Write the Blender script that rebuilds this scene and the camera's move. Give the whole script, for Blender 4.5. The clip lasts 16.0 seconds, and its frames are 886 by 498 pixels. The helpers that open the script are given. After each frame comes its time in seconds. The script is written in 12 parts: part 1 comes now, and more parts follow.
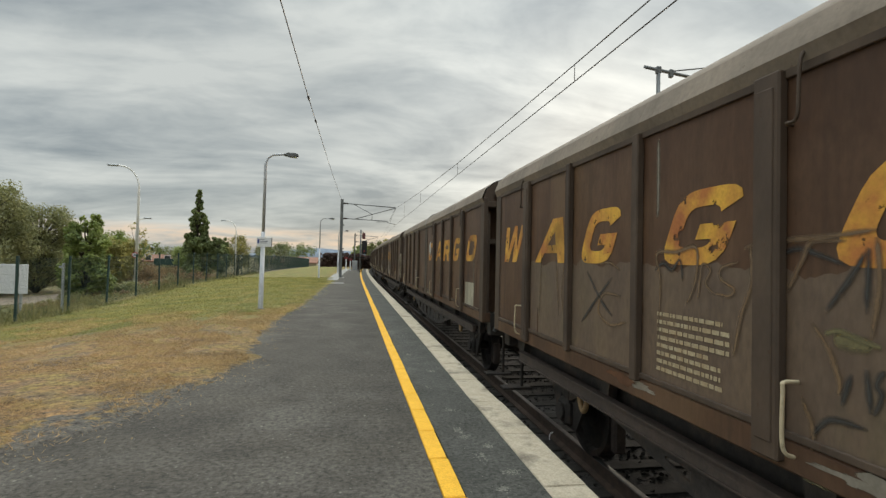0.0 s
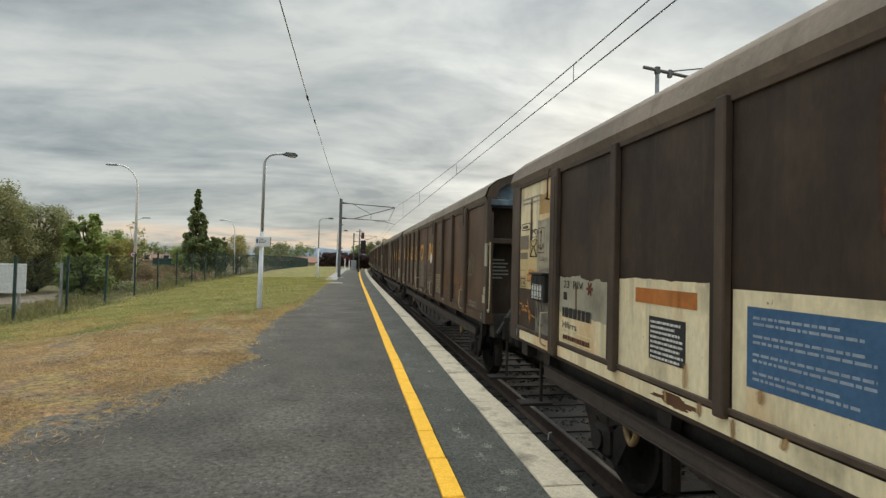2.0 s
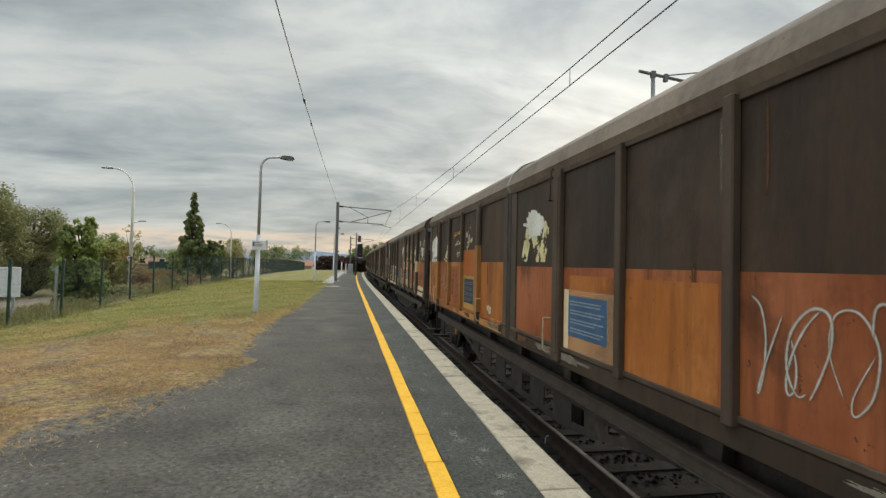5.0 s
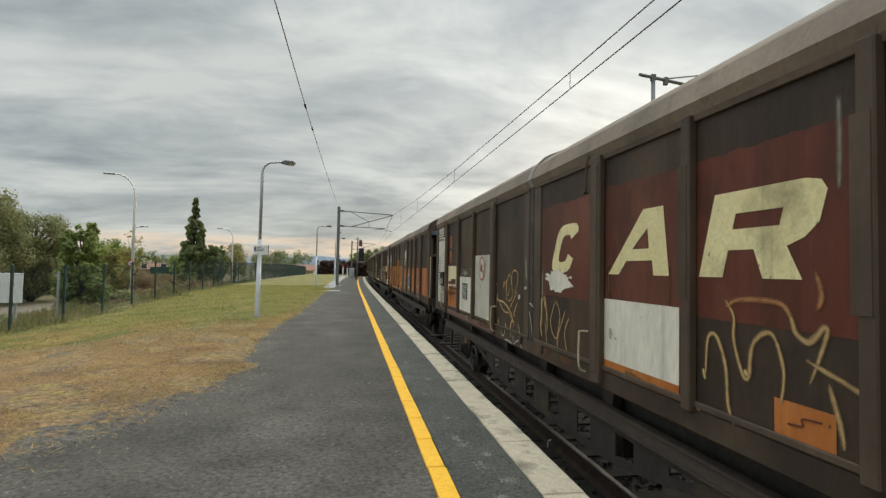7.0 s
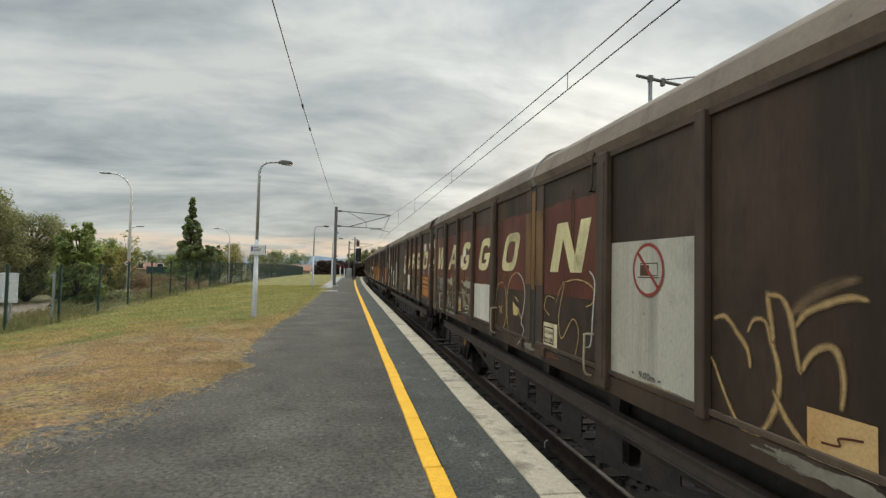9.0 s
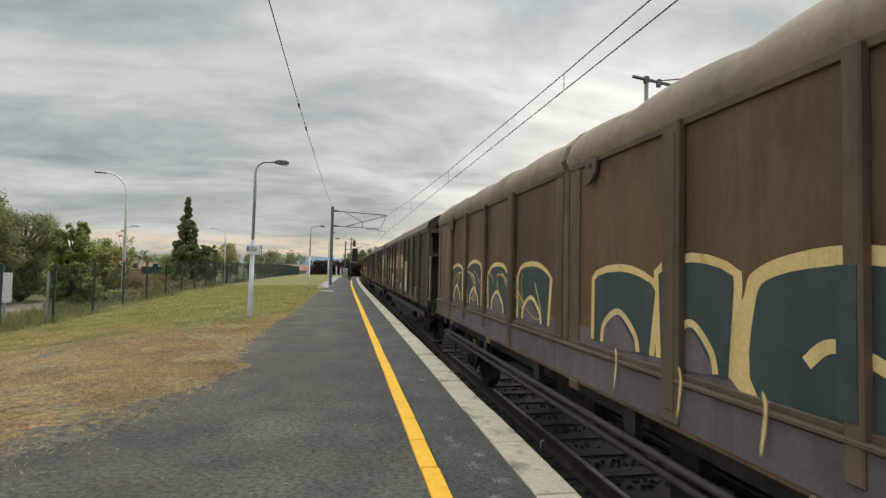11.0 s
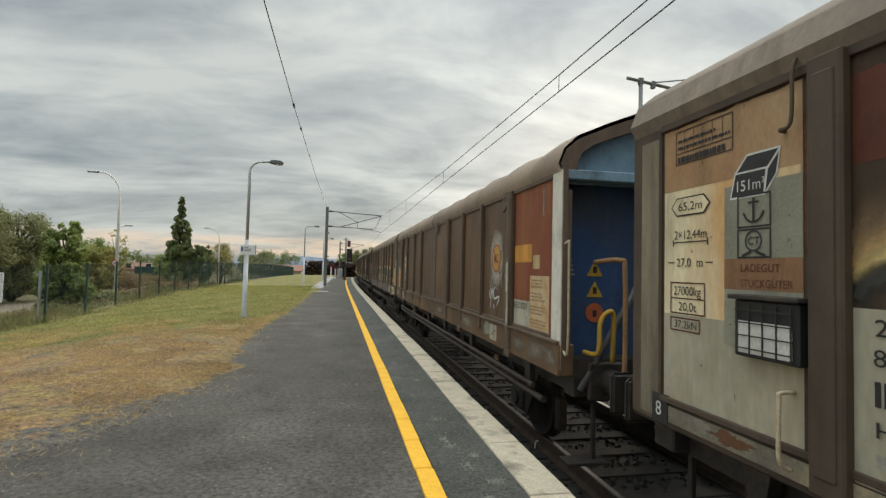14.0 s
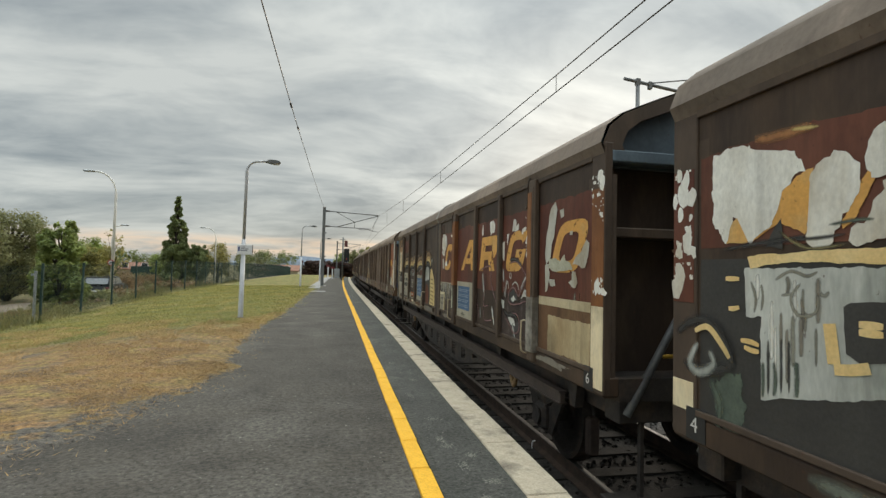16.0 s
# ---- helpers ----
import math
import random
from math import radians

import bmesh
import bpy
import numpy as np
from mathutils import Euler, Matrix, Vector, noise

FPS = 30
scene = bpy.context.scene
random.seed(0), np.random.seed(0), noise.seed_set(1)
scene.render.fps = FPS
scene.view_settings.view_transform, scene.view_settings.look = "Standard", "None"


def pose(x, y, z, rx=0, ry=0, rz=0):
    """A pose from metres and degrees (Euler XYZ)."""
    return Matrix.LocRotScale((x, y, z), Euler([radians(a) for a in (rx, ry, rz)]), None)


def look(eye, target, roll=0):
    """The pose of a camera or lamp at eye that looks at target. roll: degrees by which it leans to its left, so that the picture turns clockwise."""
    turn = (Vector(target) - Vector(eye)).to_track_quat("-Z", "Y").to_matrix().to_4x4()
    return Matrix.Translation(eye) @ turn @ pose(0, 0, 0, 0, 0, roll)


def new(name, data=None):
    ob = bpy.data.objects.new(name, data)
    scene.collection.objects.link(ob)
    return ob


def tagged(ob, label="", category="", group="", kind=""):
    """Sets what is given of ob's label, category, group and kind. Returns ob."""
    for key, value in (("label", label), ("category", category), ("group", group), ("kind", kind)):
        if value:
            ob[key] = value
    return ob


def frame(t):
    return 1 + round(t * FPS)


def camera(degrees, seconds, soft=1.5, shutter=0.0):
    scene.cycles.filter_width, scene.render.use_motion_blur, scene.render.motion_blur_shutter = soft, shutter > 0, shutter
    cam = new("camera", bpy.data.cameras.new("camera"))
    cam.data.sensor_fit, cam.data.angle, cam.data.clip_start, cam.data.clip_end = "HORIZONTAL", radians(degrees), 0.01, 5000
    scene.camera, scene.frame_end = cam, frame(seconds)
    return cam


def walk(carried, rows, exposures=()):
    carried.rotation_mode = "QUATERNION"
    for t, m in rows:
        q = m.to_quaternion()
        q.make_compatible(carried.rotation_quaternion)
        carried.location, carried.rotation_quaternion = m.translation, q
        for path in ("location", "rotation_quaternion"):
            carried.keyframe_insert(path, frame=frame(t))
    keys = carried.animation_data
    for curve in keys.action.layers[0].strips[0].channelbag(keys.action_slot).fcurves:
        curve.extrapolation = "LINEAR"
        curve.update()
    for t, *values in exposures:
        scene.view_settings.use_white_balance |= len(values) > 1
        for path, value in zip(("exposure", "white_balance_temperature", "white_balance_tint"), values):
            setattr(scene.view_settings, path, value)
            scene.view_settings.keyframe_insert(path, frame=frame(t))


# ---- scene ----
# ---- camera: held by hand on the platform, turning slowly ----
EYE = (0.0, 0.0, 1.45)
# seconds, turn to the right of the track, upward tilt, lean (degrees)
TURNS = [
    (0, 9.971, 1.367, 1.314),
    (0.5, 9.894, 1.379, 1.246),
    (1, 9.915, 1.370, 1.313),
    (1.5, 10.033, 1.355, 1.398),
    (2, 10.094, 1.353, 1.365),
    (2.5, 10.225, 1.419, 1.389),
    (3, 10.363, 1.418, 1.456),
    (3.5, 10.463, 1.497, 1.525),
    (4, 10.572, 1.477, 1.464),
    (4.5, 10.533, 1.553, 1.430),
    (5, 10.439, 1.734, 1.346),
    (5.5, 10.327, 1.951, 1.247),
    (6, 10.233, 2.132, 1.163),
    (6.5, 10.194, 2.208, 1.128),
    (7, 10.290, 2.174, 1.079),
    (7.5, 10.388, 2.187, 1.122),
    (8, 10.418, 2.172, 1.144),
    (8.5, 10.502, 2.178, 1.166),
    (9, 10.591, 2.213, 1.171),
    (9.5, 10.637, 2.216, 1.178),
    (10, 10.747, 2.224, 1.195),
    (10.5, 10.879, 2.233, 1.214),
    (11, 10.990, 2.240, 1.231),
    (11.5, 11.036, 2.244, 1.238),
    (12, 11.141, 2.188, 1.173),
    (12.5, 11.264, 2.327, 1.354),
    (13, 11.356, 2.325, 1.372),
    (13.5, 11.461, 2.307, 1.336),
    (14, 11.561, 2.315, 1.330),
    (14.5, 11.552, 2.308, 1.325),
    (15, 11.650, 2.302, 1.333),
    (15.5, 11.785, 2.331, 1.384),
    (16, 11.875, 2.322, 1.386),
]


def aim(turn, tilt):
    a, b = radians(turn), radians(tilt)
    return (EYE[0] + math.sin(a) * math.cos(b), EYE[1] + math.cos(a) * math.cos(b), EYE[2] + math.sin(b))


cam = camera(81.8, 16.0, soft=1.4, shutter=0.012)
walk(cam, [(t, look(EYE, aim(turn, tilt), lean)) for t, turn, tilt, lean in TURNS], exposures=[(0.0, 0.08, 7200, 10), (16.0, 0.08, 7200, 10)])

# ---- world: overcast evening sky, the sun low behind cloud ahead to the right ----
SUN_TURN, SUN_UP = 27.0, 16.0
sun_way = Vector((math.sin(radians(SUN_TURN)) * math.cos(radians(SUN_UP)), math.cos(radians(SUN_TURN)) * math.cos(radians(SUN_UP)), math.sin(radians(SUN_UP))))


def build_world():
    w = bpy.data.worlds.new("sky")
    scene.world = w
    w.use_nodes = True
    nt = w.node_tree
    nt.nodes.clear()
    N = lambda kind, **kw: set_node(nt.nodes.new(kind), kw)
    link = nt.links.new
    out, bg = N("ShaderNodeOutputWorld"), N("ShaderNodeBackground")
    tc = N("ShaderNodeTexCoord")
    sep = N("ShaderNodeSeparateXYZ")
    link(tc.outputs["Generated"], sep.inputs[0])

    def mth(op, a, b=None, c=None, clamp=False):
        n = N("ShaderNodeMath", operation=op, use_clamp=clamp)
        for i, v in enumerate((a, b, c)):
            if v is None:
                continue
            if isinstance(v, (int, float)):
                n.inputs[i].default_value = v
            else:
                link(v, n.inputs[i])
        return n.outputs[0]

    up = mth("MAXIMUM", sep.outputs["Z"], 0.0)
    low = mth("ADD", up, 0.24)
    flat = N("ShaderNodeCombineXYZ")
    link(mth("DIVIDE", sep.outputs["X"], low), flat.inputs[0])
    link(mth("DIVIDE", sep.outputs["Y"], low), flat.inputs[1])

    def cloud(scale, detail, offset, stretch):
        mp = N("ShaderNodeMapping")
        mp.inputs["Location"].default_value = offset
        mp.inputs["Rotation"].default_value = (0, 0, radians(-14))
        mp.inputs["Scale"].default_value = (scale, scale * stretch, 1)
        link(flat.outputs[0], mp.inputs[0])
        nz = N("ShaderNodeTexNoise")
        nz.inputs["Scale"].default_value = 1.0
        nz.inputs["Detail"].default_value = detail
        nz.inputs["Roughness"].default_value = 0.56
        nz.inputs["Distortion"].default_value = 0.6
        link(mp.outputs[0], nz.inputs["Vector"])
        return nz.outputs["Fac"]

    big = cloud(0.85, 6, (3.1, 1.7, 0), 2.0)
    fine = cloud(2.7, 9, (7.3, 2.2, 0), 1.7)
    both = mth("ADD", mth("MULTIPLY", big, 0.74), mth("MULTIPLY", fine, 0.26))
    ramp = N("ShaderNodeValToRGB")
    stops = ramp.color_ramp.elements
    stops[0].position, stops[0].color = 0.385, (0.238, 0.290, 0.338, 1)
    stops[1].position, stops[1].color = 0.61, (0.540, 0.600, 0.632, 1)
    middle = stops.new(0.49)
    middle.color = (0.372, 0.430, 0.472, 1)
    link(both, ramp.inputs[0])
    # the cloud glows round the hidden sun
    dot = N("ShaderNodeVectorMath", operation="DOT_PRODUCT")
    link(tc.outputs["Generated"], dot.inputs[0])
    dot.inputs[1].default_value = sun_way
    near = mth("POWER", mth("MAXIMUM", dot.outputs["Value"], 0.0), 22.0)
    wide = mth("POWER", mth("MAXIMUM", dot.outputs["Value"], 0.0), 4.0)
    glow = mth("ADD", mth("MULTIPLY", near, 0.60), mth("MULTIPLY", wide, 0.06))
    # extra sky brightness towards -x, added to light the wagon sides
    side = mth("MULTIPLY", mth("POWER", mth("MAXIMUM", mth("MULTIPLY", sep.outputs["X"], -1.0), 0.0), 3.0), 1.0)
    gain = mth("ADD", mth("ADD", mth("ADD", glow, side), 0.99), mth("MULTIPLY", mth("POWER", up, 5.0), 9.0))
    scaled = N("ShaderNodeVectorMath", operation="SCALE")
    link(ramp.outputs[0], scaled.inputs[0])
    link(gain, scaled.inputs["Scale"])
    # warm strip close to the horizon
    strip = mth("SUBTRACT", 1.0, mth("DIVIDE", mth("ABSOLUTE", mth("SUBTRACT", up, 0.036)), 0.021), clamp=True)
    strip = mth("MULTIPLY", mth("MULTIPLY", strip, 1.8, clamp=True), mth("MINIMUM", mth("ADD", mth("MULTIPLY", fine, 2.6), -0.85), 0.62), clamp=True)
    warm = N("ShaderNodeMix", data_type="RGBA")
    link(strip, warm.inputs[0])
    link(scaled.outputs[0], warm.inputs[6])
    warm.inputs[7].default_value = (0.82, 0.635, 0.49, 1)
    # clear air behind the cloud
    air = N("ShaderNodeTexSky", sky_type="NISHITA", sun_disc=False, sun_elevation=radians(SUN_UP), sun_rotation=radians(SUN_TURN))
    dim = N("ShaderNodeVectorMath", operation="SCALE")
    link(air.outputs[0], dim.inputs[0])
    dim.inputs["Scale"].default_value = 0.08
    mix = N("ShaderNodeMix", data_type="RGBA")
    mix.inputs[0].default_value = 0.9
    link(dim.outputs[0], mix.inputs[6])
    link(warm.outputs[2], mix.inputs[7])
    link(mix.outputs[2], bg.inputs[0])
    bg.inputs[1].default_value = SKY_STRENGTH
    link(bg.outputs[0], out.inputs[0])


def set_node(n, kw):
    for k, v in kw.items():
        if k == "operation":
            n.operation = v
        elif k == "use_clamp":
            n.use_clamp = v
        elif k == "data_type":
            n.data_type = v
        elif k == "sky_type":
            n.sky_type = v
        elif k == "sun_disc":
            n.sun_disc = v
        elif k == "sun_elevation":
            n.sun_elevation = v
        elif k == "sun_rotation":
            n.sun_rotation = v
    return n


SKY_STRENGTH = 1.0
build_world()
sun_data = bpy.data.lights.new("sun", "SUN")
sun_data.energy, sun_data.angle, sun_data.color = 1.15, radians(25), (1.0, 0.93, 0.84)
new("sun", sun_data).matrix_world = look(sun_way * 50, (0, 0, 0))

# ---- materials ----
MATS = {}


def mat(name, base, second=None, rough=0.7, metal=0.0, scale=6.0, fine=60.0, bump=0.15, spread=0.5, third=None, streak=1.0, glow=0.0, grain=0.55, octaves=3, wear=0.0):
    """A painted, worn or mineral surface: two colours mixed by a coarse noise, a finer grain, an optional stain, and relief."""
    m = bpy.data.materials.new(name)
    m.use_nodes = True
    nt = m.node_tree
    bsdf = nt.nodes["Principled BSDF"]
    N, link = nt.nodes.new, nt.links.new
    second = second or tuple(c * 0.72 for c in base)
    tc, info, add = N("ShaderNodeTexCoord"), N("ShaderNodeObjectInfo"), N("ShaderNodeVectorMath")
    add.operation = "ADD"
    mul = N("ShaderNodeMath")
    mul.operation, mul.inputs[1].default_value = "MULTIPLY", 37.0
    link(info.outputs["Random"], mul.inputs[0])
    link(tc.outputs["Object"], add.inputs[0])
    link(mul.outputs[0], add.inputs[1])
    mp = N("ShaderNodeMapping")
    mp.inputs["Scale"].default_value = (1, 1, streak)
    link(add.outputs[0], mp.inputs[0])
    n1, n2, n3 = N("ShaderNodeTexNoise"), N("ShaderNodeTexNoise"), N("ShaderNodeTexNoise")
    for n, s, d in ((n1, scale, 5), (n2, fine, octaves), (n3, scale * 0.37, 6)):
        n.inputs["Scale"].default_value, n.inputs["Detail"].default_value = s, d
        n.inputs["Roughness"].default_value = 0.74 if d > 8 else 0.6
        link(mp.outputs[0], n.inputs["Vector"])
    r1 = N("ShaderNodeMapRange")
    r1.inputs["From Min"].default_value, r1.inputs["From Max"].default_value = 0.5 - spread * 0.35, 0.5 + spread * 0.35
    link(n1.outputs["Fac"], r1.inputs["Value"])
    mix = N("ShaderNodeMix")
    mix.data_type = "RGBA"
    link(r1.outputs[0], mix.inputs[0])
    mix.inputs[6].default_value, mix.inputs[7].default_value = (*base, 1), (*second, 1)
    col = mix.outputs[2]
    if third:
        r3 = N("ShaderNodeMapRange")
        r3.inputs["From Min"].default_value, r3.inputs["From Max"].default_value = 0.53, 0.68
        link(n3.outputs["Fac"], r3.inputs["Value"])
        m3 = N("ShaderNodeMix")
        m3.data_type = "RGBA"
        link(r3.outputs[0], m3.inputs[0])
        link(col, m3.inputs[6])
        m3.inputs[7].default_value = (*third, 1)
        col = m3.outputs[2]
    if wear:
        # soot and rust run down in streaks, dust lies in patches, and small chips show rust
        def layer(scale_xyz, detail, lo, hi, tint, amount, below):
            mw, nw, rw, xw = N("ShaderNodeMapping"), N("ShaderNodeTexNoise"), N("ShaderNodeMapRange"), N("ShaderNodeMix")
            mw.inputs["Scale"].default_value = scale_xyz
            link(add.outputs[0], mw.inputs[0])
            link(mw.outputs[0], nw.inputs["Vector"])
            nw.inputs["Scale"].default_value, nw.inputs["Detail"].default_value, nw.inputs["Roughness"].default_value = 1.0, detail, 0.62
            link(nw.outputs["Fac"], rw.inputs["Value"])
            rw.inputs["From Min"].default_value, rw.inputs["From Max"].default_value, rw.inputs["To Max"].default_value = lo, hi, amount
            xw.data_type = "RGBA"
            link(rw.outputs[0], xw.inputs[0])
            link(below, xw.inputs[6])
            xw.inputs[7].default_value = (*tint, 1)
            return xw.outputs[2]
        soot = tuple(0.28 * c + s_ for c, s_ in zip(base, (0.018, 0.012, 0.009)))
        dust = tuple(1.1 * c + s_ for c, s_ in zip(base, (0.050, 0.038, 0.024)))
        col = layer((2, 1.1, 0.9), 6, 0.46, 0.70, dust, 0.85 * wear, col)
        col = layer((5, 4.6, 0.30), 4, 0.54, 0.76, soot, 0.95 * wear, col)
        col = layer((4, 1.5, 1.3), 8, 0.55, 0.70, soot, 0.9 * wear, col)
        col = layer((6, 7.0, 0.5), 5, 0.60, 0.78, tuple(1.25 * c + s_ for c, s_ in zip(base, (0.055, 0.042, 0.028))), 0.45 * wear, col)
        col = layer((18, 24, 17), 5, 0.665, 0.70, (0.075, 0.036, 0.022), 0.9 * wear, col)
    speck = N("ShaderNodeMix")
    speck.data_type, speck.blend_type = "RGBA", "MULTIPLY"
    speck.inputs[0].default_value = grain if not wear else 0.3
    r2 = N("ShaderNodeMapRange")
    r2.inputs["From Min"].default_value, r2.inputs["From Max"].default_value = (0.25, 0.75) if grain < 0.7 else (0.36, 0.66)
    r2.inputs["To Min"].default_value, r2.inputs["To Max"].default_value = (0.55, 1.35) if grain < 0.9 else (0.32, 1.65)
    link(n2.outputs["Fac"], r2.inputs["Value"])
    link(col, speck.inputs[6])
    link(r2.outputs[0], speck.inputs[7])
    link(speck.outputs[2], bsdf.inputs["Base Color"])
    rr = N("ShaderNodeMapRange")
    rr.inputs["To Min"].default_value, rr.inputs["To Max"].default_value = max(0.05, rough - 0.12), min(1.0, rough + 0.12)
    link(n1.outputs["Fac"], rr.inputs["Value"])
    link(rr.outputs[0], bsdf.inputs["Roughness"])
    bsdf.inputs["Metallic"].default_value = metal
    bsdf.inputs["Specular IOR Level"].default_value = 0.22 if wear else 0.5
    if bump:
        b = N("ShaderNodeBump")
        b.inputs["Strength"].default_value, b.inputs["Distance"].default_value = bump, 0.02
        link(n2.outputs["Fac"], b.inputs["Height"])
        link(b.outputs[0], bsdf.inputs["Normal"])
    if glow:
        bsdf.inputs["Emission Color"].default_value = (*base, 1)
        bsdf.inputs["Emission Strength"].default_value = glow
    MATS[name] = m
    return m


asphalt = mat("asphalt", (0.083, 0.072, 0.056), (0.055, 0.048, 0.039), rough=0.92, scale=1.6, fine=24, bump=1.0, third=(0.112, 0.100, 0.083), grain=1.0, octaves=10)
asphalt_edge = mat("asphalt strip", (0.082, 0.080, 0.068), (0.061, 0.060, 0.051), rough=0.88, scale=2.4, fine=34, bump=0.8, third=(0.108, 0.105, 0.09), grain=1.0, octaves=9)
coping_white = mat("worn white paint on concrete", (0.55, 0.472, 0.355), (0.45, 0.38, 0.28), rough=0.85, scale=9, fine=60, bump=0.5, third=(0.185, 0.155, 0.118), octaves=7)
yellow_paint = mat("yellow paving paint", (0.88, 0.47, 0.035), (0.78, 0.40, 0.03), rough=0.75, scale=7, fine=90, bump=0.2)
concrete = mat("grey concrete", (0.34, 0.33, 0.31), (0.25, 0.245, 0.23), rough=0.85, scale=3, fine=60, bump=0.3)
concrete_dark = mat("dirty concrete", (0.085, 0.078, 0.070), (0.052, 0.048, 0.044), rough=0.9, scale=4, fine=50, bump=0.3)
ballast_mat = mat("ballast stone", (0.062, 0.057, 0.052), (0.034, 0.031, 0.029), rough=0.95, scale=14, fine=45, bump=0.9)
rail_side = mat("rusty rail", (0.085, 0.055, 0.04), (0.05, 0.035, 0.028), rough=0.85, scale=8, fine=60)
rail_top = mat("polished rail head", (0.17, 0.16, 0.155), (0.12, 0.115, 0.11), rough=0.6, metal=1.0, scale=5, fine=120, bump=0.05)
galvanised = mat("galvanised steel", (0.40, 0.42, 0.43), (0.32, 0.34, 0.35), rough=0.5, metal=0.6, scale=4, fine=40, bump=0.05)
mast_steel = mat("weathered mast steel", (0.17, 0.18, 0.18), (0.12, 0.125, 0.13), rough=0.6, metal=0.4, scale=4, fine=40, bump=0.05)
wire_mat = mat("contact wire", (0.10, 0.09, 0.085), rough=0.5, metal=0.5, bump=0)
iron_dark = mat("greasy underframe iron", (0.042, 0.035, 0.030), (0.027, 0.023, 0.021), rough=0.65, metal=0.2, scale=8, fine=40, bump=0.15, third=(0.075, 0.052, 0.038))
iron_rust = mat("rust brown bar", (0.056, 0.038, 0.030), (0.038, 0.028, 0.023), rough=0.7, scale=7, fine=40, bump=0.15)
fence_green = mat("dark green fence coating", (0.012, 0.046, 0.038), (0.010, 0.036, 0.030), rough=0.75, scale=6, bump=0.03)
white_sign = mat("white sign sheet", (0.74, 0.75, 0.76), (0.68, 0.69, 0.70), rough=0.5, scale=3, bump=0.03)
grey_text = mat("grey printed text", (0.20, 0.21, 0.25), rough=0.6, bump=0)
lamp_grey = mat("grey lamp paint", (0.50, 0.51, 0.525), (0.40, 0.41, 0.425), rough=0.5, metal=0.2, scale=4, fine=40, bump=0.05)
lamp_pale = mat("pale lamp paint", (0.80, 0.78, 0.74), (0.68, 0.66, 0.62), rough=0.5, scale=4, fine=40, bump=0.05)
bark = mat("bark", (0.085, 0.068, 0.052), (0.05, 0.04, 0.032), rough=0.95, scale=7, fine=30, bump=0.8)


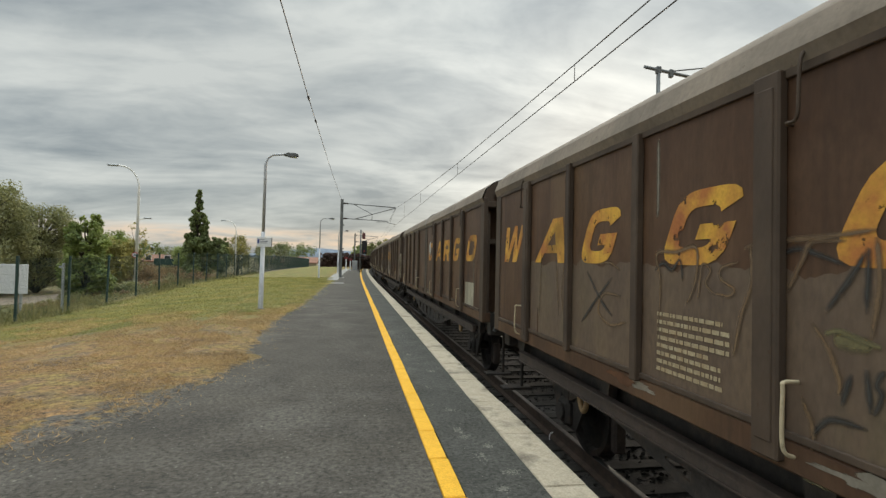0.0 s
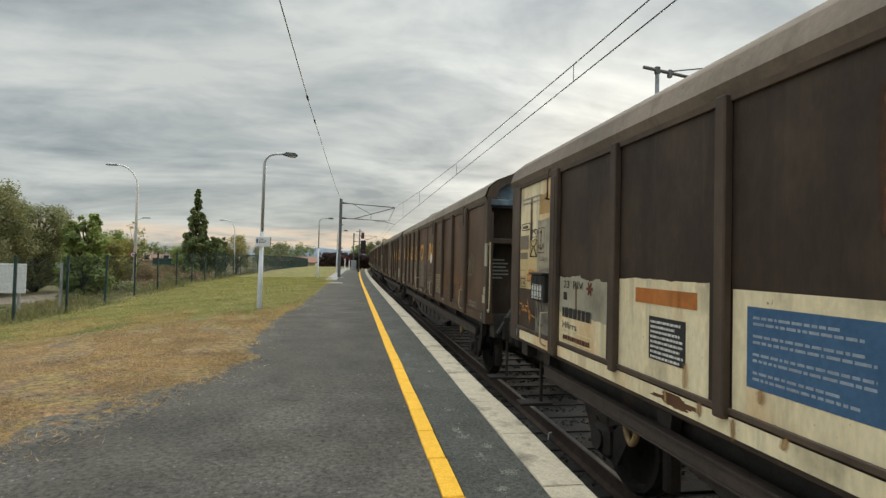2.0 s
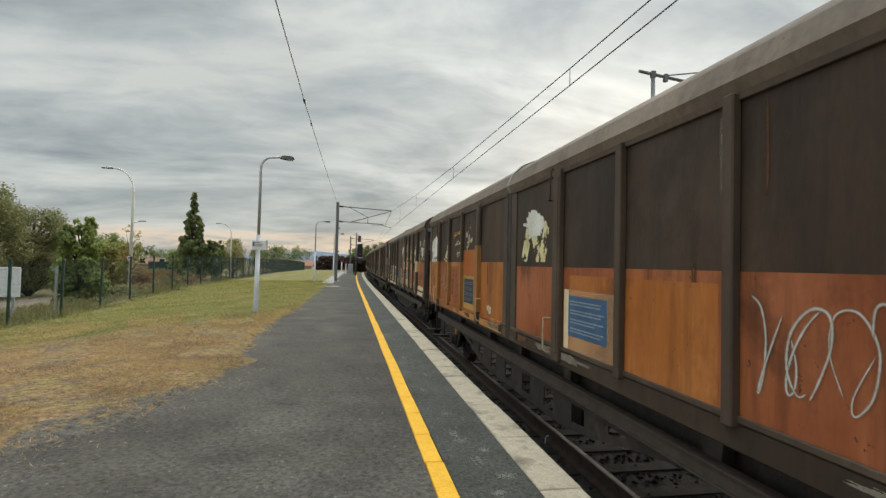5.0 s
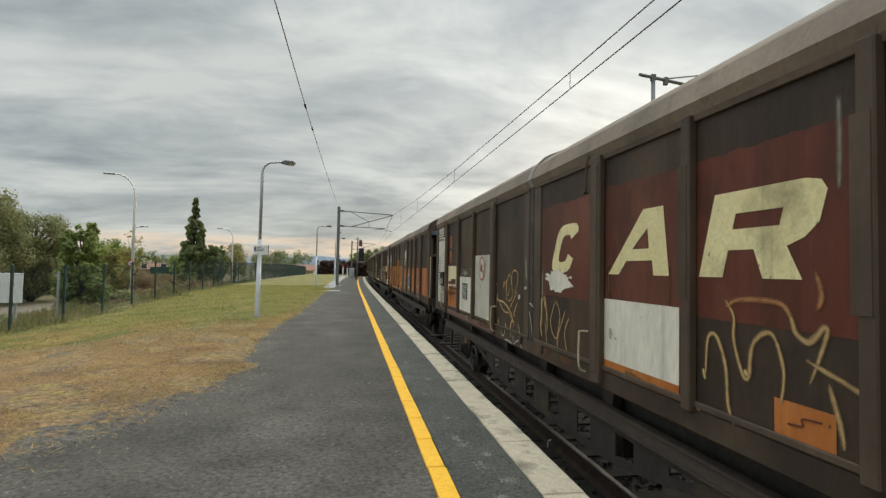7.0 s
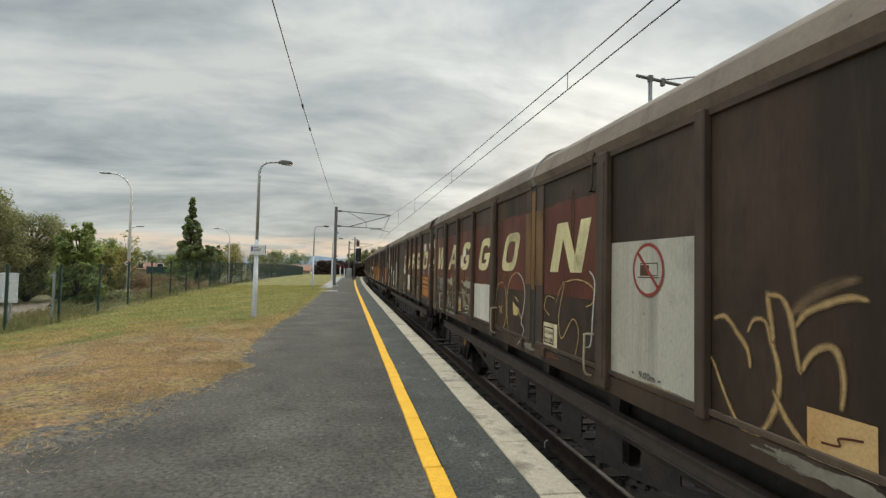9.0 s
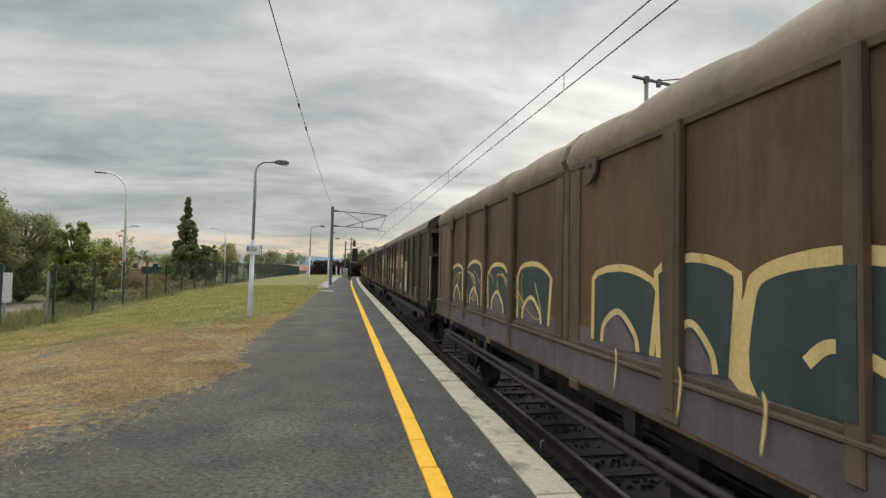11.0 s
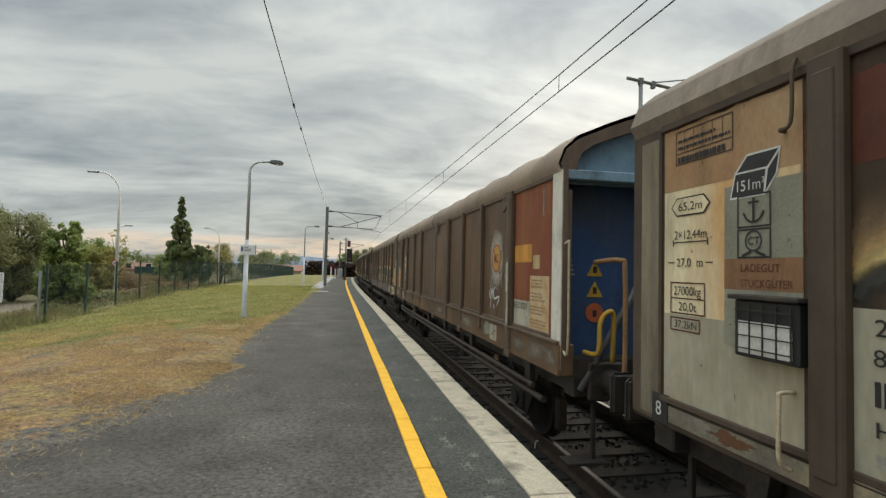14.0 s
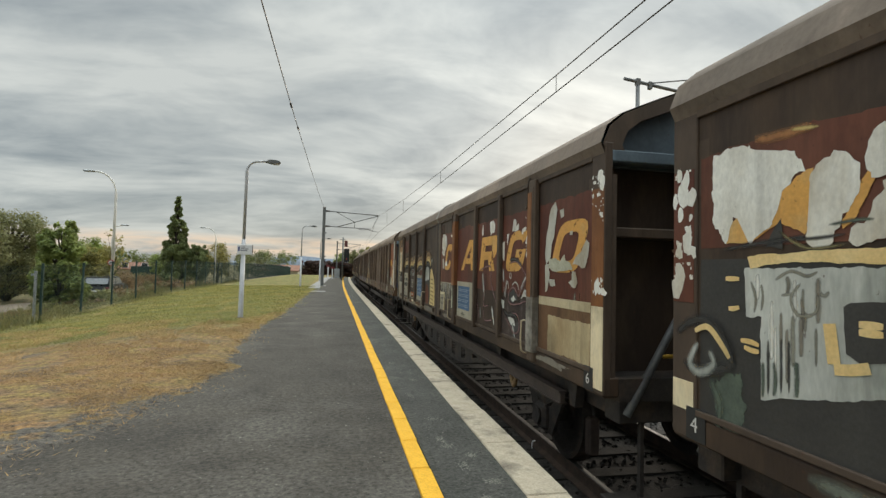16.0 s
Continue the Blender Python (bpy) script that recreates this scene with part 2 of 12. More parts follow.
def ground_material():
    """Dry orange thatch near the platform's broken edge, greener further off, bare gravel patches."""
    m = bpy.data.materials.new("grass ground")
    m.use_nodes = True
    nt = m.node_tree
    bsdf = nt.nodes["Principled BSDF"]
    N, link = nt.nodes.new, nt.links.new
    tc = N("ShaderNodeTexCoord")
    sep = N("ShaderNodeSeparateXYZ")
    link(tc.outputs["Object"], sep.inputs[0])

    def noise_tex(scale, detail=5, stretch=(1, 1, 1)):
        mp = N("ShaderNodeMapping")
        mp.inputs["Scale"].default_value = stretch
        link(tc.outputs["Object"], mp.inputs[0])
        n = N("ShaderNodeTexNoise")
        n.inputs["Scale"].default_value, n.inputs["Detail"].default_value, n.inputs["Roughness"].default_value = scale, detail, 0.62
        link(mp.outputs[0], n.inputs["Vector"])
        return n.outputs["Fac"]

    def mth(op, a, b, clamp=False):
        n = N("ShaderNodeMath")
        n.operation, n.use_clamp = op, clamp
        for i, v in enumerate((a, b)):
            if isinstance(v, (int, float)):
                n.inputs[i].default_value = v
            else:
                link(v, n.inputs[i])
        return n.outputs[0]

    def blend(f, a, b):
        n = N("ShaderNodeMix")
        n.data_type = "RGBA"
        link(f, n.inputs[0])
        for i, v in ((6, a), (7, b)):
            if isinstance(v, tuple):
                n.inputs[i].default_value = (*v, 1)
            else:
                link(v, n.inputs[i])
        return n.outputs[2]

    def span(v, lo, hi):
        n = N("ShaderNodeMapRange")
        n.inputs["From Min"].default_value, n.inputs["From Max"].default_value = lo, hi
        link(v, n.inputs["Value"])
        return n.outputs[0]

    coarse, mid, tiny = noise_tex(0.55), noise_tex(2.6, 6), noise_tex(38, 4)
    tuft = noise_tex(7.0, 8)
    dry = blend(span(tuft, 0.36, 0.64), (0.315, 0.180, 0.075), (0.190, 0.122, 0.066))
    dry = blend(span(mid, 0.46, 0.62), dry, (0.27, 0.195, 0.066))
    dry = blend(span(noise_tex(1.1, 7), 0.50, 0.64), dry, (0.155, 0.115, 0.083))
    green = blend(span(tuft, 0.36, 0.62), (0.100, 0.130, 0.028), (0.205, 0.170, 0.052))
    green = blend(span(noise_tex(0.8, 8, (1.6, 0.6, 1)), 0.48, 0.66), green, (0.28, 0.20, 0.078))
    # dry up to about twelve metres along, and again in a strip beside the path
    far = span(mth("ADD", mth("ADD", sep.outputs["Y"], mth("MULTIPLY", sep.outputs["X"], -0.35)), mth("MULTIPLY", coarse, 5.0)), 13.8, 17.2)
    base = blend(far, dry, green)
    strip = mth("MULTIPLY", span(mth("ADD", sep.outputs["X"], mth("MULTIPLY", coarse, 1.2)), -1.7, -0.9), 0.7)
    base = blend(strip, base, (0.23, 0.155, 0.058))
    # bare grit where the thatch thins out towards the asphalt
    bare = N("ShaderNodeAttribute")
    bare.attribute_name = "bare"
    grit = span(mth("ADD", bare.outputs["Fac"], mth("MULTIPLY", mth("SUBTRACT", tuft, 0.5), 2.6)), 0.42, 0.75)
    base = blend(grit, base, (0.118, 0.105, 0.088))
    weeds = span(mth("ADD", mth("MULTIPLY", sep.outputs["X"], -1.0), mth("MULTIPLY", coarse, 2.5)), 9.2, 10.4)
    base = blend(weeds, base, blend(span(mid, 0.4, 0.6), (0.095, 0.108, 0.038), (0.22, 0.155, 0.08)))
    grain = N("ShaderNodeMix")
    grain.data_type, grain.blend_type = "RGBA", "MULTIPLY"
    grain.inputs[0].default_value = 0.92
    link(base, grain.inputs[6])
    link(mth("ADD", mth("MULTIPLY", mth("ADD", tiny, noise_tex(13, 6)), 3.3), -2.25), grain.inputs[7])
    link(grain.outputs[2], bsdf.inputs["Base Color"])
    bsdf.inputs["Roughness"].default_value = 1.0
    b = N("ShaderNodeBump")
    b.inputs["Strength"].default_value, b.inputs["Distance"].default_value = 1.0, 0.05
    link(tiny, b.inputs["Height"])
    link(b.outputs[0], bsdf.inputs["Normal"])
    return m


def leaf_material(name, dark, light, far=0.0):
    """Leaves whose colour varies from leaf to leaf."""
    m = bpy.data.materials.new(name)
    m.use_nodes = True
    nt = m.node_tree
    bsdf = nt.nodes["Principled BSDF"]
    N, link = nt.nodes.new, nt.links.new
    geo, ramp = N("ShaderNodeNewGeometry"), N("ShaderNodeValToRGB")
    ramp.color_ramp.elements[0].color, ramp.color_ramp.elements[1].color = (*dark, 1), (*light, 1)
    tc, nz, sm = N("ShaderNodeTexCoord"), N("ShaderNodeTexNoise"), N("ShaderNodeMath")
    nz.inputs["Scale"].default_value, nz.inputs["Detail"].default_value = 0.9, 3
    link(tc.outputs["Object"], nz.inputs["Vector"])
    sm.operation, sm.inputs[1].default_value = "MULTIPLY_ADD", 0.45
    link(geo.outputs["Random Per Island"], sm.inputs[0])
    rg = N("ShaderNodeMapRange")
    rg.inputs["From Min"].default_value, rg.inputs["From Max"].default_value, rg.inputs["To Max"].default_value = 0.3, 0.7, 0.6
    link(nz.outputs["Fac"], rg.inputs["Value"])
    link(rg.outputs[0], sm.inputs[2])
    link(sm.outputs[0], ramp.inputs[0])
    link(ramp.outputs[0], bsdf.inputs["Base Color"])
    bsdf.inputs["Roughness"].default_value = 0.6
    thin, both = N("ShaderNodeBsdfTranslucent"), N("ShaderNodeMixShader")
    link(ramp.outputs[0], thin.inputs[0])
    both.inputs[0].default_value = 0.4
    link(bsdf.outputs[0], both.inputs[1])
    link(thin.outputs[0], both.inputs[2])
    link(both.outputs[0], nt.nodes["Material Output"].inputs[0])
    return m


ground_mat = ground_material()
leaf_dark = leaf_material("dark conifer leaves", (0.065, 0.10, 0.034), (0.26, 0.30, 0.105))
leaf_far = leaf_material("far mixed leaves", (0.075, 0.095, 0.042), (0.24, 0.235, 0.095))
leaf_mid = leaf_material("green broad leaves", (0.060, 0.105, 0.026), (0.36, 0.415, 0.115))
leaf_olive = leaf_material("olive autumn leaves", (0.125, 0.150, 0.066), (0.34, 0.32, 0.135))
leaf_gold = leaf_material("yellow autumn leaves", (0.13, 0.145, 0.042), (0.43, 0.36, 0.105))
grass_dry = leaf_material("dry grass blades", (0.150, 0.090, 0.036), (0.64, 0.42, 0.185))
grass_green = leaf_material("green grass blades", (0.105, 0.145, 0.026), (0.45, 0.37, 0.105))
weed_mat = leaf_material("weeds", (0.06, 0.085, 0.026), (0.33, 0.285, 0.115))


# ---- mesh helpers ----
def part(name, bm, material, parent=None, label="", at=None, smooth=False):
    """Link a bmesh as one mesh object under a thing or a part."""
    me = bpy.data.meshes.new(name)
    bm.to_mesh(me)
    bm.free()
    if smooth:
        for f in me.polygons:
            f.use_smooth = True
    return part_of(name, me, material, parent, label, at)


def part_of(name, me, material=None, parent=None, label="", at=None):
    if material and not me.materials:
        me.materials.append(material)
    ob = new(name, me)
    if parent:
        ob.parent = parent
    if at is not None:
        ob.matrix_local = at
    if label:
        tagged(ob, label)
    return ob


def raw(name, verts, faces, material, parent=None, label="", smooth=False):
    me = bpy.data.meshes.new(name)
    me.from_pydata([tuple(v) for v in verts], [], [tuple(f) for f in faces])
    if smooth:
        for f in me.polygons:
            f.use_smooth = True
    return part_of(name, me, material, parent, label)


def thing(name, label, category, m=None, group="", kind=""):
    e = new(name)
    e.empty_display_size = 0.2
    if m is not None:
        e.matrix_world = m
    return tagged(e, label, category, group, kind)


def box(bm, x0, x1, y0, y1, z0, z1, bevel=0.0, m=None):
    r = bmesh.ops.create_cube(bm, size=1.0)
    t = Matrix.Translation(((x0 + x1) / 2, (y0 + y1) / 2, (z0 + z1) / 2)) @ Matrix.Diagonal((abs(x1 - x0), abs(y1 - y0), abs(z1 - z0), 1))
    bmesh.ops.transform(bm, matrix=(m @ t) if m is not None else t, verts=r["verts"])
    if bevel:
        edges = list({e for v in r["verts"] for e in v.link_edges})
        bmesh.ops.bevel(bm, geom=edges, offset=bevel, segments=1, affect="EDGES")
    return bm


def boxed(*a, **k):
    return box(bmesh.new(), *a, **k)


def tube(bm, points, radius, sides=8, ends=True):
    """A round bar through the points; radius may be a list."""
    pts = [Vector(p) for p in points]
    rad = radius if isinstance(radius, (list, tuple)) else [radius] * len(pts)
    rings = []
    ref = None
    for i, p in enumerate(pts):
        d = (pts[min(i + 1, len(pts) - 1)] - pts[max(i - 1, 0)]).normalized()
        if ref is None:
            ref = Vector((0, 0, 1)) if abs(d.z) < 0.9 else Vector((1, 0, 0))
        u = (ref - d * ref.dot(d)).normalized()
        ref = u
        v = d.cross(u)
        rings.append([bm.verts.new(p + (u * math.cos(a) + v * math.sin(a)) * rad[i]) for a in [2 * math.pi * k / sides for k in range(sides)]])
    for a, b in zip(rings, rings[1:]):
        for k in range(sides):
            bm.faces.new((a[k], a[(k + 1) % sides], b[(k + 1) % sides], b[k])).smooth = True
    if ends:
        bm.faces.new(rings[0][::-1])
        bm.faces.new(rings[-1])
    return bm


def bar(points, radius, sides=8):
    return tube(bmesh.new(), points, radius, sides)


def prism(bm, outline, axis, a, b):
    """Extrude an outline of 2D points along an axis from a to b."""
    def put(p, w):
        return {"x": (w, p[0], p[1]), "y": (p[0], w, p[1]), "z": (p[0], p[1], w)}[axis]
    lo = [bm.verts.new(put(p, a)) for p in outline]
    hi = [bm.verts.new(put(p, b)) for p in outline]
    n = len(outline)
    for i in range(n):
        bm.faces.new((lo[i], lo[(i + 1) % n], hi[(i + 1) % n], hi[i]))
    bm.faces.new(lo[::-1])
    bm.faces.new(hi)
    bmesh.ops.recalc_face_normals(bm, faces=bm.faces)
    return bm


def extruded(outline, axis, a, b):
    return prism(bmesh.new(), outline, axis, a, b)


# ---- plan: the line of the track and platform ----
TRACK_X, RAIL_Z = 3.30, -0.55
BEND_Y, BEND_R = 28.0, 1700.0


def along(s, offset=0.0):
    """Place and heading of the line at s metres; offset in metres from the camera's line x = 0."""
    if s <= BEND_Y:
        return offset, s, 0.0
    a = (s - BEND_Y) / BEND_R
    r = BEND_R - offset
    return BEND_R - r * math.cos(a), BEND_Y + r * math.sin(a), a


def swept(name, outline, s0, s1, material, parent=None, step=4.0, label="", smooth=False):
    """Sweep a cross-section (offset, z) along the line."""
    n = max(1, int(round((s1 - s0) / step)))
    if s1 <= BEND_Y:
        n = 1
    verts, faces, k = [], [], len(outline)
    for i in range(n + 1):
        s = s0 + (s1 - s0) * i / n
        for o, z in outline:
            x, y, _ = along(s, o)
            verts.append((x, y, z))
    for i in range(n):
        for j in range(k):
            a, b = i * k + j, i * k + (j + 1) % k
            faces.append((a, b, b + k, a + k))
    faces.append(tuple(range(k))[::-1])
    faces.append(tuple(n * k + j for j in range(k)))
    me = bpy.data.meshes.new(name)
    me.from_pydata(verts, [], faces)
    bm = bmesh.new()
    bm.from_mesh(me)
    bmesh.ops.recalc_face_normals(bm, faces=bm.faces)
    bm.to_mesh(me)
    bm.free()
    return part_of(name, me, material, parent, label)


# ---- ground ----
EDGE_AT = [(-30, -2.6), (3.0, -2.6), (3.8, -2.35), (4.4, -2.1), (5.0, -1.8), (6.4, -1.42), (7.3, -1.36), (7.7, -1.12), (8.1, -1.38), (9.5, -1.5), (12, -1.62), (16.4, -1.36), (25, -1.25), (34, -1.22), (90, -1.15), (4000, -1.15)]


def edge_x(y):
    for (a, xa), (b, xb) in zip(EDGE_AT, EDGE_AT[1:]):
        if a <= y <= b:
            f = (y - a) / (b - a)
            return xa + (xb - xa) * f
    return EDGE_AT[0][1]


def ramp(v, a, b):
    f = min(1.0, max(0.0, (v - a) / (b - a)))
    return f * f * (3 - 2 * f)


def ground_z(x, y):
    bx = along(max(y, 0), 0)[0] if y > BEND_Y else 0.0
    x = x - min(bx, 60)
    if x > -0.6:
        # under the platform and the track bed, then level land beyond the line
        return -0.9 + 0.5 * ramp(x, 6.5, 9.5)
    fall = -0.40 * ramp(-x, 3.0, 8.6) * (1 - ramp(y, 14, 34) * 0.8)
    fall += (-0.98 - fall) * ramp(-x, 8.9, 12.5)
    swell = (1 - ramp(-x, 9, 12)) * 0.03 * noise.noise(Vector((x * 0.4, y * 0.25, 3)))
    rough = 0.012 * noise.noise(Vector((x * 3.1, y * 3.1, 0))) if y < 30 and x > -12 else 0
    e = edge_x(y) + 0.2 * noise.noise(Vector((y * 1.7, 4.2, 0))) + 0.16 * noise.noise(Vector((y * 4.0, x * 3, 7))) + 0.07 * noise.noise(Vector((y * 13.0, x * 9, 3)))
    side = ramp(x, e - 0.16, e + 0.03)
    patch = 0.010 * noise.noise(Vector((x * 2.3, y * 1.6, 9))) * ramp(x, e - 1.6, e - 0.4)
    return (0.018 + fall + swell * ramp(-x, 2, 5) + rough + patch) * (1 - side) - 0.03 * side


def bareness(x, y):
    """How thin the grass lies: 1 on bare grit at the broken edge of the asphalt, 0 in full thatch."""
    if y < 1.5 or y > 30 or x < -6 or x > -0.5:
        return 0.0
    reach = 0.25 + 1.0 * (1 - ramp(y, 4.2, 7.5))
    return max(0.0, min(1.0, 1.05 - (edge_x(y) - x) / reach + 0.35 * noise.noise(Vector((x * 1.9, y * 1.5, 1)))))


def build_ground():
    xs = [-4000, -1500, -600, -250, -120, -70, -45, -32, -24, -19, -16, -14, -12.5, -11.4, -10.6, -10, -9.4, -8.9, -8.5, -8.1, -7.6, -7, -6.4, -5.8, -5.2]
    xs += list(np.arange(-4.8, -0.4, 0.09)) + [-0.3, 0.5, 1.5, 4, 6.5, 7.5, 8.5, 9.5, 14, 22, 40, 80, 200, 600, 1500, 4000]
    ys = [-4000, -1000, -300, -100, -40, -15, -6, -2, 0, 1.5] + list(np.arange(2.2, 18, 0.11)) + list(np.arange(18.2, 40, 0.5)) + [42, 45, 50, 56, 64, 74, 88, 105, 130, 170, 250, 420, 800, 1600, 4000]
    verts = [(x, y, ground_z(x, y)) for y in ys for x in xs]
    w = len(xs)
    faces = [(j * w + i, j * w + i + 1, (j + 1) * w + i + 1, (j + 1) * w + i) for j in range(len(ys) - 1) for i in range(w - 1)]
    g = raw("ground", verts, faces, ground_mat, smooth=True)
    bare = g.data.attributes.new("bare", "FLOAT", "POINT")
    for k, (x, y, z) in enumerate(verts):
        bare.data[k].value = bareness(x, y)
    tagged(g, "dry orange and green grass ground beside the platform", "ground", kind="structure")
    return g


build_ground()

# ---- platform ----
platform = thing("platform", "dark asphalt station platform with white coping and yellow line", "platform", kind="structure")
swept("asphalt_surface", [(-4.6, -0.85), (0.585, -0.85), (0.585, 0.0), (-2.75, 0.0), (-4.6, -0.2)], -12, 78, asphalt, platform, label="dark grey asphalt walking surface")
swept("asphalt_strip", [(0.735, -0.85), (1.262, -0.85), (1.262, -0.004), (0.735, -0.004)], -12, 78, asphalt_edge, platform, label="patched asphalt strip behind the coping")
swept("line_bed", [(0.589, -0.85), (0.731, -0.85), (0.731, -0.02), (0.589, -0.02)], -12, 78, concrete_dark, platform)
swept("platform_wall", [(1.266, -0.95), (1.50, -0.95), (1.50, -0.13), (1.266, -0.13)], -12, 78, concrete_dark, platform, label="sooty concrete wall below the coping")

# ---- track ----
track = thing("railway_track", "dark railway track on ballast with concrete sleepers", "track", kind="structure")
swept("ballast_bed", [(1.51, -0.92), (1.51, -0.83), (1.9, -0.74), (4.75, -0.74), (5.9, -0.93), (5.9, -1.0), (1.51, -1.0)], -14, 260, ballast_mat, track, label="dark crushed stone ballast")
for side in (-0.7535, 0.7535):
    c = TRACK_X + side
    swept("rail", [(c - 0.075, -0.722), (c + 0.075, -0.722), (c + 0.075, -0.705), (c + 0.012, -0.69), (c + 0.012, -0.595), (c + 0.034, -0.585), (c + 0.034, -0.556), (c - 0.034, -0.556), (c - 0.034, -0.585), (c - 0.012, -0.595), (c - 0.012, -0.69), (c - 0.075, -0.705)], -14, 260, rail_side, track)
    swept("rail_head", [(c - 0.032, -0.555), (c + 0.032, -0.555), (c + 0.024, RAIL_Z), (c - 0.024, RAIL_Z)], -14, 260, rail_top, track, label="polished running surface")


# ---- platform edge, line and joints ----
def slab_mesh(name, w, l, h, jitter, seed):
    rng = random.Random(seed)
    bm = boxed(-w / 2, w / 2, 0, l, -h, 0, 0.006)
    for v in bm.verts:
        if v.co.z > -0.01:
            v.co.z += rng.uniform(-jitter, jitter)
    me = bpy.data.meshes.new(name)
    bm.to_mesh(me)
    bm.free()
    return me


COPING = [slab_mesh("coping_stone", 0.292, 0.992, 0.13, 0.003, k) for k in range(4)]
for me in COPING:
    me.materials.append(coping_white)
for k in range(44):
    s = -11.8 + k
    x, y, a = along(s, 1.414)
    part_of("coping_stone", COPING[k % 4], None, platform, at=pose(x + 0.004 * math.sin(k * 2.1), y, 0.0025 * math.sin(k * 1.3), 0, 0, -math.degrees(a)))
swept("coping", [(1.268, -0.13), (1.56, -0.13), (1.56, 0.0), (1.268, 0.0)], 32.2, 78, coping_white, platform, label="white painted coping")
LINE = [slab_mesh("line_slab", 0.136, 0.606, 0.03, 0.002, 20 + k) for k in range(3)]
for me in LINE:
    me.materials.append(yellow_paint)
for k in range(68):
    s = -11.76 + 0.62 * k
    x, y, a = along(s, 0.66)
    part_of("line_slab", LINE[k % 3], None, platform, at=pose(x + 0.003 * math.sin(k * 1.7), y, 0.004, 0, 0, -math.degrees(a) + 0.25 * math.sin(k)))
swept("painted_line", [(0.592, -0.02), (0.728, -0.02), (0.728, 0.003), (0.592, 0.003)], 30.4, 76, yellow_paint, platform, label="yellow warning line")

# pale grit on the asphalt, and crumbled pale spots on its strip
pebble_mat = mat("pebble grit", (0.27, 0.25, 0.21), (0.17, 0.16, 0.14), rough=0.9, scale=30, bump=0.2)


def specks():
    rng = random.Random(8)
    verts, faces = [], []
    for k in range(3400):
        x, y = rng.uniform(-2.6, 1.2), 2.4 + rng.random() ** 1.6 * 12
        if 0.56 < x < 0.76:
            continue
        r = rng.uniform(0.002, 0.005) * (1 + (rng.random() < 0.06) * 1.6)
        b, z = len(verts), 0.002
        n = 5
        for i in range(n):
            a = 2 * math.pi * i / n + rng.random()
            verts.append((x + r * math.cos(a), y + r * 1.2 * math.sin(a), z))
        verts.append((x, y, z + r * 0.6))
        faces += [(b + i, b + (i + 1) % n, b + n) for i in range(n)]
    raw("pebbles", verts, faces, pebble_mat, label="")
    tagged(bpy.context.scene.objects["pebbles"], "small pale pebbles scattered on the asphalt", "pebbles", kind="stuff")


def crumbs():
    """Clusters of pale grit where the strip's surface has crumbled."""
    rng = random.Random(18)
    verts, faces = [], []
    for x, y, w, l in ((0.98, 3.75, 0.05, 0.09), (1.12, 3.45, 0.07, 0.05), (0.93, 4.35, 0.04, 0.1), (0.98, 4.95, 0.07, 0.06), (0.9, 5.9, 0.05, 0.12), (1.06, 6.7, 0.05, 0.07), (0.95, 4.18, 0.05, 0.05), (1.0, 3.2, 0.05, 0.04), (1.1, 3.95, 0.04, 0.05), (0.88, 7.9, 0.04, 0.1)):
        for k in range(70):
            px, py, r = rng.gauss(x, w * 0.5), rng.gauss(y, l * 0.5), rng.uniform(0.002, 0.0075)
            b = len(verts)
            verts += [(px + r * math.cos(a + k), py + 1.3 * r * math.sin(a + k), -0.0035) for a in (0, 1.4, 2.8, 4.4)] + [(px, py, -0.0015)]
            faces += [(b + i, b + (i + 1) % 4, b + 4) for i in range(4)]
    tagged(raw("pale_grit", verts, faces, pebble_mat), "crumbled pale grit on the asphalt strip", "grit", kind="stuff")


specks()
crumbs()
# ---- sleepers and loose stones ----
SLEEPER = bpy.data.meshes.new("sleeper")
_bm = bmesh.new()
prism(_bm, [(-0.13, -0.14), (0.13, -0.14), (0.10, 0.0), (-0.10, 0.0)], "x", -1.25, 1.25)
_bm.to_mesh(SLEEPER)
_bm.free()
# near-black, well below the other concrete in tone
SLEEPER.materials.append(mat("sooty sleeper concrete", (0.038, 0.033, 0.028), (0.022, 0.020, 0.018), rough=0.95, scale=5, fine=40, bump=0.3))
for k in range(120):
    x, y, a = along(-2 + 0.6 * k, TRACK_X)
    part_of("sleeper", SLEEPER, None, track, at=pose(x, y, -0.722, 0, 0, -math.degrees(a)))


def ballast_stones():
    rng = random.Random(3)
    base = [Vector(v) for v in ((1, 0, 0), (-0.4, 0.9, 0), (-0.5, -0.8, 0.1), (0.2, 0.1, 0.9), (0.1, -0.1, -0.6))]
    tri = [(0, 1, 3), (1, 2, 3), (2, 0, 3), (1, 0, 4), (2, 1, 4), (0, 2, 4)]
    verts, faces = [], []
    for k in range(9000):
        s = 1.5 + rng.random() ** 1.5 * 22
        o = rng.uniform(1.6, 5.2)
        gap = (s + 2) % 0.6
        if gap < 0.14 or gap > 0.46:
            if rng.random() < 0.85:
                continue
        m = Euler((rng.random() * 6, rng.random() * 6, rng.random() * 6)).to_matrix() * rng.uniform(0.02, 0.04)
        x, y, _ = along(s, o)
        p = Vector((x, y, -0.752 + rng.uniform(0, 0.03) - 0.1 * ramp(1.95 - o, 0, 0.35)))
        b = len(verts)
        verts += [p + m @ v for v in base]
        faces += [tuple(b + i for i in f) for f in tri]
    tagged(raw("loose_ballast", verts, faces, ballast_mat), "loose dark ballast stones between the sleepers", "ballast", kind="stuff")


ballast_stones()


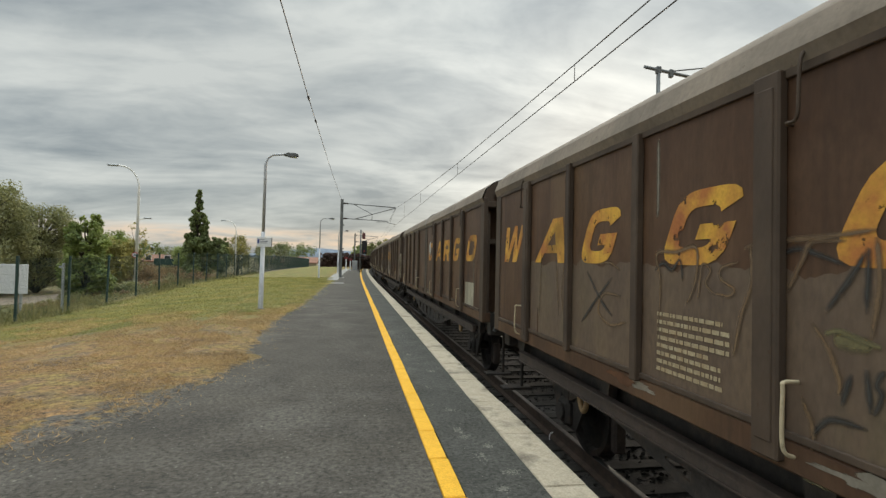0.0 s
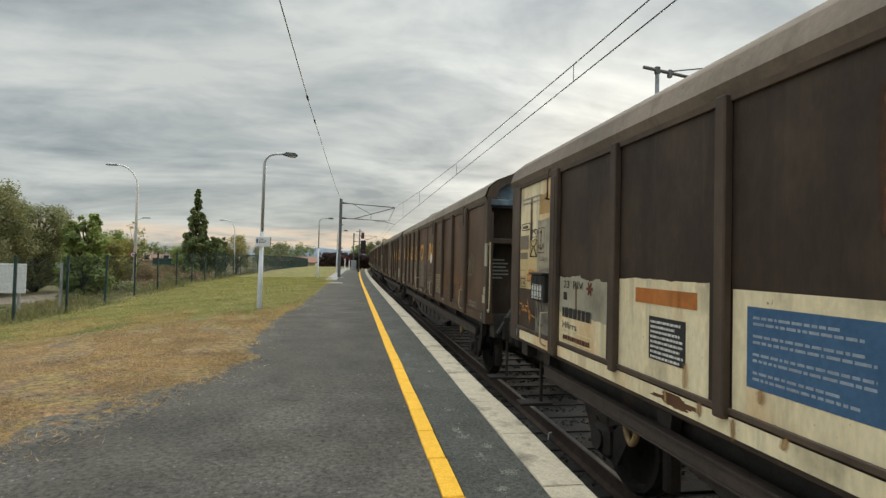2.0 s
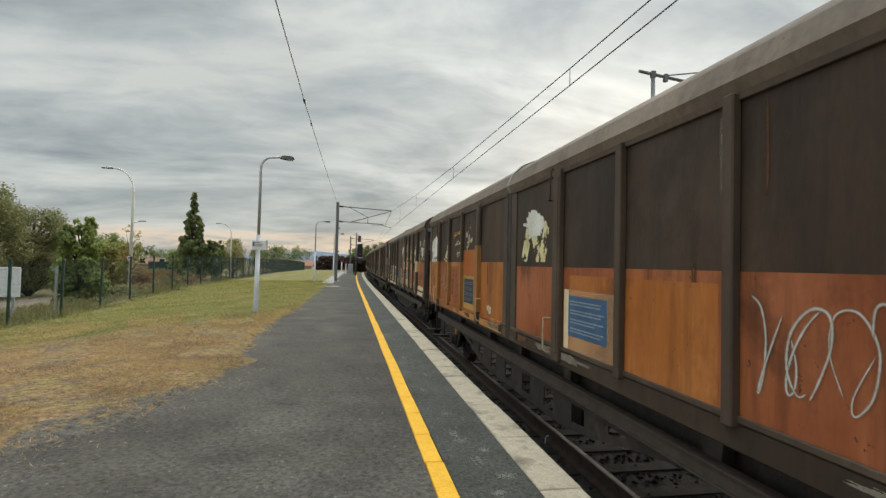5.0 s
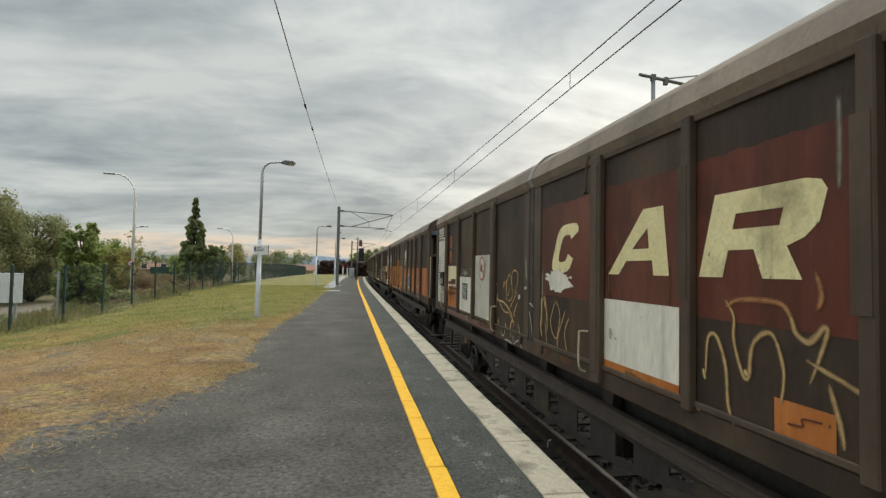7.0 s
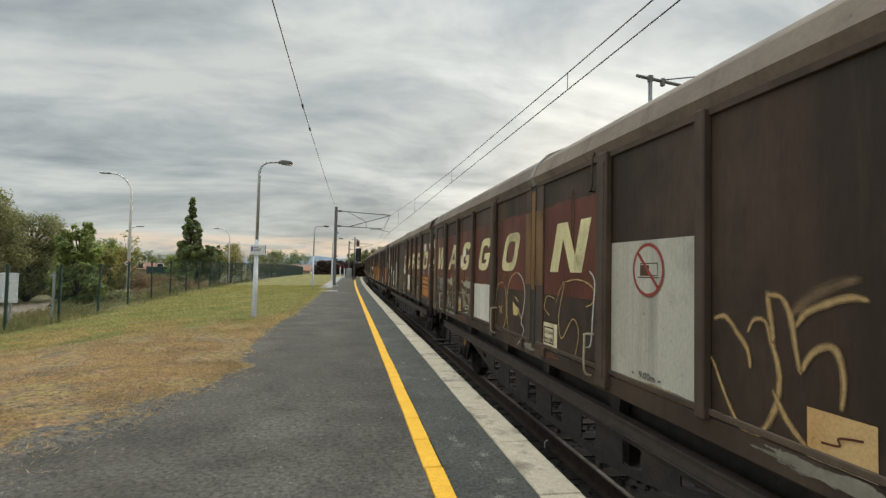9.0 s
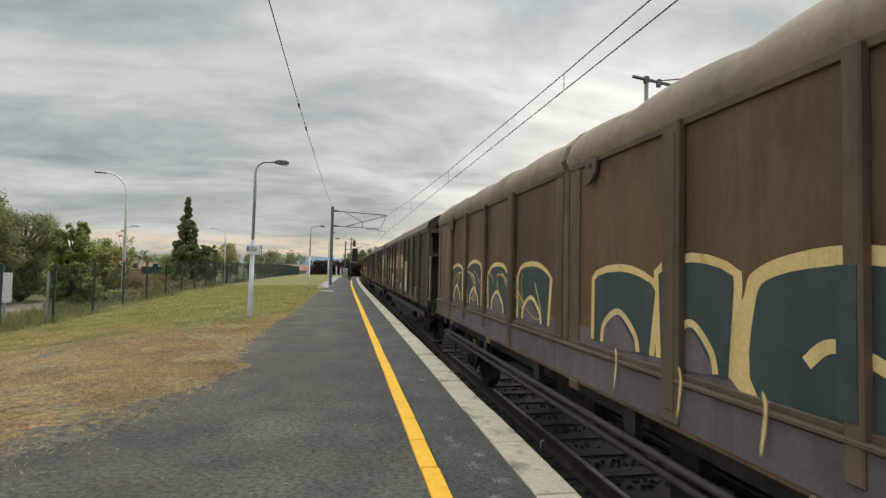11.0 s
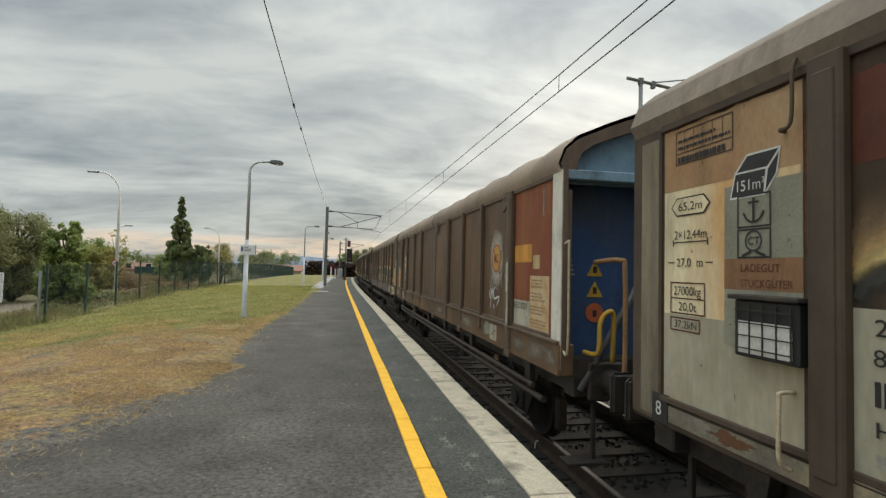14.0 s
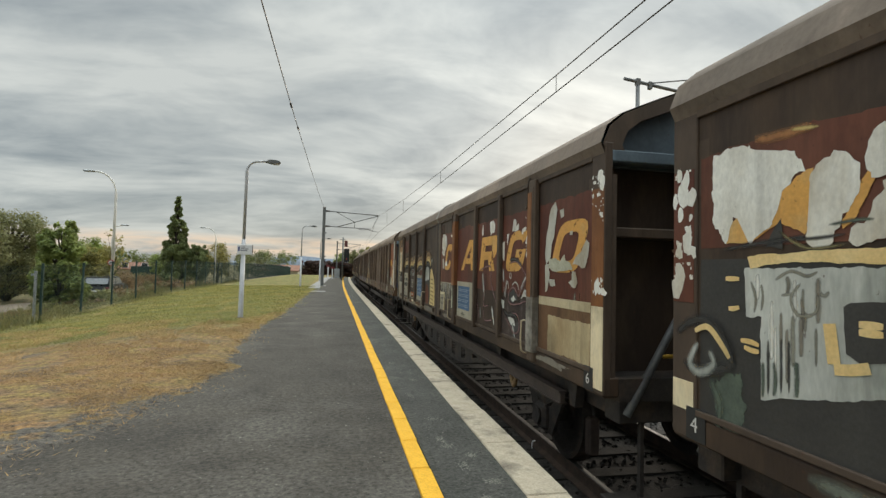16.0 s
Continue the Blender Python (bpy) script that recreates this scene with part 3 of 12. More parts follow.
# a bent white peg beside the near rail
peg = thing("white_peg", "small bent white peg beside the rail", "peg", pose(2.47, 6.08, -0.70))
part("hook", bar([(0, 0, -0.2), (0, 0, 0.02), (0.012, -0.01, 0.05), (0.03, -0.03, 0.06)], 0.008, 6), white_sign, peg)

# ---- fence ----
FENCE_X = -8.6
def fence():
    f = thing("mesh_fence", "dark green welded mesh fence with steel posts", "fence")
    post = bpy.data.meshes.new("post")
    bm = boxed(-0.03, 0.03, -0.03, 0.03, -0.3, 1.70, 0.006)
    box(bm, -0.034, 0.034, -0.034, 0.034, 1.70, 1.72)
    for z in (0.2, 0.7, 1.2, 1.6):
        box(bm, 0.03, 0.045, -0.02, 0.02, z, z + 0.05)
    bm.to_mesh(post)
    bm.free()
    post.materials.append(fence_green)
    panels = []

    def wire(x0, x1, y0, y1, z0, z1):
        b = len(verts)
        verts.extend([(x, y, z) for x in (x0, x1) for y in (y0, y1) for z in (z0, z1)])
        faces.extend([(b, b + 1, b + 3, b + 2), (b + 4, b + 6, b + 7, b + 5), (b, b + 4, b + 5, b + 1), (b + 2, b + 3, b + 7, b + 6)])

    for r in (0.0012, 0.0025):
        verts, faces = [], []
        for i in range(49):
            y = 0.05 + i * 0.05
            wire(-r, r, y - r, y + r, 0.06, 1.66)
        for j in range(9):
            z = 0.08 + j * 0.195
            b = len(verts)
            verts.extend([(x, y, zz) for x in (0.003, 0.006) for y in (0.03, 2.47) for zz in (z - 1.5 * r, z + 1.5 * r)])
            faces.extend([(b, b + 1, b + 3, b + 2), (b + 4, b + 6, b + 7, b + 5), (b, b + 4, b + 6, b + 2), (b + 1, b + 3, b + 7, b + 5)])
        panel = bpy.data.meshes.new("mesh_panel")
        panel.from_pydata(verts, [], faces)
        panel.materials.append(fence_green)
        panels.append(panel)
    for k in range(-4, 36):
        y = 15.06 + 2.5 * k
        z = ground_z(FENCE_X, y)
        lean = 1.2 * math.sin(k * 2.3)
        part_of("post", post, None, f, at=pose(FENCE_X, y, z, lean, 0.8 * math.sin(k * 1.1), 0))
        z2 = ground_z(FENCE_X, y + 2.5)
        part_of("mesh_panel", panels[k > 7], None, f, at=pose(FENCE_X + 0.04, y, z, math.degrees(math.atan2(z2 - z, 2.5)), 0, 0))


fence()


# ---- lamps ----
def platform_lamp(x, y, label, sign=False, height=4.37, reach=0.82):
    z0 = ground_z(x, y)
    l = thing("platform_lamp", label, "lamp post", pose(x, y, z0 - 0.02), group="platform lamps")
    part("base_plate", boxed(-0.11, 0.11, -0.11, 0.11, -0.1, 0.03, 0.008), concrete_dark, l)
    part("lower_pole", bar([(0, 0, 0), (0, 0, 0.05), (0.01, 0, 2.15)], [0.075, 0.068, 0.055], 12), lamp_grey, l, "grey lower pole")
    top = height - 0.02
    arc = [(0.01, 0, 2.15), (0.02, 0, top - 0.32)] + [(0.02 + 0.3 * (1 - math.cos(a)), 0, top - 0.32 + 0.3 * math.sin(a)) for a in [k * math.pi / 12 for k in range(1, 7)]] + [(reach - 0.25, 0, top)]
    part("upper_pole", bar(arc, [0.042] * 2 + [0.03] * 7, 10), lamp_grey, l, "slim bent upper pole")
    bm = bmesh.new()
    prism(bm, [(reach - 0.33, top - 0.03), (reach - 0.22, top + 0.045), (reach + 0.02, top + 0.035), (reach + 0.09, top - 0.01), (reach + 0.06, top - 0.055), (reach - 0.12, top - 0.075)], "y", -0.09, 0.09)
    bmesh.ops.bevel(bm, geom=bm.edges[:], offset=0.015, segments=2, affect="EDGES")
    part("lamp_head", bm, mast_steel, l, "dark grey lamp head")
    part("diffuser", boxed(reach - 0.13, reach + 0.05, -0.07, 0.07, top - 0.085, top - 0.06, 0.01), white_sign, l)
    if sign:
        s = part("sign_board", boxed(-0.14, 0.25, -0.085, -0.07, 1.74, 2.0, 0.004), white_sign, l, "white station sign board")
        part("sign_rim", boxed(0.252, 0.266, -0.09, -0.065, 1.735, 2.005), iron_rust, s)
        part("sign_symbol", boxed(-0.12, -0.07, -0.0875, -0.0855, 1.83, 1.95), mat("blue symbol", (0.06, 0.08, 0.25), bump=0), s)
        for z, w in ((1.93, 0.12), (1.88, 0.2), (1.835, 0.17)):
            part("text_bar", boxed(-0.05, -0.05 + w, -0.0875, -0.0855, z, z + 0.022), grey_text, s)
        part("clamp", boxed(-0.08, 0.08, -0.07, 0.07, 1.84, 1.88), galvanised, l)
    return l


platform_lamp(-2.48, 14.85, "grey bent platform lamp post with a white sign", True)
platform_lamp(-2.40, 38.1, "grey bent platform lamp post beside the grass", height=4.4, reach=0.95)
platform_lamp(-1.45, 52.0, "grey bent platform lamp post beside the path", height=4.3, reach=0.9)


def street_lamp(x, y, z, height, reach, label, ring=False, side=-1, thick=0.1, straight=False):
    l = thing("street_lamp", label, "lamp post", pose(x, y, z), group="street lamps")
    top = height
    r = min(1.2, abs(reach))
    pts = [(0, 0, -0.2), (0, 0, top - r)] + [(side * r * 0.8 * (1 - math.cos(a)), 0, top - r + r * math.sin(a)) for a in [k * math.pi / 14 for k in range(1, 8)]] + [(side * (abs(reach) - 0.3), 0, top + 0.02)]
    if straight:
        pts = [(0, 0, -0.2), (0, 0, top - r)] + [(side * 0.02 * k, 0, top - r + r * k / 8) for k in range(1, 8)] + [(side * (abs(reach) - 0.3), 0, top + 0.02)]
    rad = [thick, thick * 0.6] + [thick * 0.42] * 7 + [thick * 0.38]
    part("pole", bar(pts, rad, 10), lamp_pale, l, "pale grey pole")
    bm = boxed(side * abs(reach), side * (abs(reach) - 0.55), -0.1, 0.1, top - 0.04, top + 0.06, 0.03)
    part("lamp_head", bm, galvanised, l)
    if ring:
        bm = bmesh.new()
        prism(bm, [(0.16 * math.cos(a) - 0.04, 2.35 + 0.16 * math.sin(a)) for a in [k * 2 * math.pi / 24 for k in range(24)]], "y", -0.13, -0.115)
        s = part("round_sign", bm, mat("sign red", (0.42, 0.05, 0.05), rough=0.4, bump=0), l, "small round traffic sign")
        bm = bmesh.new()
        prism(bm, [(0.115 * math.cos(a) - 0.04, 2.35 + 0.115 * math.sin(a)) for a in [k * 2 * math.pi / 24 for k in range(24)]], "y", -0.135, -0.1315)
        part("sign_face", bm, white_sign, s)
        part("text_bar", boxed(-0.1, 0.02, -0.1385, -0.1365, 2.3, 2.4), grey_text, s)
    return l


street_lamp(-11.55, 30.2, -0.95, 7.17, 1.6, "tall pale street lamp with a round sign", True)
street_lamp(-16.55, 43.0, -0.98, 5.23, 1.1, "pale street lamp with a straight arm", side=1, straight=True)
street_lamp(-12.85, 60.0, -0.98, 6.38, 1.65, "pale bent street lamp behind the fence")


# ---- catenary ----
def catenary_mast(x, y, label, left=True):
    z0 = 0.0
    m = thing("catenary_mast", label, "catenary mast", pose(x, y, z0, 0, 0, 0), group="catenary masts")
    bm = boxed(-0.11, 0.11, -0.1, -0.085, -0.3, 6.02)
    box(bm, -0.11, 0.11, 0.085, 0.1, -0.3, 6.02)
    box(bm, -0.008, 0.008, -0.085, 0.085, -0.3, 6.02)
    part("mast_beam", bm, mast_steel, m, "dark steel H-beam")
    part("foot", boxed(-0.3, 0.3, -0.3, 0.3, -0.4, 0.03, 0.02), concrete, m)
    c = part("cantilever", bar([(0.1, 0, 5.72), (4.1, 0, 5.54)], 0.035), mast_steel, m)
    part("lower_tube", bar([(0.1, 0, 4.56), (3.55, 0, 4.46)], 0.03), mast_steel, c)
    part("brace", bar([(1.0, 0, 4.54), (4.1, 0, 5.5)], 0.03), mast_steel, c)
    part("strut", bar([(0.85, 0, 5.69), (2.3, 0, 4.95)], 0.022), mast_steel, c)
    part("hanger", bar([(2.3, 0, 4.95), (2.3, 0, 4.5)], 0.02), mast_steel, c)
    part("steady_arm", bar([(2.6, 0, 4.48), (2.65, 0, 4.38), (3.3, 0, 4.40), (4.12, 0, 4.22)], 0.02), mast_steel, c)
    part("drop", bar([(4.1, 0, 5.5), (3.75, 0, 4.75), (3.65, 0, 4.47)], 0.012), mast_steel, c)
    for z in (5.72, 4.56):
        part("insulator", bar([(0.11, 0, z), (0.2, 0, z - 0.003), (0.3, 0, z - 0.006), (0.42, 0, z - 0.01)], [0.05, 0.075, 0.05, 0.07], 10), iron_rust, c)
    for z in (1.6, 1.95, 2.2, 4.0):
        part("bracket", boxed(0.11, 0.22, -0.05, 0.05, z, z + 0.09, 0.01), mast_steel, m)
    return m


catenary_mast(-0.92, 39.9, "dark steel catenary mast with a cantilever over the track")
bx, by, ba = along(92.0, -0.92)
catenary_mast(bx, by, "distant dark steel catenary mast beside the bend")
side_mast = thing("line_mast", "slim grey mast with a tube bracket behind the train", "catenary mast", pose(0, 0, 0), group="catenary masts")
part("post", bar([(6.01, 9.4, -1.0), (6.01, 9.4, 5.42)], [0.05, 0.04], 10), mast_steel, side_mast)
part("tube", bar([(5.70, 9.4, 5.47), (7.3, 9.4, 5.28)], 0.035, 8), mast_steel, side_mast)
part("tie_rod", bar([(6.29, 9.4, 5.43), (7.25, 9.4, 5.60)], 0.014, 6), mast_steel, side_mast)
part("clamp", boxed(6.25, 6.33, 9.36, 9.44, 5.3, 5.46, 0.008), mast_steel, side_mast)
part("clamp", boxed(5.96, 6.06, 9.36, 9.44, 5.36, 5.5, 0.008), mast_steel, side_mast)
part("beam", boxed(7.55, 7.77, 9.3, 9.5, -0.9, 4.0), mast_steel, side_mast)

wires = thing("overhead_wires", "thin dark overhead contact wire with droppers", "overhead wire")
CONTACT = [(-30, 3.2, 4.4), (-10, 3.29, 4.28), (5, 3.29, 4.26), (16.3, 3.29, 4.28), (28, 3.27, 4.25), (39.9, 3.21, 4.21)]
CARRIER = [(-30, 3.2, 5.6), (-12, 3.29, 4.8), (-2, 3.29, 4.55), (5, 3.29, 4.51), (7.4, 3.29, 4.53), (16.3, 3.29, 4.66), (25.5, 3.27, 4.92), (33, 3.24, 5.22), (39.9, 3.2, 5.5)]
part("contact_wire", bar([(x, y, z) for y, x, z in CONTACT] + [(along(s, 3.3)[0], along(s, 3.3)[1], 4.21) for s in (60, 92)], 0.009, 6), wire_mat, wires)
part("carrier_wire", bar([(x, y, z) for y, x, z in CARRIER] + [(along(s, 3.3)[0], along(s, 3.3)[1], z) for s, z in ((52, 4.9), (66, 4.65), (80, 4.9), (92, 5.5))], 0.009, 6), wire_mat, wires)


def on_line(line, y):
    for (a, xa, za), (b, xb, zb) in zip(line, line[1:]):
        if a <= y <= b:
            f = (y - a) / (b - a)
            return xa + (xb - xa) * f, y, za + (zb - za) * f
    return line[-1][1], y, line[-1][2]


for y in (-8, 0, 7.36, 16.3, 25.5, 33.5):
    part("dropper", bar([on_line(CARRIER, y), on_line(CONTACT, y)], 0.006, 6), wire_mat, wires)
feeder = thing("feeder_wire", "thin dark feeder wire sagging to the mast", "overhead wire")
part("wire", bar([(-0.92, y, z) for y, z in ((-32, 5.9), (-18, 5.1), (-6, 4.62), (2, 4.47), (6.2, 4.48), (10.1, 4.53), (12, 4.59), (18, 4.80), (27, 5.2), (34, 5.58), (39.8, 5.95))], 0.008, 6), wire_mat, feeder)
for y, z in ((10.1, 4.53), (12.0, 4.59)):
    part("wire_clamp", bar([(-0.92, y - 0.12, z - 0.006), (-0.92, y + 0.12, z + 0.006)], 0.022, 6), wire_mat, feeder)


# ---- trees ----
def leaves(name, centres, material, parent, n, size, seed, squash=1.0, droop=0.3):
    """Leaf faces scattered in clumps: each clump is a centre and a radius."""
    rng = np.random.default_rng(seed)
    wts = np.array([c[3] ** 2 for c in centres])
    pick = rng.choice(len(centres), n, p=wts / wts.sum())
    C = np.array([c[:3] for c in centres])[pick]
    Rr = np.array([c[3] for c in centres])[pick]
    d = rng.normal(size=(n, 3))
    d /= np.linalg.norm(d, axis=1)[:, None]
    rad = Rr * rng.random(n) ** 0.45
    d[:, 2] *= squash
    P = C + d * rad[:, None]
    up = d + rng.normal(size=(n, 3)) * 0.55 + np.array((0, 0, 0.35 + droop))
    up /= np.linalg.norm(up, axis=1)[:, None]
    a = rng.normal(size=(n, 3))
    a -= up * (a * up).sum(1)[:, None]
    a /= np.linalg.norm(a, axis=1)[:, None]
    b = np.cross(up, a)
    s = size * (0.6 + 0.8 * rng.random(n))[:, None]
    V = np.stack([P - a * s, P + b * s * 0.5, P + a * s, P - b * s * 0.5], 1).reshape(-1, 3)
    Fc = np.arange(4 * n).reshape(n, 4)
    return raw(name, V.tolist(), Fc.tolist(), material, parent)


def tree(name, label, x, y, height, radius, leaf, n, size, seed, low=0.25, shape="round", trunk=0.16, z=None):
    rng = random.Random(seed)
    z0 = ground_z(x, y) if z is None else z
    height += 0.36 * ramp(-x, 8.9, 12.5)
    t = thing(name, label, "tree", pose(x, y, z0 - 0.03))
    bm = bmesh.new()
    pts = [(rng.uniform(-0.04, 0.04) * k * radius * 0.5, rng.uniform(-0.04, 0.04) * k * radius * 0.5, height * 0.92 * k / 6) for k in range(7)]
    tube(bm, pts, [trunk * (1 - 0.14 * k) for k in range(7)], 8)
    clumps = []
    many = 170 if shape == "cone" else 210 if n > 20000 else 110 if n > 6000 else 46 if n > 2500 else 26
    for k in range(many):
        f = low + (1 - low) * (k + rng.random()) / many
        zc = height * f * 0.97
        if shape == "cone":
            env = radius * max(0.09, (1 - f) ** 0.75 * (1.0 + 0.16 * math.sin(f * 21))) * (1.0 if f > 0.3 else 0.8)
        elif shape == "column":
            env = radius * (0.95 - 0.45 * max(0, f - 0.55) / 0.45 - 0.12 * math.sin(f * 14))
        else:
            env = radius * math.sqrt(max(0.08, 1 - ((f - 0.58) / 0.52) ** 2))
        a = rng.random() * 6.283
        r = env * rng.uniform(0.45, 0.95)
        cx, cy = r * math.cos(a), r * math.sin(a)
        cr = max(0.12, env * rng.uniform(0.14, 0.34 if many > 60 else 0.5))
        clumps.append((cx, cy, zc, cr))
        i = min(5, int(f * 6))
        base = Vector(pts[max(0, i - 1)])
        if k % 2 == 0:
            tube(bm, [base, base.lerp(Vector((cx, cy, zc)), 0.55) + Vector((0, 0, 0.04)), (cx, cy, zc)], [trunk * 0.32, trunk * 0.2, trunk * 0.06], 5)
    part("trunk", bm, bark, t)
    leaves("crown", clumps, leaf, t, n, size, seed)
    return t


tree("chestnut_tree", "dense green chestnut tree behind the fence", -11.4, 24.6, 3.75, 1.1, leaf_mid, 15000, 0.085, 11, low=0.06, shape="column", trunk=0.1)
tree("broad_tree", "large dark olive tree behind the fence", -19.2, 30.0, 5.7, 2.7, leaf_olive, 42000, 0.07, 21, low=0.1)
tree("broad_tree", "large dark olive tree behind the fence", -18.4, 34.0, 4.9, 2.2, leaf_olive, 26000, 0.07, 22, low=0.06)
tree("broad_tree", "large dark olive tree behind the fence", -23.0, 33.0, 6.4, 3.2, leaf_olive, 40000, 0.075, 23, low=0.1)
tree("broad_tree", "large dark olive tree behind the fence", -16.0, 22.5, 4.2, 2.0, leaf_olive, 26000, 0.06, 24, low=0.08)
tree("conifer", "tall dark green pointed conifer", -16.8, 60.0, 9.6, 2.0, leaf_dark, 34000, 0.14, 31, low=0.05, shape="cone", trunk=0.2)
tree("conifer", "small dark conifer beside a taller one", -14.75, 60.5, 4.2, 1.2, leaf_dark, 9000, 0.13, 32, low=0.1, shape="round", trunk=0.12)
tree("young_tree", "thin young tree with yellow autumn leaves", -13.2, 63.0, 4.6, 1.5, leaf_gold, 3500, 0.10, 33, low=0.3)
tree("young_tree", "bare young tree with few yellow leaves", -14.0, 36.5, 4.2, 0.9, leaf_gold, 350, 0.09, 34, low=0.35, trunk=0.07)
for i, (x, y, h, r, lf) in enumerate(((-17.4, 42.0, 3.2, 1.5, leaf_gold), (-19.4, 45.0, 3.9, 1.8, leaf_mid), (-17.5, 66.0, 3.2, 1.9, leaf_olive), (-20.5, 70.0, 3.6, 2.0, leaf_mid), (-20.5, 50.0, 3.6, 1.6, leaf_gold))):
    tree("shrub", "bushy green and yellow shrub behind the fence", x, y, h, r, lf, 9000, 0.085, 50 + i, low=0.08, trunk=0.06)
tree("bend_tree", "light green tree beyond the bend", 7.2, 98.0, 6.6, 2.2, leaf_gold, 3000, 0.2, 61, low=0.1)
tree("bend_tree", "green tree beside the signal", 1.4, 101.0, 5.4, 1.6, leaf_mid, 3000, 0.18, 62, low=0.1)
tree("bend_tree", "light green tree beyond the bend", 4.4, 103.0, 6.0, 2.0, leaf_olive, 3000, 0.2, 63, low=0.1)


def far_woods(name, label, items, leaf, seed, size, base=-0.4):
    clumps = []
    rng = random.Random(seed)
    for x, y, h, r in items:
        for k in range(30):
            clumps.append((x + rng.uniform(-r, r), y + rng.uniform(-r, r) * 0.5, base + h * (0.12 + 0.78 * rng.random() ** 1.2), r * rng.uniform(0.25, 0.42)))
    tagged(leaves(name, clumps, leaf, None, 1500 * len(items), size * 0.62, seed), label, "woods", kind="stuff")


rngw = random.Random(77)
belt = [(-62 + 3.6 * k + rngw.uniform(-1.5, 1.5), 108 + rngw.uniform(-10, 14), rngw.uniform(3.6, 6.0), rngw.uniform(2.0, 3.2)) for k in range(14)]
far_woods("far_woods", "distant dark green belt of trees", belt[::2], leaf_far, 5, 0.34)
far_woods("far_woods", "distant olive belt of trees", belt[1::2], leaf_far, 6, 0.3)
far_woods("far_woods", "distant dark trees behind the fields", [(-11, 118, 4.8, 2.6), (-14.5, 122, 5.4, 2.8), (-18, 116, 4.0, 2.2), (-34, 96, 4.6, 2.4), (-27, 99, 3.9, 2.2)], leaf_dark, 7, 0.3)
russet = leaf_material("russet hedge leaves", (0.035, 0.022, 0.016), (0.11, 0.055, 0.04))
far_woods("far_hedge", "low russet hedge beyond the platform", [(-4.9 + 0.55 * k, 94 + 0.8 * (k % 3), 3.0, 0.9) for k in range(16)], russet, 8, 0.30)

scrub = []
rngs = random.Random(15)
for k in range(46):
    x, y = rngs.uniform(-30, -11.2), rngs.uniform(39, 74)
    if -18 < x < -12.2 and (y < 56 or x > -17.2):
        continue
    scrub.append((x, y, rngs.uniform(0.5, 1.4), rngs.uniform(0.9, 1.7)))
scrub += [(rngs.uniform(-12.4, -10.2), rngs.uniform(17, 36), rngs.uniform(0.35, 0.75), rngs.uniform(0.4, 0.7)) for k in range(40)]
scrub += [(rngs.uniform(-12.3, -10.4), rngs.uniform(27.5, 31.5), rngs.uniform(0.75, 1.1), rngs.uniform(0.4, 0.65)) for k in range(14)]
far_woods("scrub", "low brown and green scrub behind the fence", [(x, y, h, r) for x, y, h, r in scrub[::2]], leaf_olive, 9, 0.11, -0.95)
far_woods("scrub", "low russet scrub behind the fence", [(x, y, h, r) for x, y, h, r in scrub[1::2]], leaf_material("dry scrub leaves", (0.13, 0.085, 0.045), (0.36, 0.23, 0.11)), 10, 0.10, -0.95)

# weeds along the fence
def weeds():
    rng = np.random.default_rng(4)
    n = 32000
    y = 8 + rng.random(n) ** 1.3 * 45
    x = -8.75 - rng.random(n) ** 1.1 * 5.5
    x = np.where(rng.random(n) < 0.2, -8.2 - 0.8 * rng.random(n), x)
    h = (0.05 + 0.18 * rng.random(n) ** 2.0) * (1 + 0.5 * np.sin(x * 1.7 + y * 0.6)) * np.where(x < -9.6, 1.7, 1.0)
    V, Fc = [], []
    for i in range(n):
        z = ground_z(x[i], y[i])
        a, t = rng.random() * 6.28, rng.normal(0, 0.1, 2)
        w = 0.006 + 0.016 * rng.random()
        dx, dy = w * math.cos(a), w * math.sin(a)
        b = len(V)
        V += [(x[i] - dx, y[i] - dy, z - 0.02), (x[i] + dx, y[i] + dy, z - 0.02), (x[i] + t[0] + dx * 0.3, y[i] + t[1], z + h[i])]
        Fc.append((b, b + 1, b + 2))
    tagged(raw("weeds", V, Fc, weed_mat), "tall green weeds along the fence", "weeds", kind="stuff")


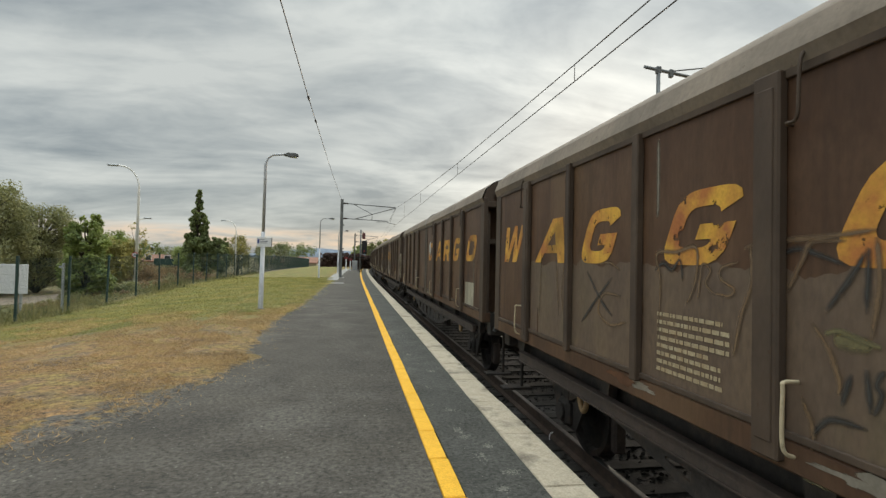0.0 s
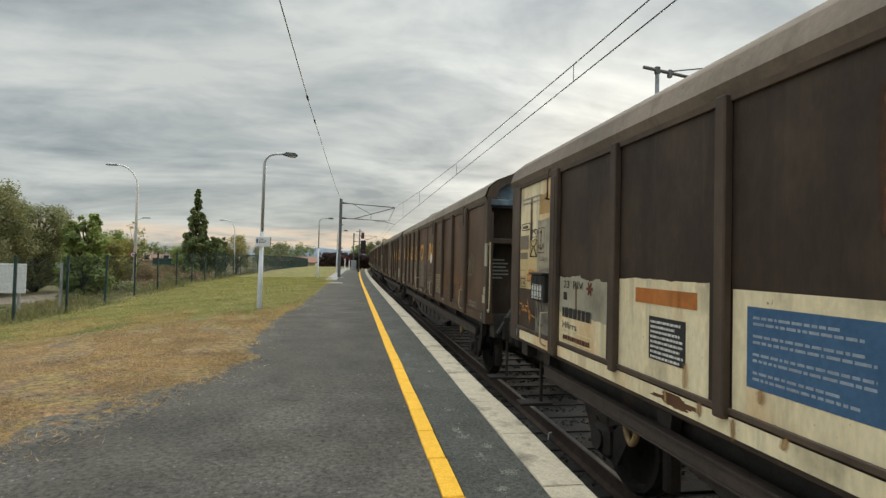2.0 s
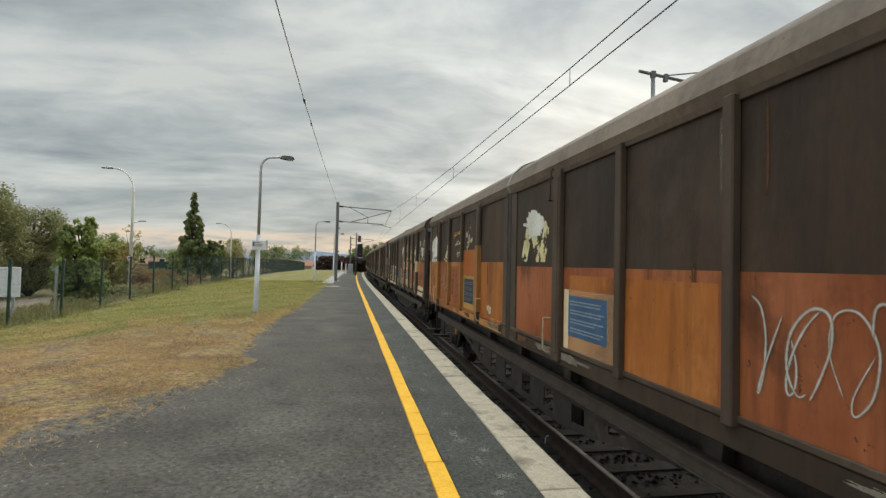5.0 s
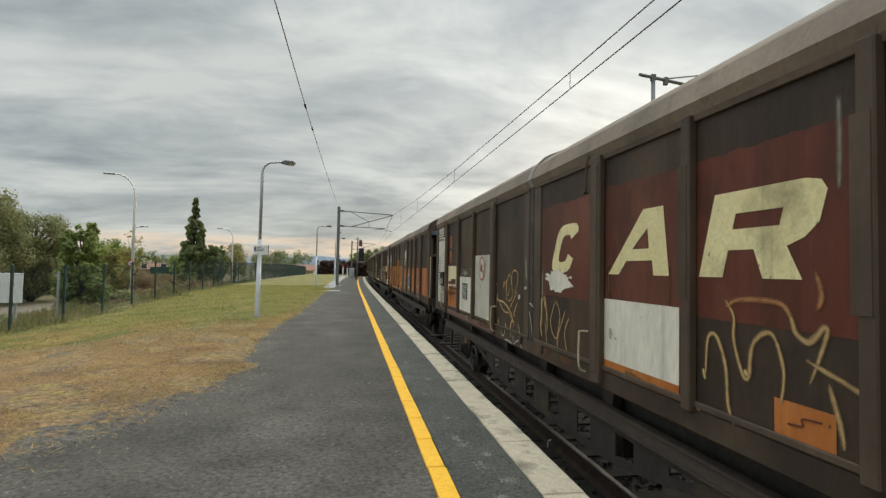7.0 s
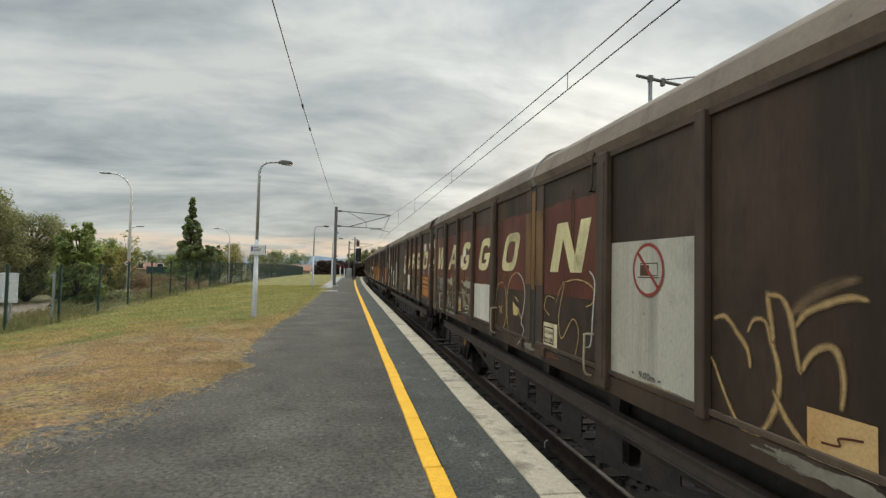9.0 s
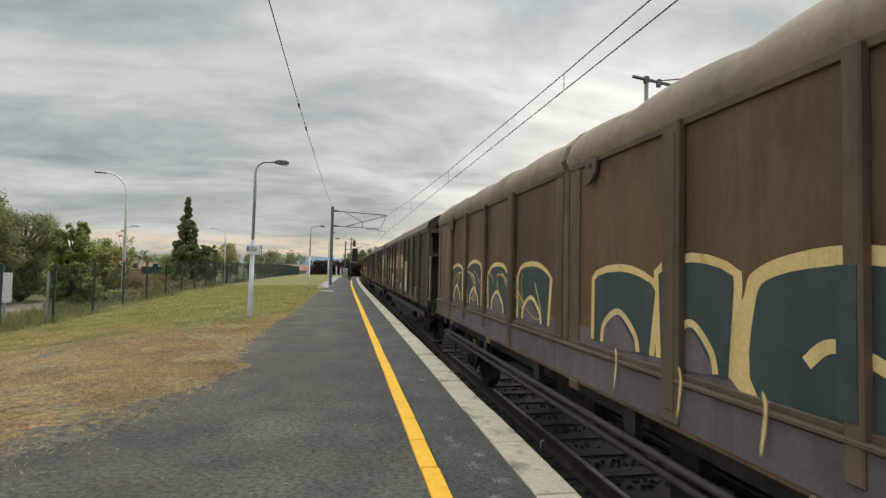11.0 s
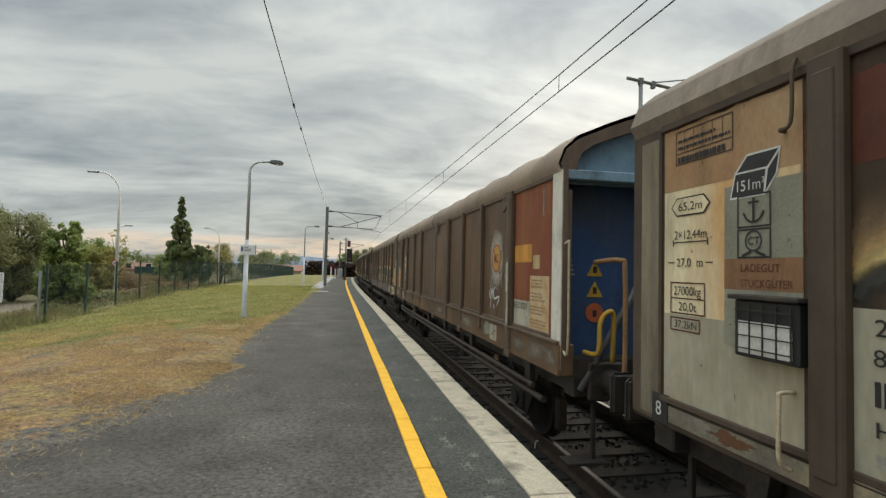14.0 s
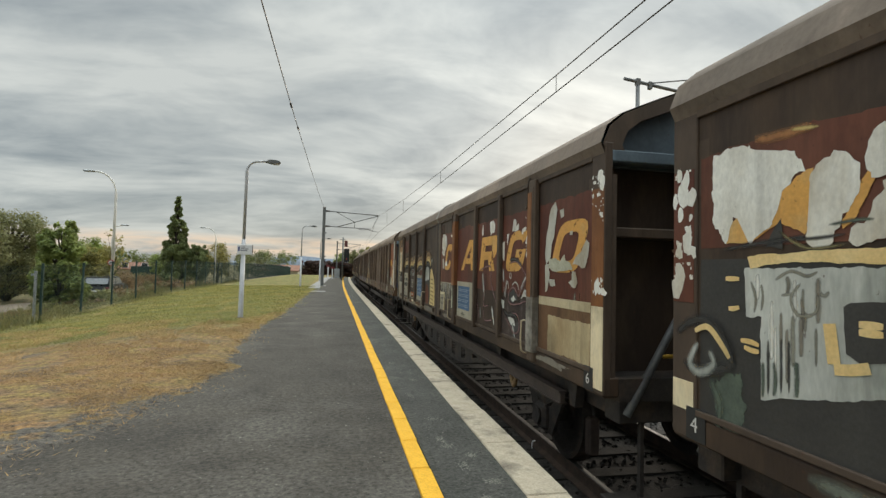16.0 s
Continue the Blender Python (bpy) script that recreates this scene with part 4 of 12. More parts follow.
def grass():
    rng = np.random.default_rng(9)
    for name, label, material, n, dry in (("dry_grass", "short dry orange grass beside the asphalt", grass_dry, 190000, True), ("green_grass", "short green grass on the slope", grass_green, 120000, False)):
        V, Fc = [], []
        k = 0
        while k < n:
            yy = (2.6 + rng.random() ** 1.5 * 14) if dry else (9.5 + rng.random() ** 1.3 * 30)
            xx = -0.9 - rng.random() ** (1.4 if dry else 1.0) * 7.6
            k += 1
            e = edge_x(yy)
            if xx > e + 0.2 * rng.normal() or rng.random() < bareness(xx, yy) * 0.9:
                continue
            if dry and (noise.noise(Vector((xx * 1.3, yy * 0.9, 2))) < -0.12 or yy - 0.35 * xx + 2.5 * noise.noise(Vector((xx * 0.5, yy * 0.5, 5))) > 16.5):
                continue
            if not dry and yy - 0.35 * xx + 2.5 * noise.noise(Vector((xx * 0.5, yy * 0.5, 5))) < 13.5 and rng.random() > 0.08:
                continue
            z = max(ground_z(xx, yy), 0.0) if xx > -2.7 else ground_z(xx, yy)
            h = (0.006 + 0.028 * rng.random()) if dry else (0.012 + 0.025 * rng.random())
            a, w = rng.random() * 6.28, 0.002 + 0.003 * rng.random() + yy * 0.0003
            t = rng.normal(0, 0.05 if dry else 0.035, 2) * (2.2 if rng.random() < 0.12 else 1)
            b = len(V)
            V += [(xx - w * math.cos(a), yy - w * math.sin(a), z - 0.004), (xx + w * math.cos(a), yy + w * math.sin(a), z - 0.004), (xx + t[0], yy + t[1], z + h)]
            Fc.append((b, b + 1, b + 2))
        tagged(raw(name, V, Fc, material), label, "grass", kind="stuff")


weeds()
grass()

# ---- beyond the fence: board, gate post, road, car, houses, hills ----

board = thing("white_board", "plain white board behind the fence", "board", pose(-10.35, 17.6, -0.5))
part("panel", boxed(-0.85, 0.6, -0.02, 0.02, 0.66, 1.56, 0.01), white_sign, board)
for x in (-0.6, 0.4):
    part("leg", boxed(x - 0.03, x + 0.03, 0.02, 0.07, -0.55, 1.5), galvanised, board)
gate = thing("gate_post", "pale steel gate post with a latch", "post", pose(-8.70, 17.42, ground_z(-8.70, 17.42)))
part("post", boxed(-0.03, 0.03, -0.03, 0.03, -0.2, 1.5, 0.005), galvanised, gate)
part("latch", boxed(-0.12, -0.03, -0.02, 0.02, 1.36, 1.42), galvanised, gate)

road_mat = mat("pale dusty road", (0.25, 0.20, 0.15), (0.19, 0.155, 0.115), rough=0.95, scale=1.5, fine=60, bump=0.3)
road_pts = [(-107, -48), (-60, -9), (-25, 20.2), (-18.6, 25.6), (-16.6, 27.5), (-15.5, 29.6), (-14.8, 32.5), (-14.1, 36.5), (-14.2, 46), (-14.6, 80), (-16, 120)]
rv, rf = [], []
for i, (x, y) in enumerate(road_pts):
    a, b = Vector(road_pts[max(0, i - 1)]), Vector(road_pts[min(len(road_pts) - 1, i + 1)])
    d = (b - a).normalized()
    nrm = Vector((-d.y, d.x)) * 1.9
    for sgn in (1, -1):
        px, py = x + sgn * nrm.x, y + sgn * nrm.y
        rv.append((px, py, -0.955))
for i in range(len(road_pts) - 1):
    rf.append((2 * i, 2 * i + 1, 2 * i + 3, 2 * i + 2))
tagged(raw("road", rv, rf, road_mat), "pale dusty lane behind the fence", "road", kind="structure")

wall_cream = mat("cream render", (0.55, 0.50, 0.42), (0.47, 0.43, 0.36), rough=0.9, scale=1.5, bump=0.1)
roof_tile = mat("orange roof tiles", (0.31, 0.155, 0.105), (0.24, 0.125, 0.085), rough=0.85, scale=2.5, fine=12, bump=0.4)
glass_dark = mat("dark window glass", (0.03, 0.035, 0.04), rough=0.15, bump=0)


def house(x, y, w, d, h, label, z=-0.5):
    e = thing("house", label, "house", pose(x, y, z))
    part("wall", extruded([(-d / 2, -0.7), (d / 2, -0.7), (d / 2, h), (0, h + d * 0.16), (-d / 2, h)], "x", -w / 2, w / 2), wall_cream, e)
    s = 0.16 * 2
    part("roof", extruded([(-d / 2 - 0.4, h - 0.14), (0, h + d * 0.16 + 0.02), (d / 2 + 0.4, h - 0.14), (d / 2 + 0.4, h + 0.02), (0, h + d * 0.16 + 0.2), (-d / 2 - 0.4, h + 0.02)], "x", -w / 2 - 0.3, w / 2 + 0.3), roof_tile, e, "orange tiled roof")
    for k in (-0.3, 0.3):
        wd = part("window", boxed(w * k - 0.45, w * k + 0.45, -d / 2 - 0.03, -d / 2 + 0.03, 0.9, 1.9), white_sign, e)
        part("pane", boxed(w * k - 0.38, w * k + 0.38, -d / 2 - 0.045, -d / 2 - 0.032, 0.97, 1.83), glass_dark, wd)
    return e


house(-28.6, 85, 4.4, 5, 1.0, "low house with an orange tiled roof")
house(-33.5, 82, 2.6, 5, 0.9, "low house with an orange tiled roof")
house(-12.2, 112, 9.5, 6, 1.0, "long low building with an orange roof")
screen = part("hedge_screen", boxed(-26.5, -19.5, 75.0, 75.15, -1.1, 0.95, 0.02), fence_green)
tagged(screen, "dark green screened fence before the houses", "fence")

# distance haze is mixed into the hills' pale blue base colour
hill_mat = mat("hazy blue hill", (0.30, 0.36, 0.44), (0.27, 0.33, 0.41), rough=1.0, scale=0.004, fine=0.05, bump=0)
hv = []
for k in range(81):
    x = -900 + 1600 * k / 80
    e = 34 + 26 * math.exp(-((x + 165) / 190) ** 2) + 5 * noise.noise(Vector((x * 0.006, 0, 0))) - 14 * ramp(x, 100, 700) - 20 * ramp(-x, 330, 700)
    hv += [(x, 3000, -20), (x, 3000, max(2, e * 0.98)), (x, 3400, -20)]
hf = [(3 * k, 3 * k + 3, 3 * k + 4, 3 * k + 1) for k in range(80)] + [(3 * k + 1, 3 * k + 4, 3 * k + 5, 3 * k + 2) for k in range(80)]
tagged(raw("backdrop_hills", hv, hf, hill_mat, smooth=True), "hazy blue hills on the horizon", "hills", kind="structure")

# ---- end of the platform: path, signal, posts ----
path_slab = swept("pavement", [(-1.75, -0.1), (-1.0, -0.1), (-1.0, 0.03), (-1.75, 0.03)], 35.0, 76.0, concrete)
tagged(path_slab, "pale concrete path along the grass", "path", kind="structure")
manhole = part("drain_cover", boxed(-1.4, -0.5, 30.6, 31.6, -0.02, 0.012, 0.004), concrete)
tagged(manhole, "pale concrete drain cover set in the asphalt", "drain cover")

signal_black = mat("matt black signal", (0.012, 0.012, 0.013), rough=0.6, bump=0)
signal_red = mat("red signal lens", (0.35, 0.03, 0.025), rough=0.4, bump=0, glow=0.0)
sx, sy, sa = along(58.5, 0.55)
signal = thing("railway_signal", "black railway signal on a dark mast", "signal", pose(sx, sy, 0))
part("mast", bar([(0, 0, -0.1), (0, 0, 4.8)], 0.09, 10), mast_steel, signal)
head = part("signal_head", boxed(0.12, 0.72, -0.3, -0.1, 2.05, 3.55, 0.05), signal_black, signal, "black signal head with a red lamp")
part("lamp", bar([(0.42, -0.31, 2.4), (0.42, -0.36, 2.4)], 0.08, 14), signal_red, head)
for z in (2.8, 3.2):
    part("hood", bar([(0.42, -0.31, z), (0.42, -0.42, z)], 0.12, 14), signal_black, head)
part("plate", boxed(0.15, 0.5, -0.2, -0.17, 3.75, 4.45, 0.01), mat("red plate", (0.13, 0.04, 0.04), bump=0), signal)
part("ladder_platform", boxed(-0.5, 0.5, -0.2, 0.5, 1.62, 1.7), signal_black, signal)
part("cross_arm", bar([(-0.4, 0, 4.55), (0.35, 0, 4.55)], 0.03, 8), mast_steel, signal)
for x in (-0.35, 0.35):
    part("ladder_rail", bar([(x * 0.5, 0.25, 0), (x * 0.5, 0.25, 1.65)], 0.03, 6), signal_black, signal)
red_paint = mat("red paint", (0.22, 0.04, 0.045), rough=0.5, bump=0)
for dx, h in ((-1.25, 1.55), (-0.72, 1.35)):
    p = thing("marker_post", "white marker post with a red plate at the platform end", "post", pose(along(66, dx)[0], 66, 0), group="marker posts")
    part("shaft", boxed(-0.07, 0.07, -0.05, 0.05, -0.1, h, 0.01), white_sign, p)
    part("plate", boxed(-0.22, 0.22, -0.08, -0.052, h - 0.1, h + 0.16, 0.01), red_paint, p)
cab = thing("equipment_cabinet", "pale grey equipment cabinet at the platform end", "cabinet", pose(along(64, -0.1)[0], 70, 0))
part("body", boxed(-0.35, 0.35, -0.25, 0.25, 0, 1.25, 0.02), galvanised, cab)
part("door", boxed(-0.3, 0.3, -0.275, -0.252, 0.08, 1.18, 0.01), galvanised, cab)


# ---- passing car on the lane ----
car_paint = mat("black car paint", (0.012, 0.014, 0.02), rough=0.25, bump=0)
# the windows' pale base colour stands in for reflected sky
car_glass = mat("car window glass", (0.34, 0.37, 0.39), rough=0.06, bump=0)
tyre_mat = mat("tyre rubber", (0.015, 0.015, 0.015), rough=0.9, bump=0)


def build_car():
    c = thing("passing_car", "black estate car driving along the lane", "car", pose(-60, 14, -0.952))
    body = [(-2.15, 0.28), (-2.2, 0.62), (-2.1, 0.9), (-1.0, 0.98), (-1.85 + 3.2, 0.98), (2.0, 0.86), (2.2, 0.62), (2.18, 0.3)]
    bm = bmesh.new()
    prism(bm, body, "x", -0.86, 0.86)
    bmesh.ops.bevel(bm, geom=bm.edges[:], offset=0.05, segments=2, affect="EDGES")
    part("body", bm, car_paint, c)
    bm = bmesh.new()
    prism(bm, [(-2.0, 0.95), (-1.75, 1.42), (0.2, 1.47), (1.2, 0.97)], "x", -0.72, 0.72)
    bmesh.ops.bevel(bm, geom=bm.edges[:], offset=0.04, segments=2, affect="EDGES")
    part("cabin", bm, car_paint, c)
    for sx_ in (-0.735, 0.735):
        for pts in ([(-1.75, 1.0), (-1.6, 1.36), (-0.85, 1.39), (-0.85, 1.0)], [(-0.75, 1.0), (-0.75, 1.39), (0.1, 1.4), (0.85, 1.0)]):
            part("side_window", extruded(pts, "x", sx_ - 0.006, sx_ + 0.006), car_glass, c)
    part("rear_window", extruded([(-2.02, 1.02), (-1.82, 1.36), (-1.79, 1.36), (-1.99, 1.02)], "x", -0.58, 0.58), car_glass, c)
    part("windscreen", extruded([(0.3, 1.41), (1.12, 1.0), (1.15, 1.02), (0.33, 1.43)], "x", -0.6, 0.6), car_glass, c)
    for sx_ in (-1, 1):
        for wy in (-1.35, 1.35):
            w = part("wheel", bar([(sx_ * 0.66, wy, 0.31), (sx_ * 0.87, wy, 0.31)], 0.31, 20), tyre_mat, c)
            part("rim", bar([(sx_ * 0.872, wy, 0.31), (sx_ * 0.885, wy, 0.31)], 0.2, 16), galvanised, w)
        part("tail_lamp", boxed(sx_ * 0.55, sx_ * 0.84, -2.235, -2.19, 0.68, 0.84, 0.01), red_paint, c)
    part("number_plate", boxed(-0.26, 0.26, -2.235, -2.205, 0.55, 0.66), white_sign, c)
    return c


CAR = build_car()

# ---- train: paints ----
SPEED, FIRST = 6.5, -6.85        # metres a second; where the leading end of the first twin behind the camera's line stands at the start
CAR_LEN, PITCH, TWIN_GAP = 12.60, 27.05, 0.60
HALF = 1.33                      # half the width of a wagon
WIDE, SLIM = (1.34, 4.78, 7.80, 11.22), (2.49, 3.63, 8.92, 10.02)

wagon_brown = mat("brown wagon paint", (0.104, 0.055, 0.032), (0.070, 0.039, 0.025), rough=0.55, scale=1.6, fine=35, bump=0.05, third=(0.140, 0.084, 0.047), streak=0.3, wear=0.75)
wagon_black = mat("sooty brown paint", (0.050, 0.033, 0.024), (0.034, 0.024, 0.019), rough=0.6, scale=1.6, fine=35, bump=0.05, third=(0.085, 0.054, 0.034), streak=0.3, wear=0.70)
wagon_plain = mat("warm brown wagon paint", (0.136, 0.078, 0.045), (0.088, 0.053, 0.034), rough=0.55, scale=1.3, fine=30, bump=0.05, third=(0.190, 0.105, 0.055), streak=0.25, wear=0.70)
red_brown = mat("red-brown wagon paint", (0.135, 0.040, 0.025), (0.090, 0.030, 0.020), rough=0.55, scale=1.6, fine=30, bump=0.05, third=(0.075, 0.034, 0.022), streak=0.3, wear=0.70)
rib_brown = mat("brown steel rib", (0.090, 0.063, 0.046), (0.062, 0.046, 0.036), rough=0.6, scale=5, fine=40, bump=0.05, streak=0.4, wear=0.60)
rib_plain = mat("warm brown rib", (0.135, 0.093, 0.068), (0.100, 0.072, 0.054), rough=0.6, scale=5, fine=40, bump=0.05, streak=0.4, wear=0.60)
roof_grey = mat("dusty grey-brown roof", (0.251, 0.205, 0.162), (0.191, 0.159, 0.128), rough=0.75, scale=1.5, fine=30, bump=0.08, third=(0.158, 0.128, 0.103), wear=0.55)
roof_dark = mat("sooty dark roof", (0.209, 0.166, 0.133), (0.154, 0.126, 0.103), rough=0.75, scale=1.5, fine=30, bump=0.08, third=(0.258, 0.203, 0.158), wear=0.50)
roof_warm = mat("brown sheeted roof", (0.284, 0.217, 0.162), (0.218, 0.168, 0.129), rough=0.7, scale=1.2, fine=25, bump=0.08, third=(0.172, 0.132, 0.101), wear=0.60)
orange_paint = mat("faded orange paint", (0.43, 0.145, 0.034), (0.33, 0.100, 0.024), rough=0.6, scale=2.2, fine=30, bump=0.05, third=(0.50, 0.225, 0.060), streak=0.22, wear=1.0)
orange_red = mat("faded red-orange paint", (0.335, 0.098, 0.038), (0.25, 0.070, 0.029), rough=0.6, scale=2.2, fine=30, bump=0.05, third=(0.508, 0.174, 0.047), streak=0.22, wear=1.0)
cream_paint = mat("stained cream paint", (0.768, 0.662, 0.446), (0.646, 0.535, 0.347), rough=0.65, scale=2.4, fine=30, bump=0.06, third=(0.614, 0.349, 0.149), streak=0.4, wear=0.75)
cream_clean = mat("cream letter paint", (0.72, 0.655, 0.37), (0.68, 0.575, 0.31), rough=0.6, scale=4, fine=50, bump=0.04, wear=0.80)
scraped_cream = mat("scraped cream and tan paint", (0.62, 0.52, 0.29), (0.50, 0.31, 0.12), rough=0.6, scale=5, fine=50, bump=0.04, third=(0.66, 0.60, 0.40), wear=0.5)
gold_letter = mat("worn gold letter paint", (0.717, 0.409, 0.065), (0.461, 0.174, 0.053), rough=0.6, scale=5, fine=50, bump=0.04, third=(0.384, 0.136, 0.053), wear=0.70)
amber_letter = mat("amber letter paint", (0.666, 0.347, 0.088), (0.589, 0.310, 0.094), rough=0.6, scale=5, fine=50, bump=0.04, third=(0.538, 0.372, 0.165), wear=0.60)
grey_panel = mat("pale grey panel paint", (0.676, 0.647, 0.566), (0.583, 0.558, 0.488), rough=0.6, scale=2, fine=30, bump=0.04, third=(0.538, 0.491, 0.396), streak=0.3, wear=0.60)
dull_white = mat("dull white panel paint", (0.52, 0.50, 0.43), (0.45, 0.43, 0.365), rough=0.6, scale=2, third=(0.40, 0.36, 0.28), streak=0.4, wear=0.6)
olive_panel = mat("grey-olive panel paint", (0.385, 0.355, 0.270), (0.310, 0.283, 0.212), rough=0.65, scale=2, fine=30, bump=0.04, third=(0.338, 0.283, 0.198), streak=0.3, wear=0.70)
peel_white = mat("flaked pale primer", (0.80, 0.80, 0.745), (0.62, 0.595, 0.52), rough=0.7, scale=3.4, fine=50, bump=0.08, third=(0.50, 0.44, 0.34), streak=0.6, wear=0.60)
primer_dull = mat("dull pale primer", (0.52, 0.51, 0.44), (0.40, 0.385, 0.32), rough=0.7, scale=4, fine=50, bump=0.08, third=(0.33, 0.28, 0.2), streak=0.6, wear=0.6)
blue_panel = mat("blue notice paint", (0.058, 0.130, 0.236), (0.045, 0.105, 0.195), rough=0.55, scale=4, fine=40, bump=0.03, wear=0.40)
end_blue = mat("blue end wall paint", (0.042, 0.086, 0.190), (0.030, 0.060, 0.130), rough=0.5, scale=2, fine=30, bump=0.04, third=(0.064, 0.068, 0.071), wear=0.60)
gable_blue = mat("pale blue gable paint", (0.21, 0.335, 0.43), (0.13, 0.205, 0.27), rough=0.5, scale=2, fine=30, bump=0.04, third=(0.09, 0.10, 0.105), wear=0.60)
gable_dim = mat("sooty gable paint with pale blue blotches", (0.12, 0.16, 0.19), (0.065, 0.078, 0.09), rough=0.5, scale=2, fine=30, bump=0.04, third=(0.35, 0.48, 0.58), wear=0.4)
recess_blue = mat("sooty pale blue end paint", (0.399, 0.609, 0.720), (0.273, 0.399, 0.470), rough=0.5, scale=2, fine=30, bump=0.04, third=(0.126, 0.126, 0.116), wear=0.7)
grey_strap = mat("pale grey joint strap", (0.27, 0.26, 0.24), (0.19, 0.18, 0.165), rough=0.6, scale=6, fine=30, bump=0.05, wear=0.5)
soot_run = mat("soot run", (0.026, 0.021, 0.018), rough=0.7, bump=0, wear=0.4)
rust_run = mat("rust run", (0.135, 0.058, 0.028), (0.085, 0.04, 0.024), rough=0.7, bump=0, wear=0.6)
pale_run = mat("pale run of old paint", (0.26, 0.235, 0.19), (0.17, 0.15, 0.12), rough=0.7, bump=0, wear=0.6)
dark_plate = mat("black board paint", (0.020, 0.020, 0.020), rough=0.6, bump=0)
white_ink = mat("white stencil paint", (0.66, 0.65, 0.61), rough=0.7, bump=0, fine=90)
tan_ink = mat("yellowed stencil paint", (0.44, 0.37, 0.24), (0.34, 0.25, 0.14), rough=0.7, scale=12, bump=0)
dim_ink = mat("faded white stencil paint", (0.34, 0.32, 0.28), rough=0.7, bump=0, fine=90)
blue_ink = mat("pale blue notice lettering", (0.30, 0.36, 0.43), rough=0.7, bump=0)
black_ink = mat("black stencil paint", (0.022, 0.020, 0.019), rough=0.7, bump=0)
brown_ink = mat("faded brown sign paint", (0.085, 0.042, 0.022), rough=0.7, bump=0)
red_ink = mat("red sign paint", (0.33, 0.050, 0.034), rough=0.6, bump=0)
yellow_rail = mat("yellow handrail paint", (0.55, 0.34, 0.045), (0.42, 0.25, 0.05), rough=0.55, scale=12, bump=0.03, wear=0.40)
pale_rail = mat("worn pale handrail", (0.55, 0.48, 0.33), (0.38, 0.29, 0.19), rough=0.55, scale=14, bump=0.03, wear=0.50)
spray_tan = mat("tan spray paint", (0.52, 0.345, 0.155), (0.38, 0.235, 0.10), rough=0.7, scale=9, bump=0)
spray_dim = mat("faded brown spray paint", (0.20, 0.125, 0.065), (0.14, 0.09, 0.052), rough=0.7, scale=9, bump=0)
spray_moss = mat("faded moss spray paint", (0.20, 0.17, 0.075), (0.13, 0.115, 0.06), rough=0.7, scale=9, bump=0)
spray_green = mat("grey-green thin spray", (0.30, 0.31, 0.20), (0.22, 0.23, 0.15), rough=0.7, scale=9, bump=0)
spray_pale = mat("pale greenish spray paint", (0.50, 0.50, 0.38), (0.36, 0.35, 0.26), rough=0.7, scale=9, bump=0)
spray_rust = mat("rust orange spray paint", (0.42, 0.185, 0.066), (0.29, 0.125, 0.05), rough=0.7, scale=9, bump=0)
spray_mauve = mat("dull mauve spray paint", (0.27, 0.155, 0.145), (0.19, 0.105, 0.10), rough=0.7, scale=9, bump=0)
spray_mossy = mat("moss green spray", (0.10, 0.13, 0.095), (0.07, 0.09, 0.07), rough=0.7, scale=9, bump=0)
smudge = mat("smudged grey paint", (0.24, 0.22, 0.18), (0.10, 0.09, 0.078), rough=0.65, scale=9, third=(0.40, 0.375, 0.32), wear=0.6)
stain_grey = mat("grey weather stain", (0.44, 0.43, 0.39), (0.36, 0.35, 0.31), rough=0.7, scale=6, bump=0)
stain_tan = mat("tan rust stain", (0.40, 0.235, 0.10), (0.30, 0.165, 0.07), rough=0.7, scale=6, bump=0)
rust_bright = mat("bright rust streaked rib", (0.25, 0.098, 0.034), (0.13, 0.055, 0.027), rough=0.6, scale=5, streak=0.15, third=(0.33, 0.15, 0.05), wear=0.9)
orange_light = mat("sun-bleached orange paint", (0.54, 0.25, 0.075), (0.46, 0.19, 0.05), rough=0.6, scale=4, bump=0)
orange_rust = mat("rusted orange paint", (0.36, 0.105, 0.024), (0.30, 0.085, 0.022), rough=0.65, scale=4, bump=0)
spray_white = mat("white spray paint", (0.56, 0.55, 0.50), (0.44, 0.42, 0.36), rough=0.7, scale=9, bump=0)
spray_grey = mat("grey-green spray paint", (0.27, 0.26, 0.205), (0.18, 0.17, 0.13), rough=0.7, scale=4, bump=0, third=(0.10, 0.085, 0.065))
spray_yellow = mat("yellow spray paint", (0.640, 0.496, 0.212), (0.538, 0.397, 0.153), rough=0.7, scale=5, bump=0, third=(0.435, 0.273, 0.118))
mural_teal = mat("dark teal mural paint", (0.056, 0.082, 0.080), (0.044, 0.066, 0.066), rough=0.6, scale=3, bump=0.02, wear=0.50)
mural_lilac = mat("grey-lilac mural paint", (0.155, 0.125, 0.135), (0.115, 0.095, 0.105), rough=0.6, scale=2.5, bump=0.02, streak=0.5, wear=0.60)
mural_cream = mat("cream mural outline", (0.768, 0.583, 0.289), (0.704, 0.471, 0.183), rough=0.6, scale=3, bump=0.02, wear=0.50)
mural_black = mat("black mural paint", (0.030, 0.029, 0.027), (0.045, 0.043, 0.038), rough=0.6, scale=4, bump=0.02)
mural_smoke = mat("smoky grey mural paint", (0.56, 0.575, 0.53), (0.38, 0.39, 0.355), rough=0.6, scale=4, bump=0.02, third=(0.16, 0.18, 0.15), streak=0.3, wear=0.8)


COVERS = {}


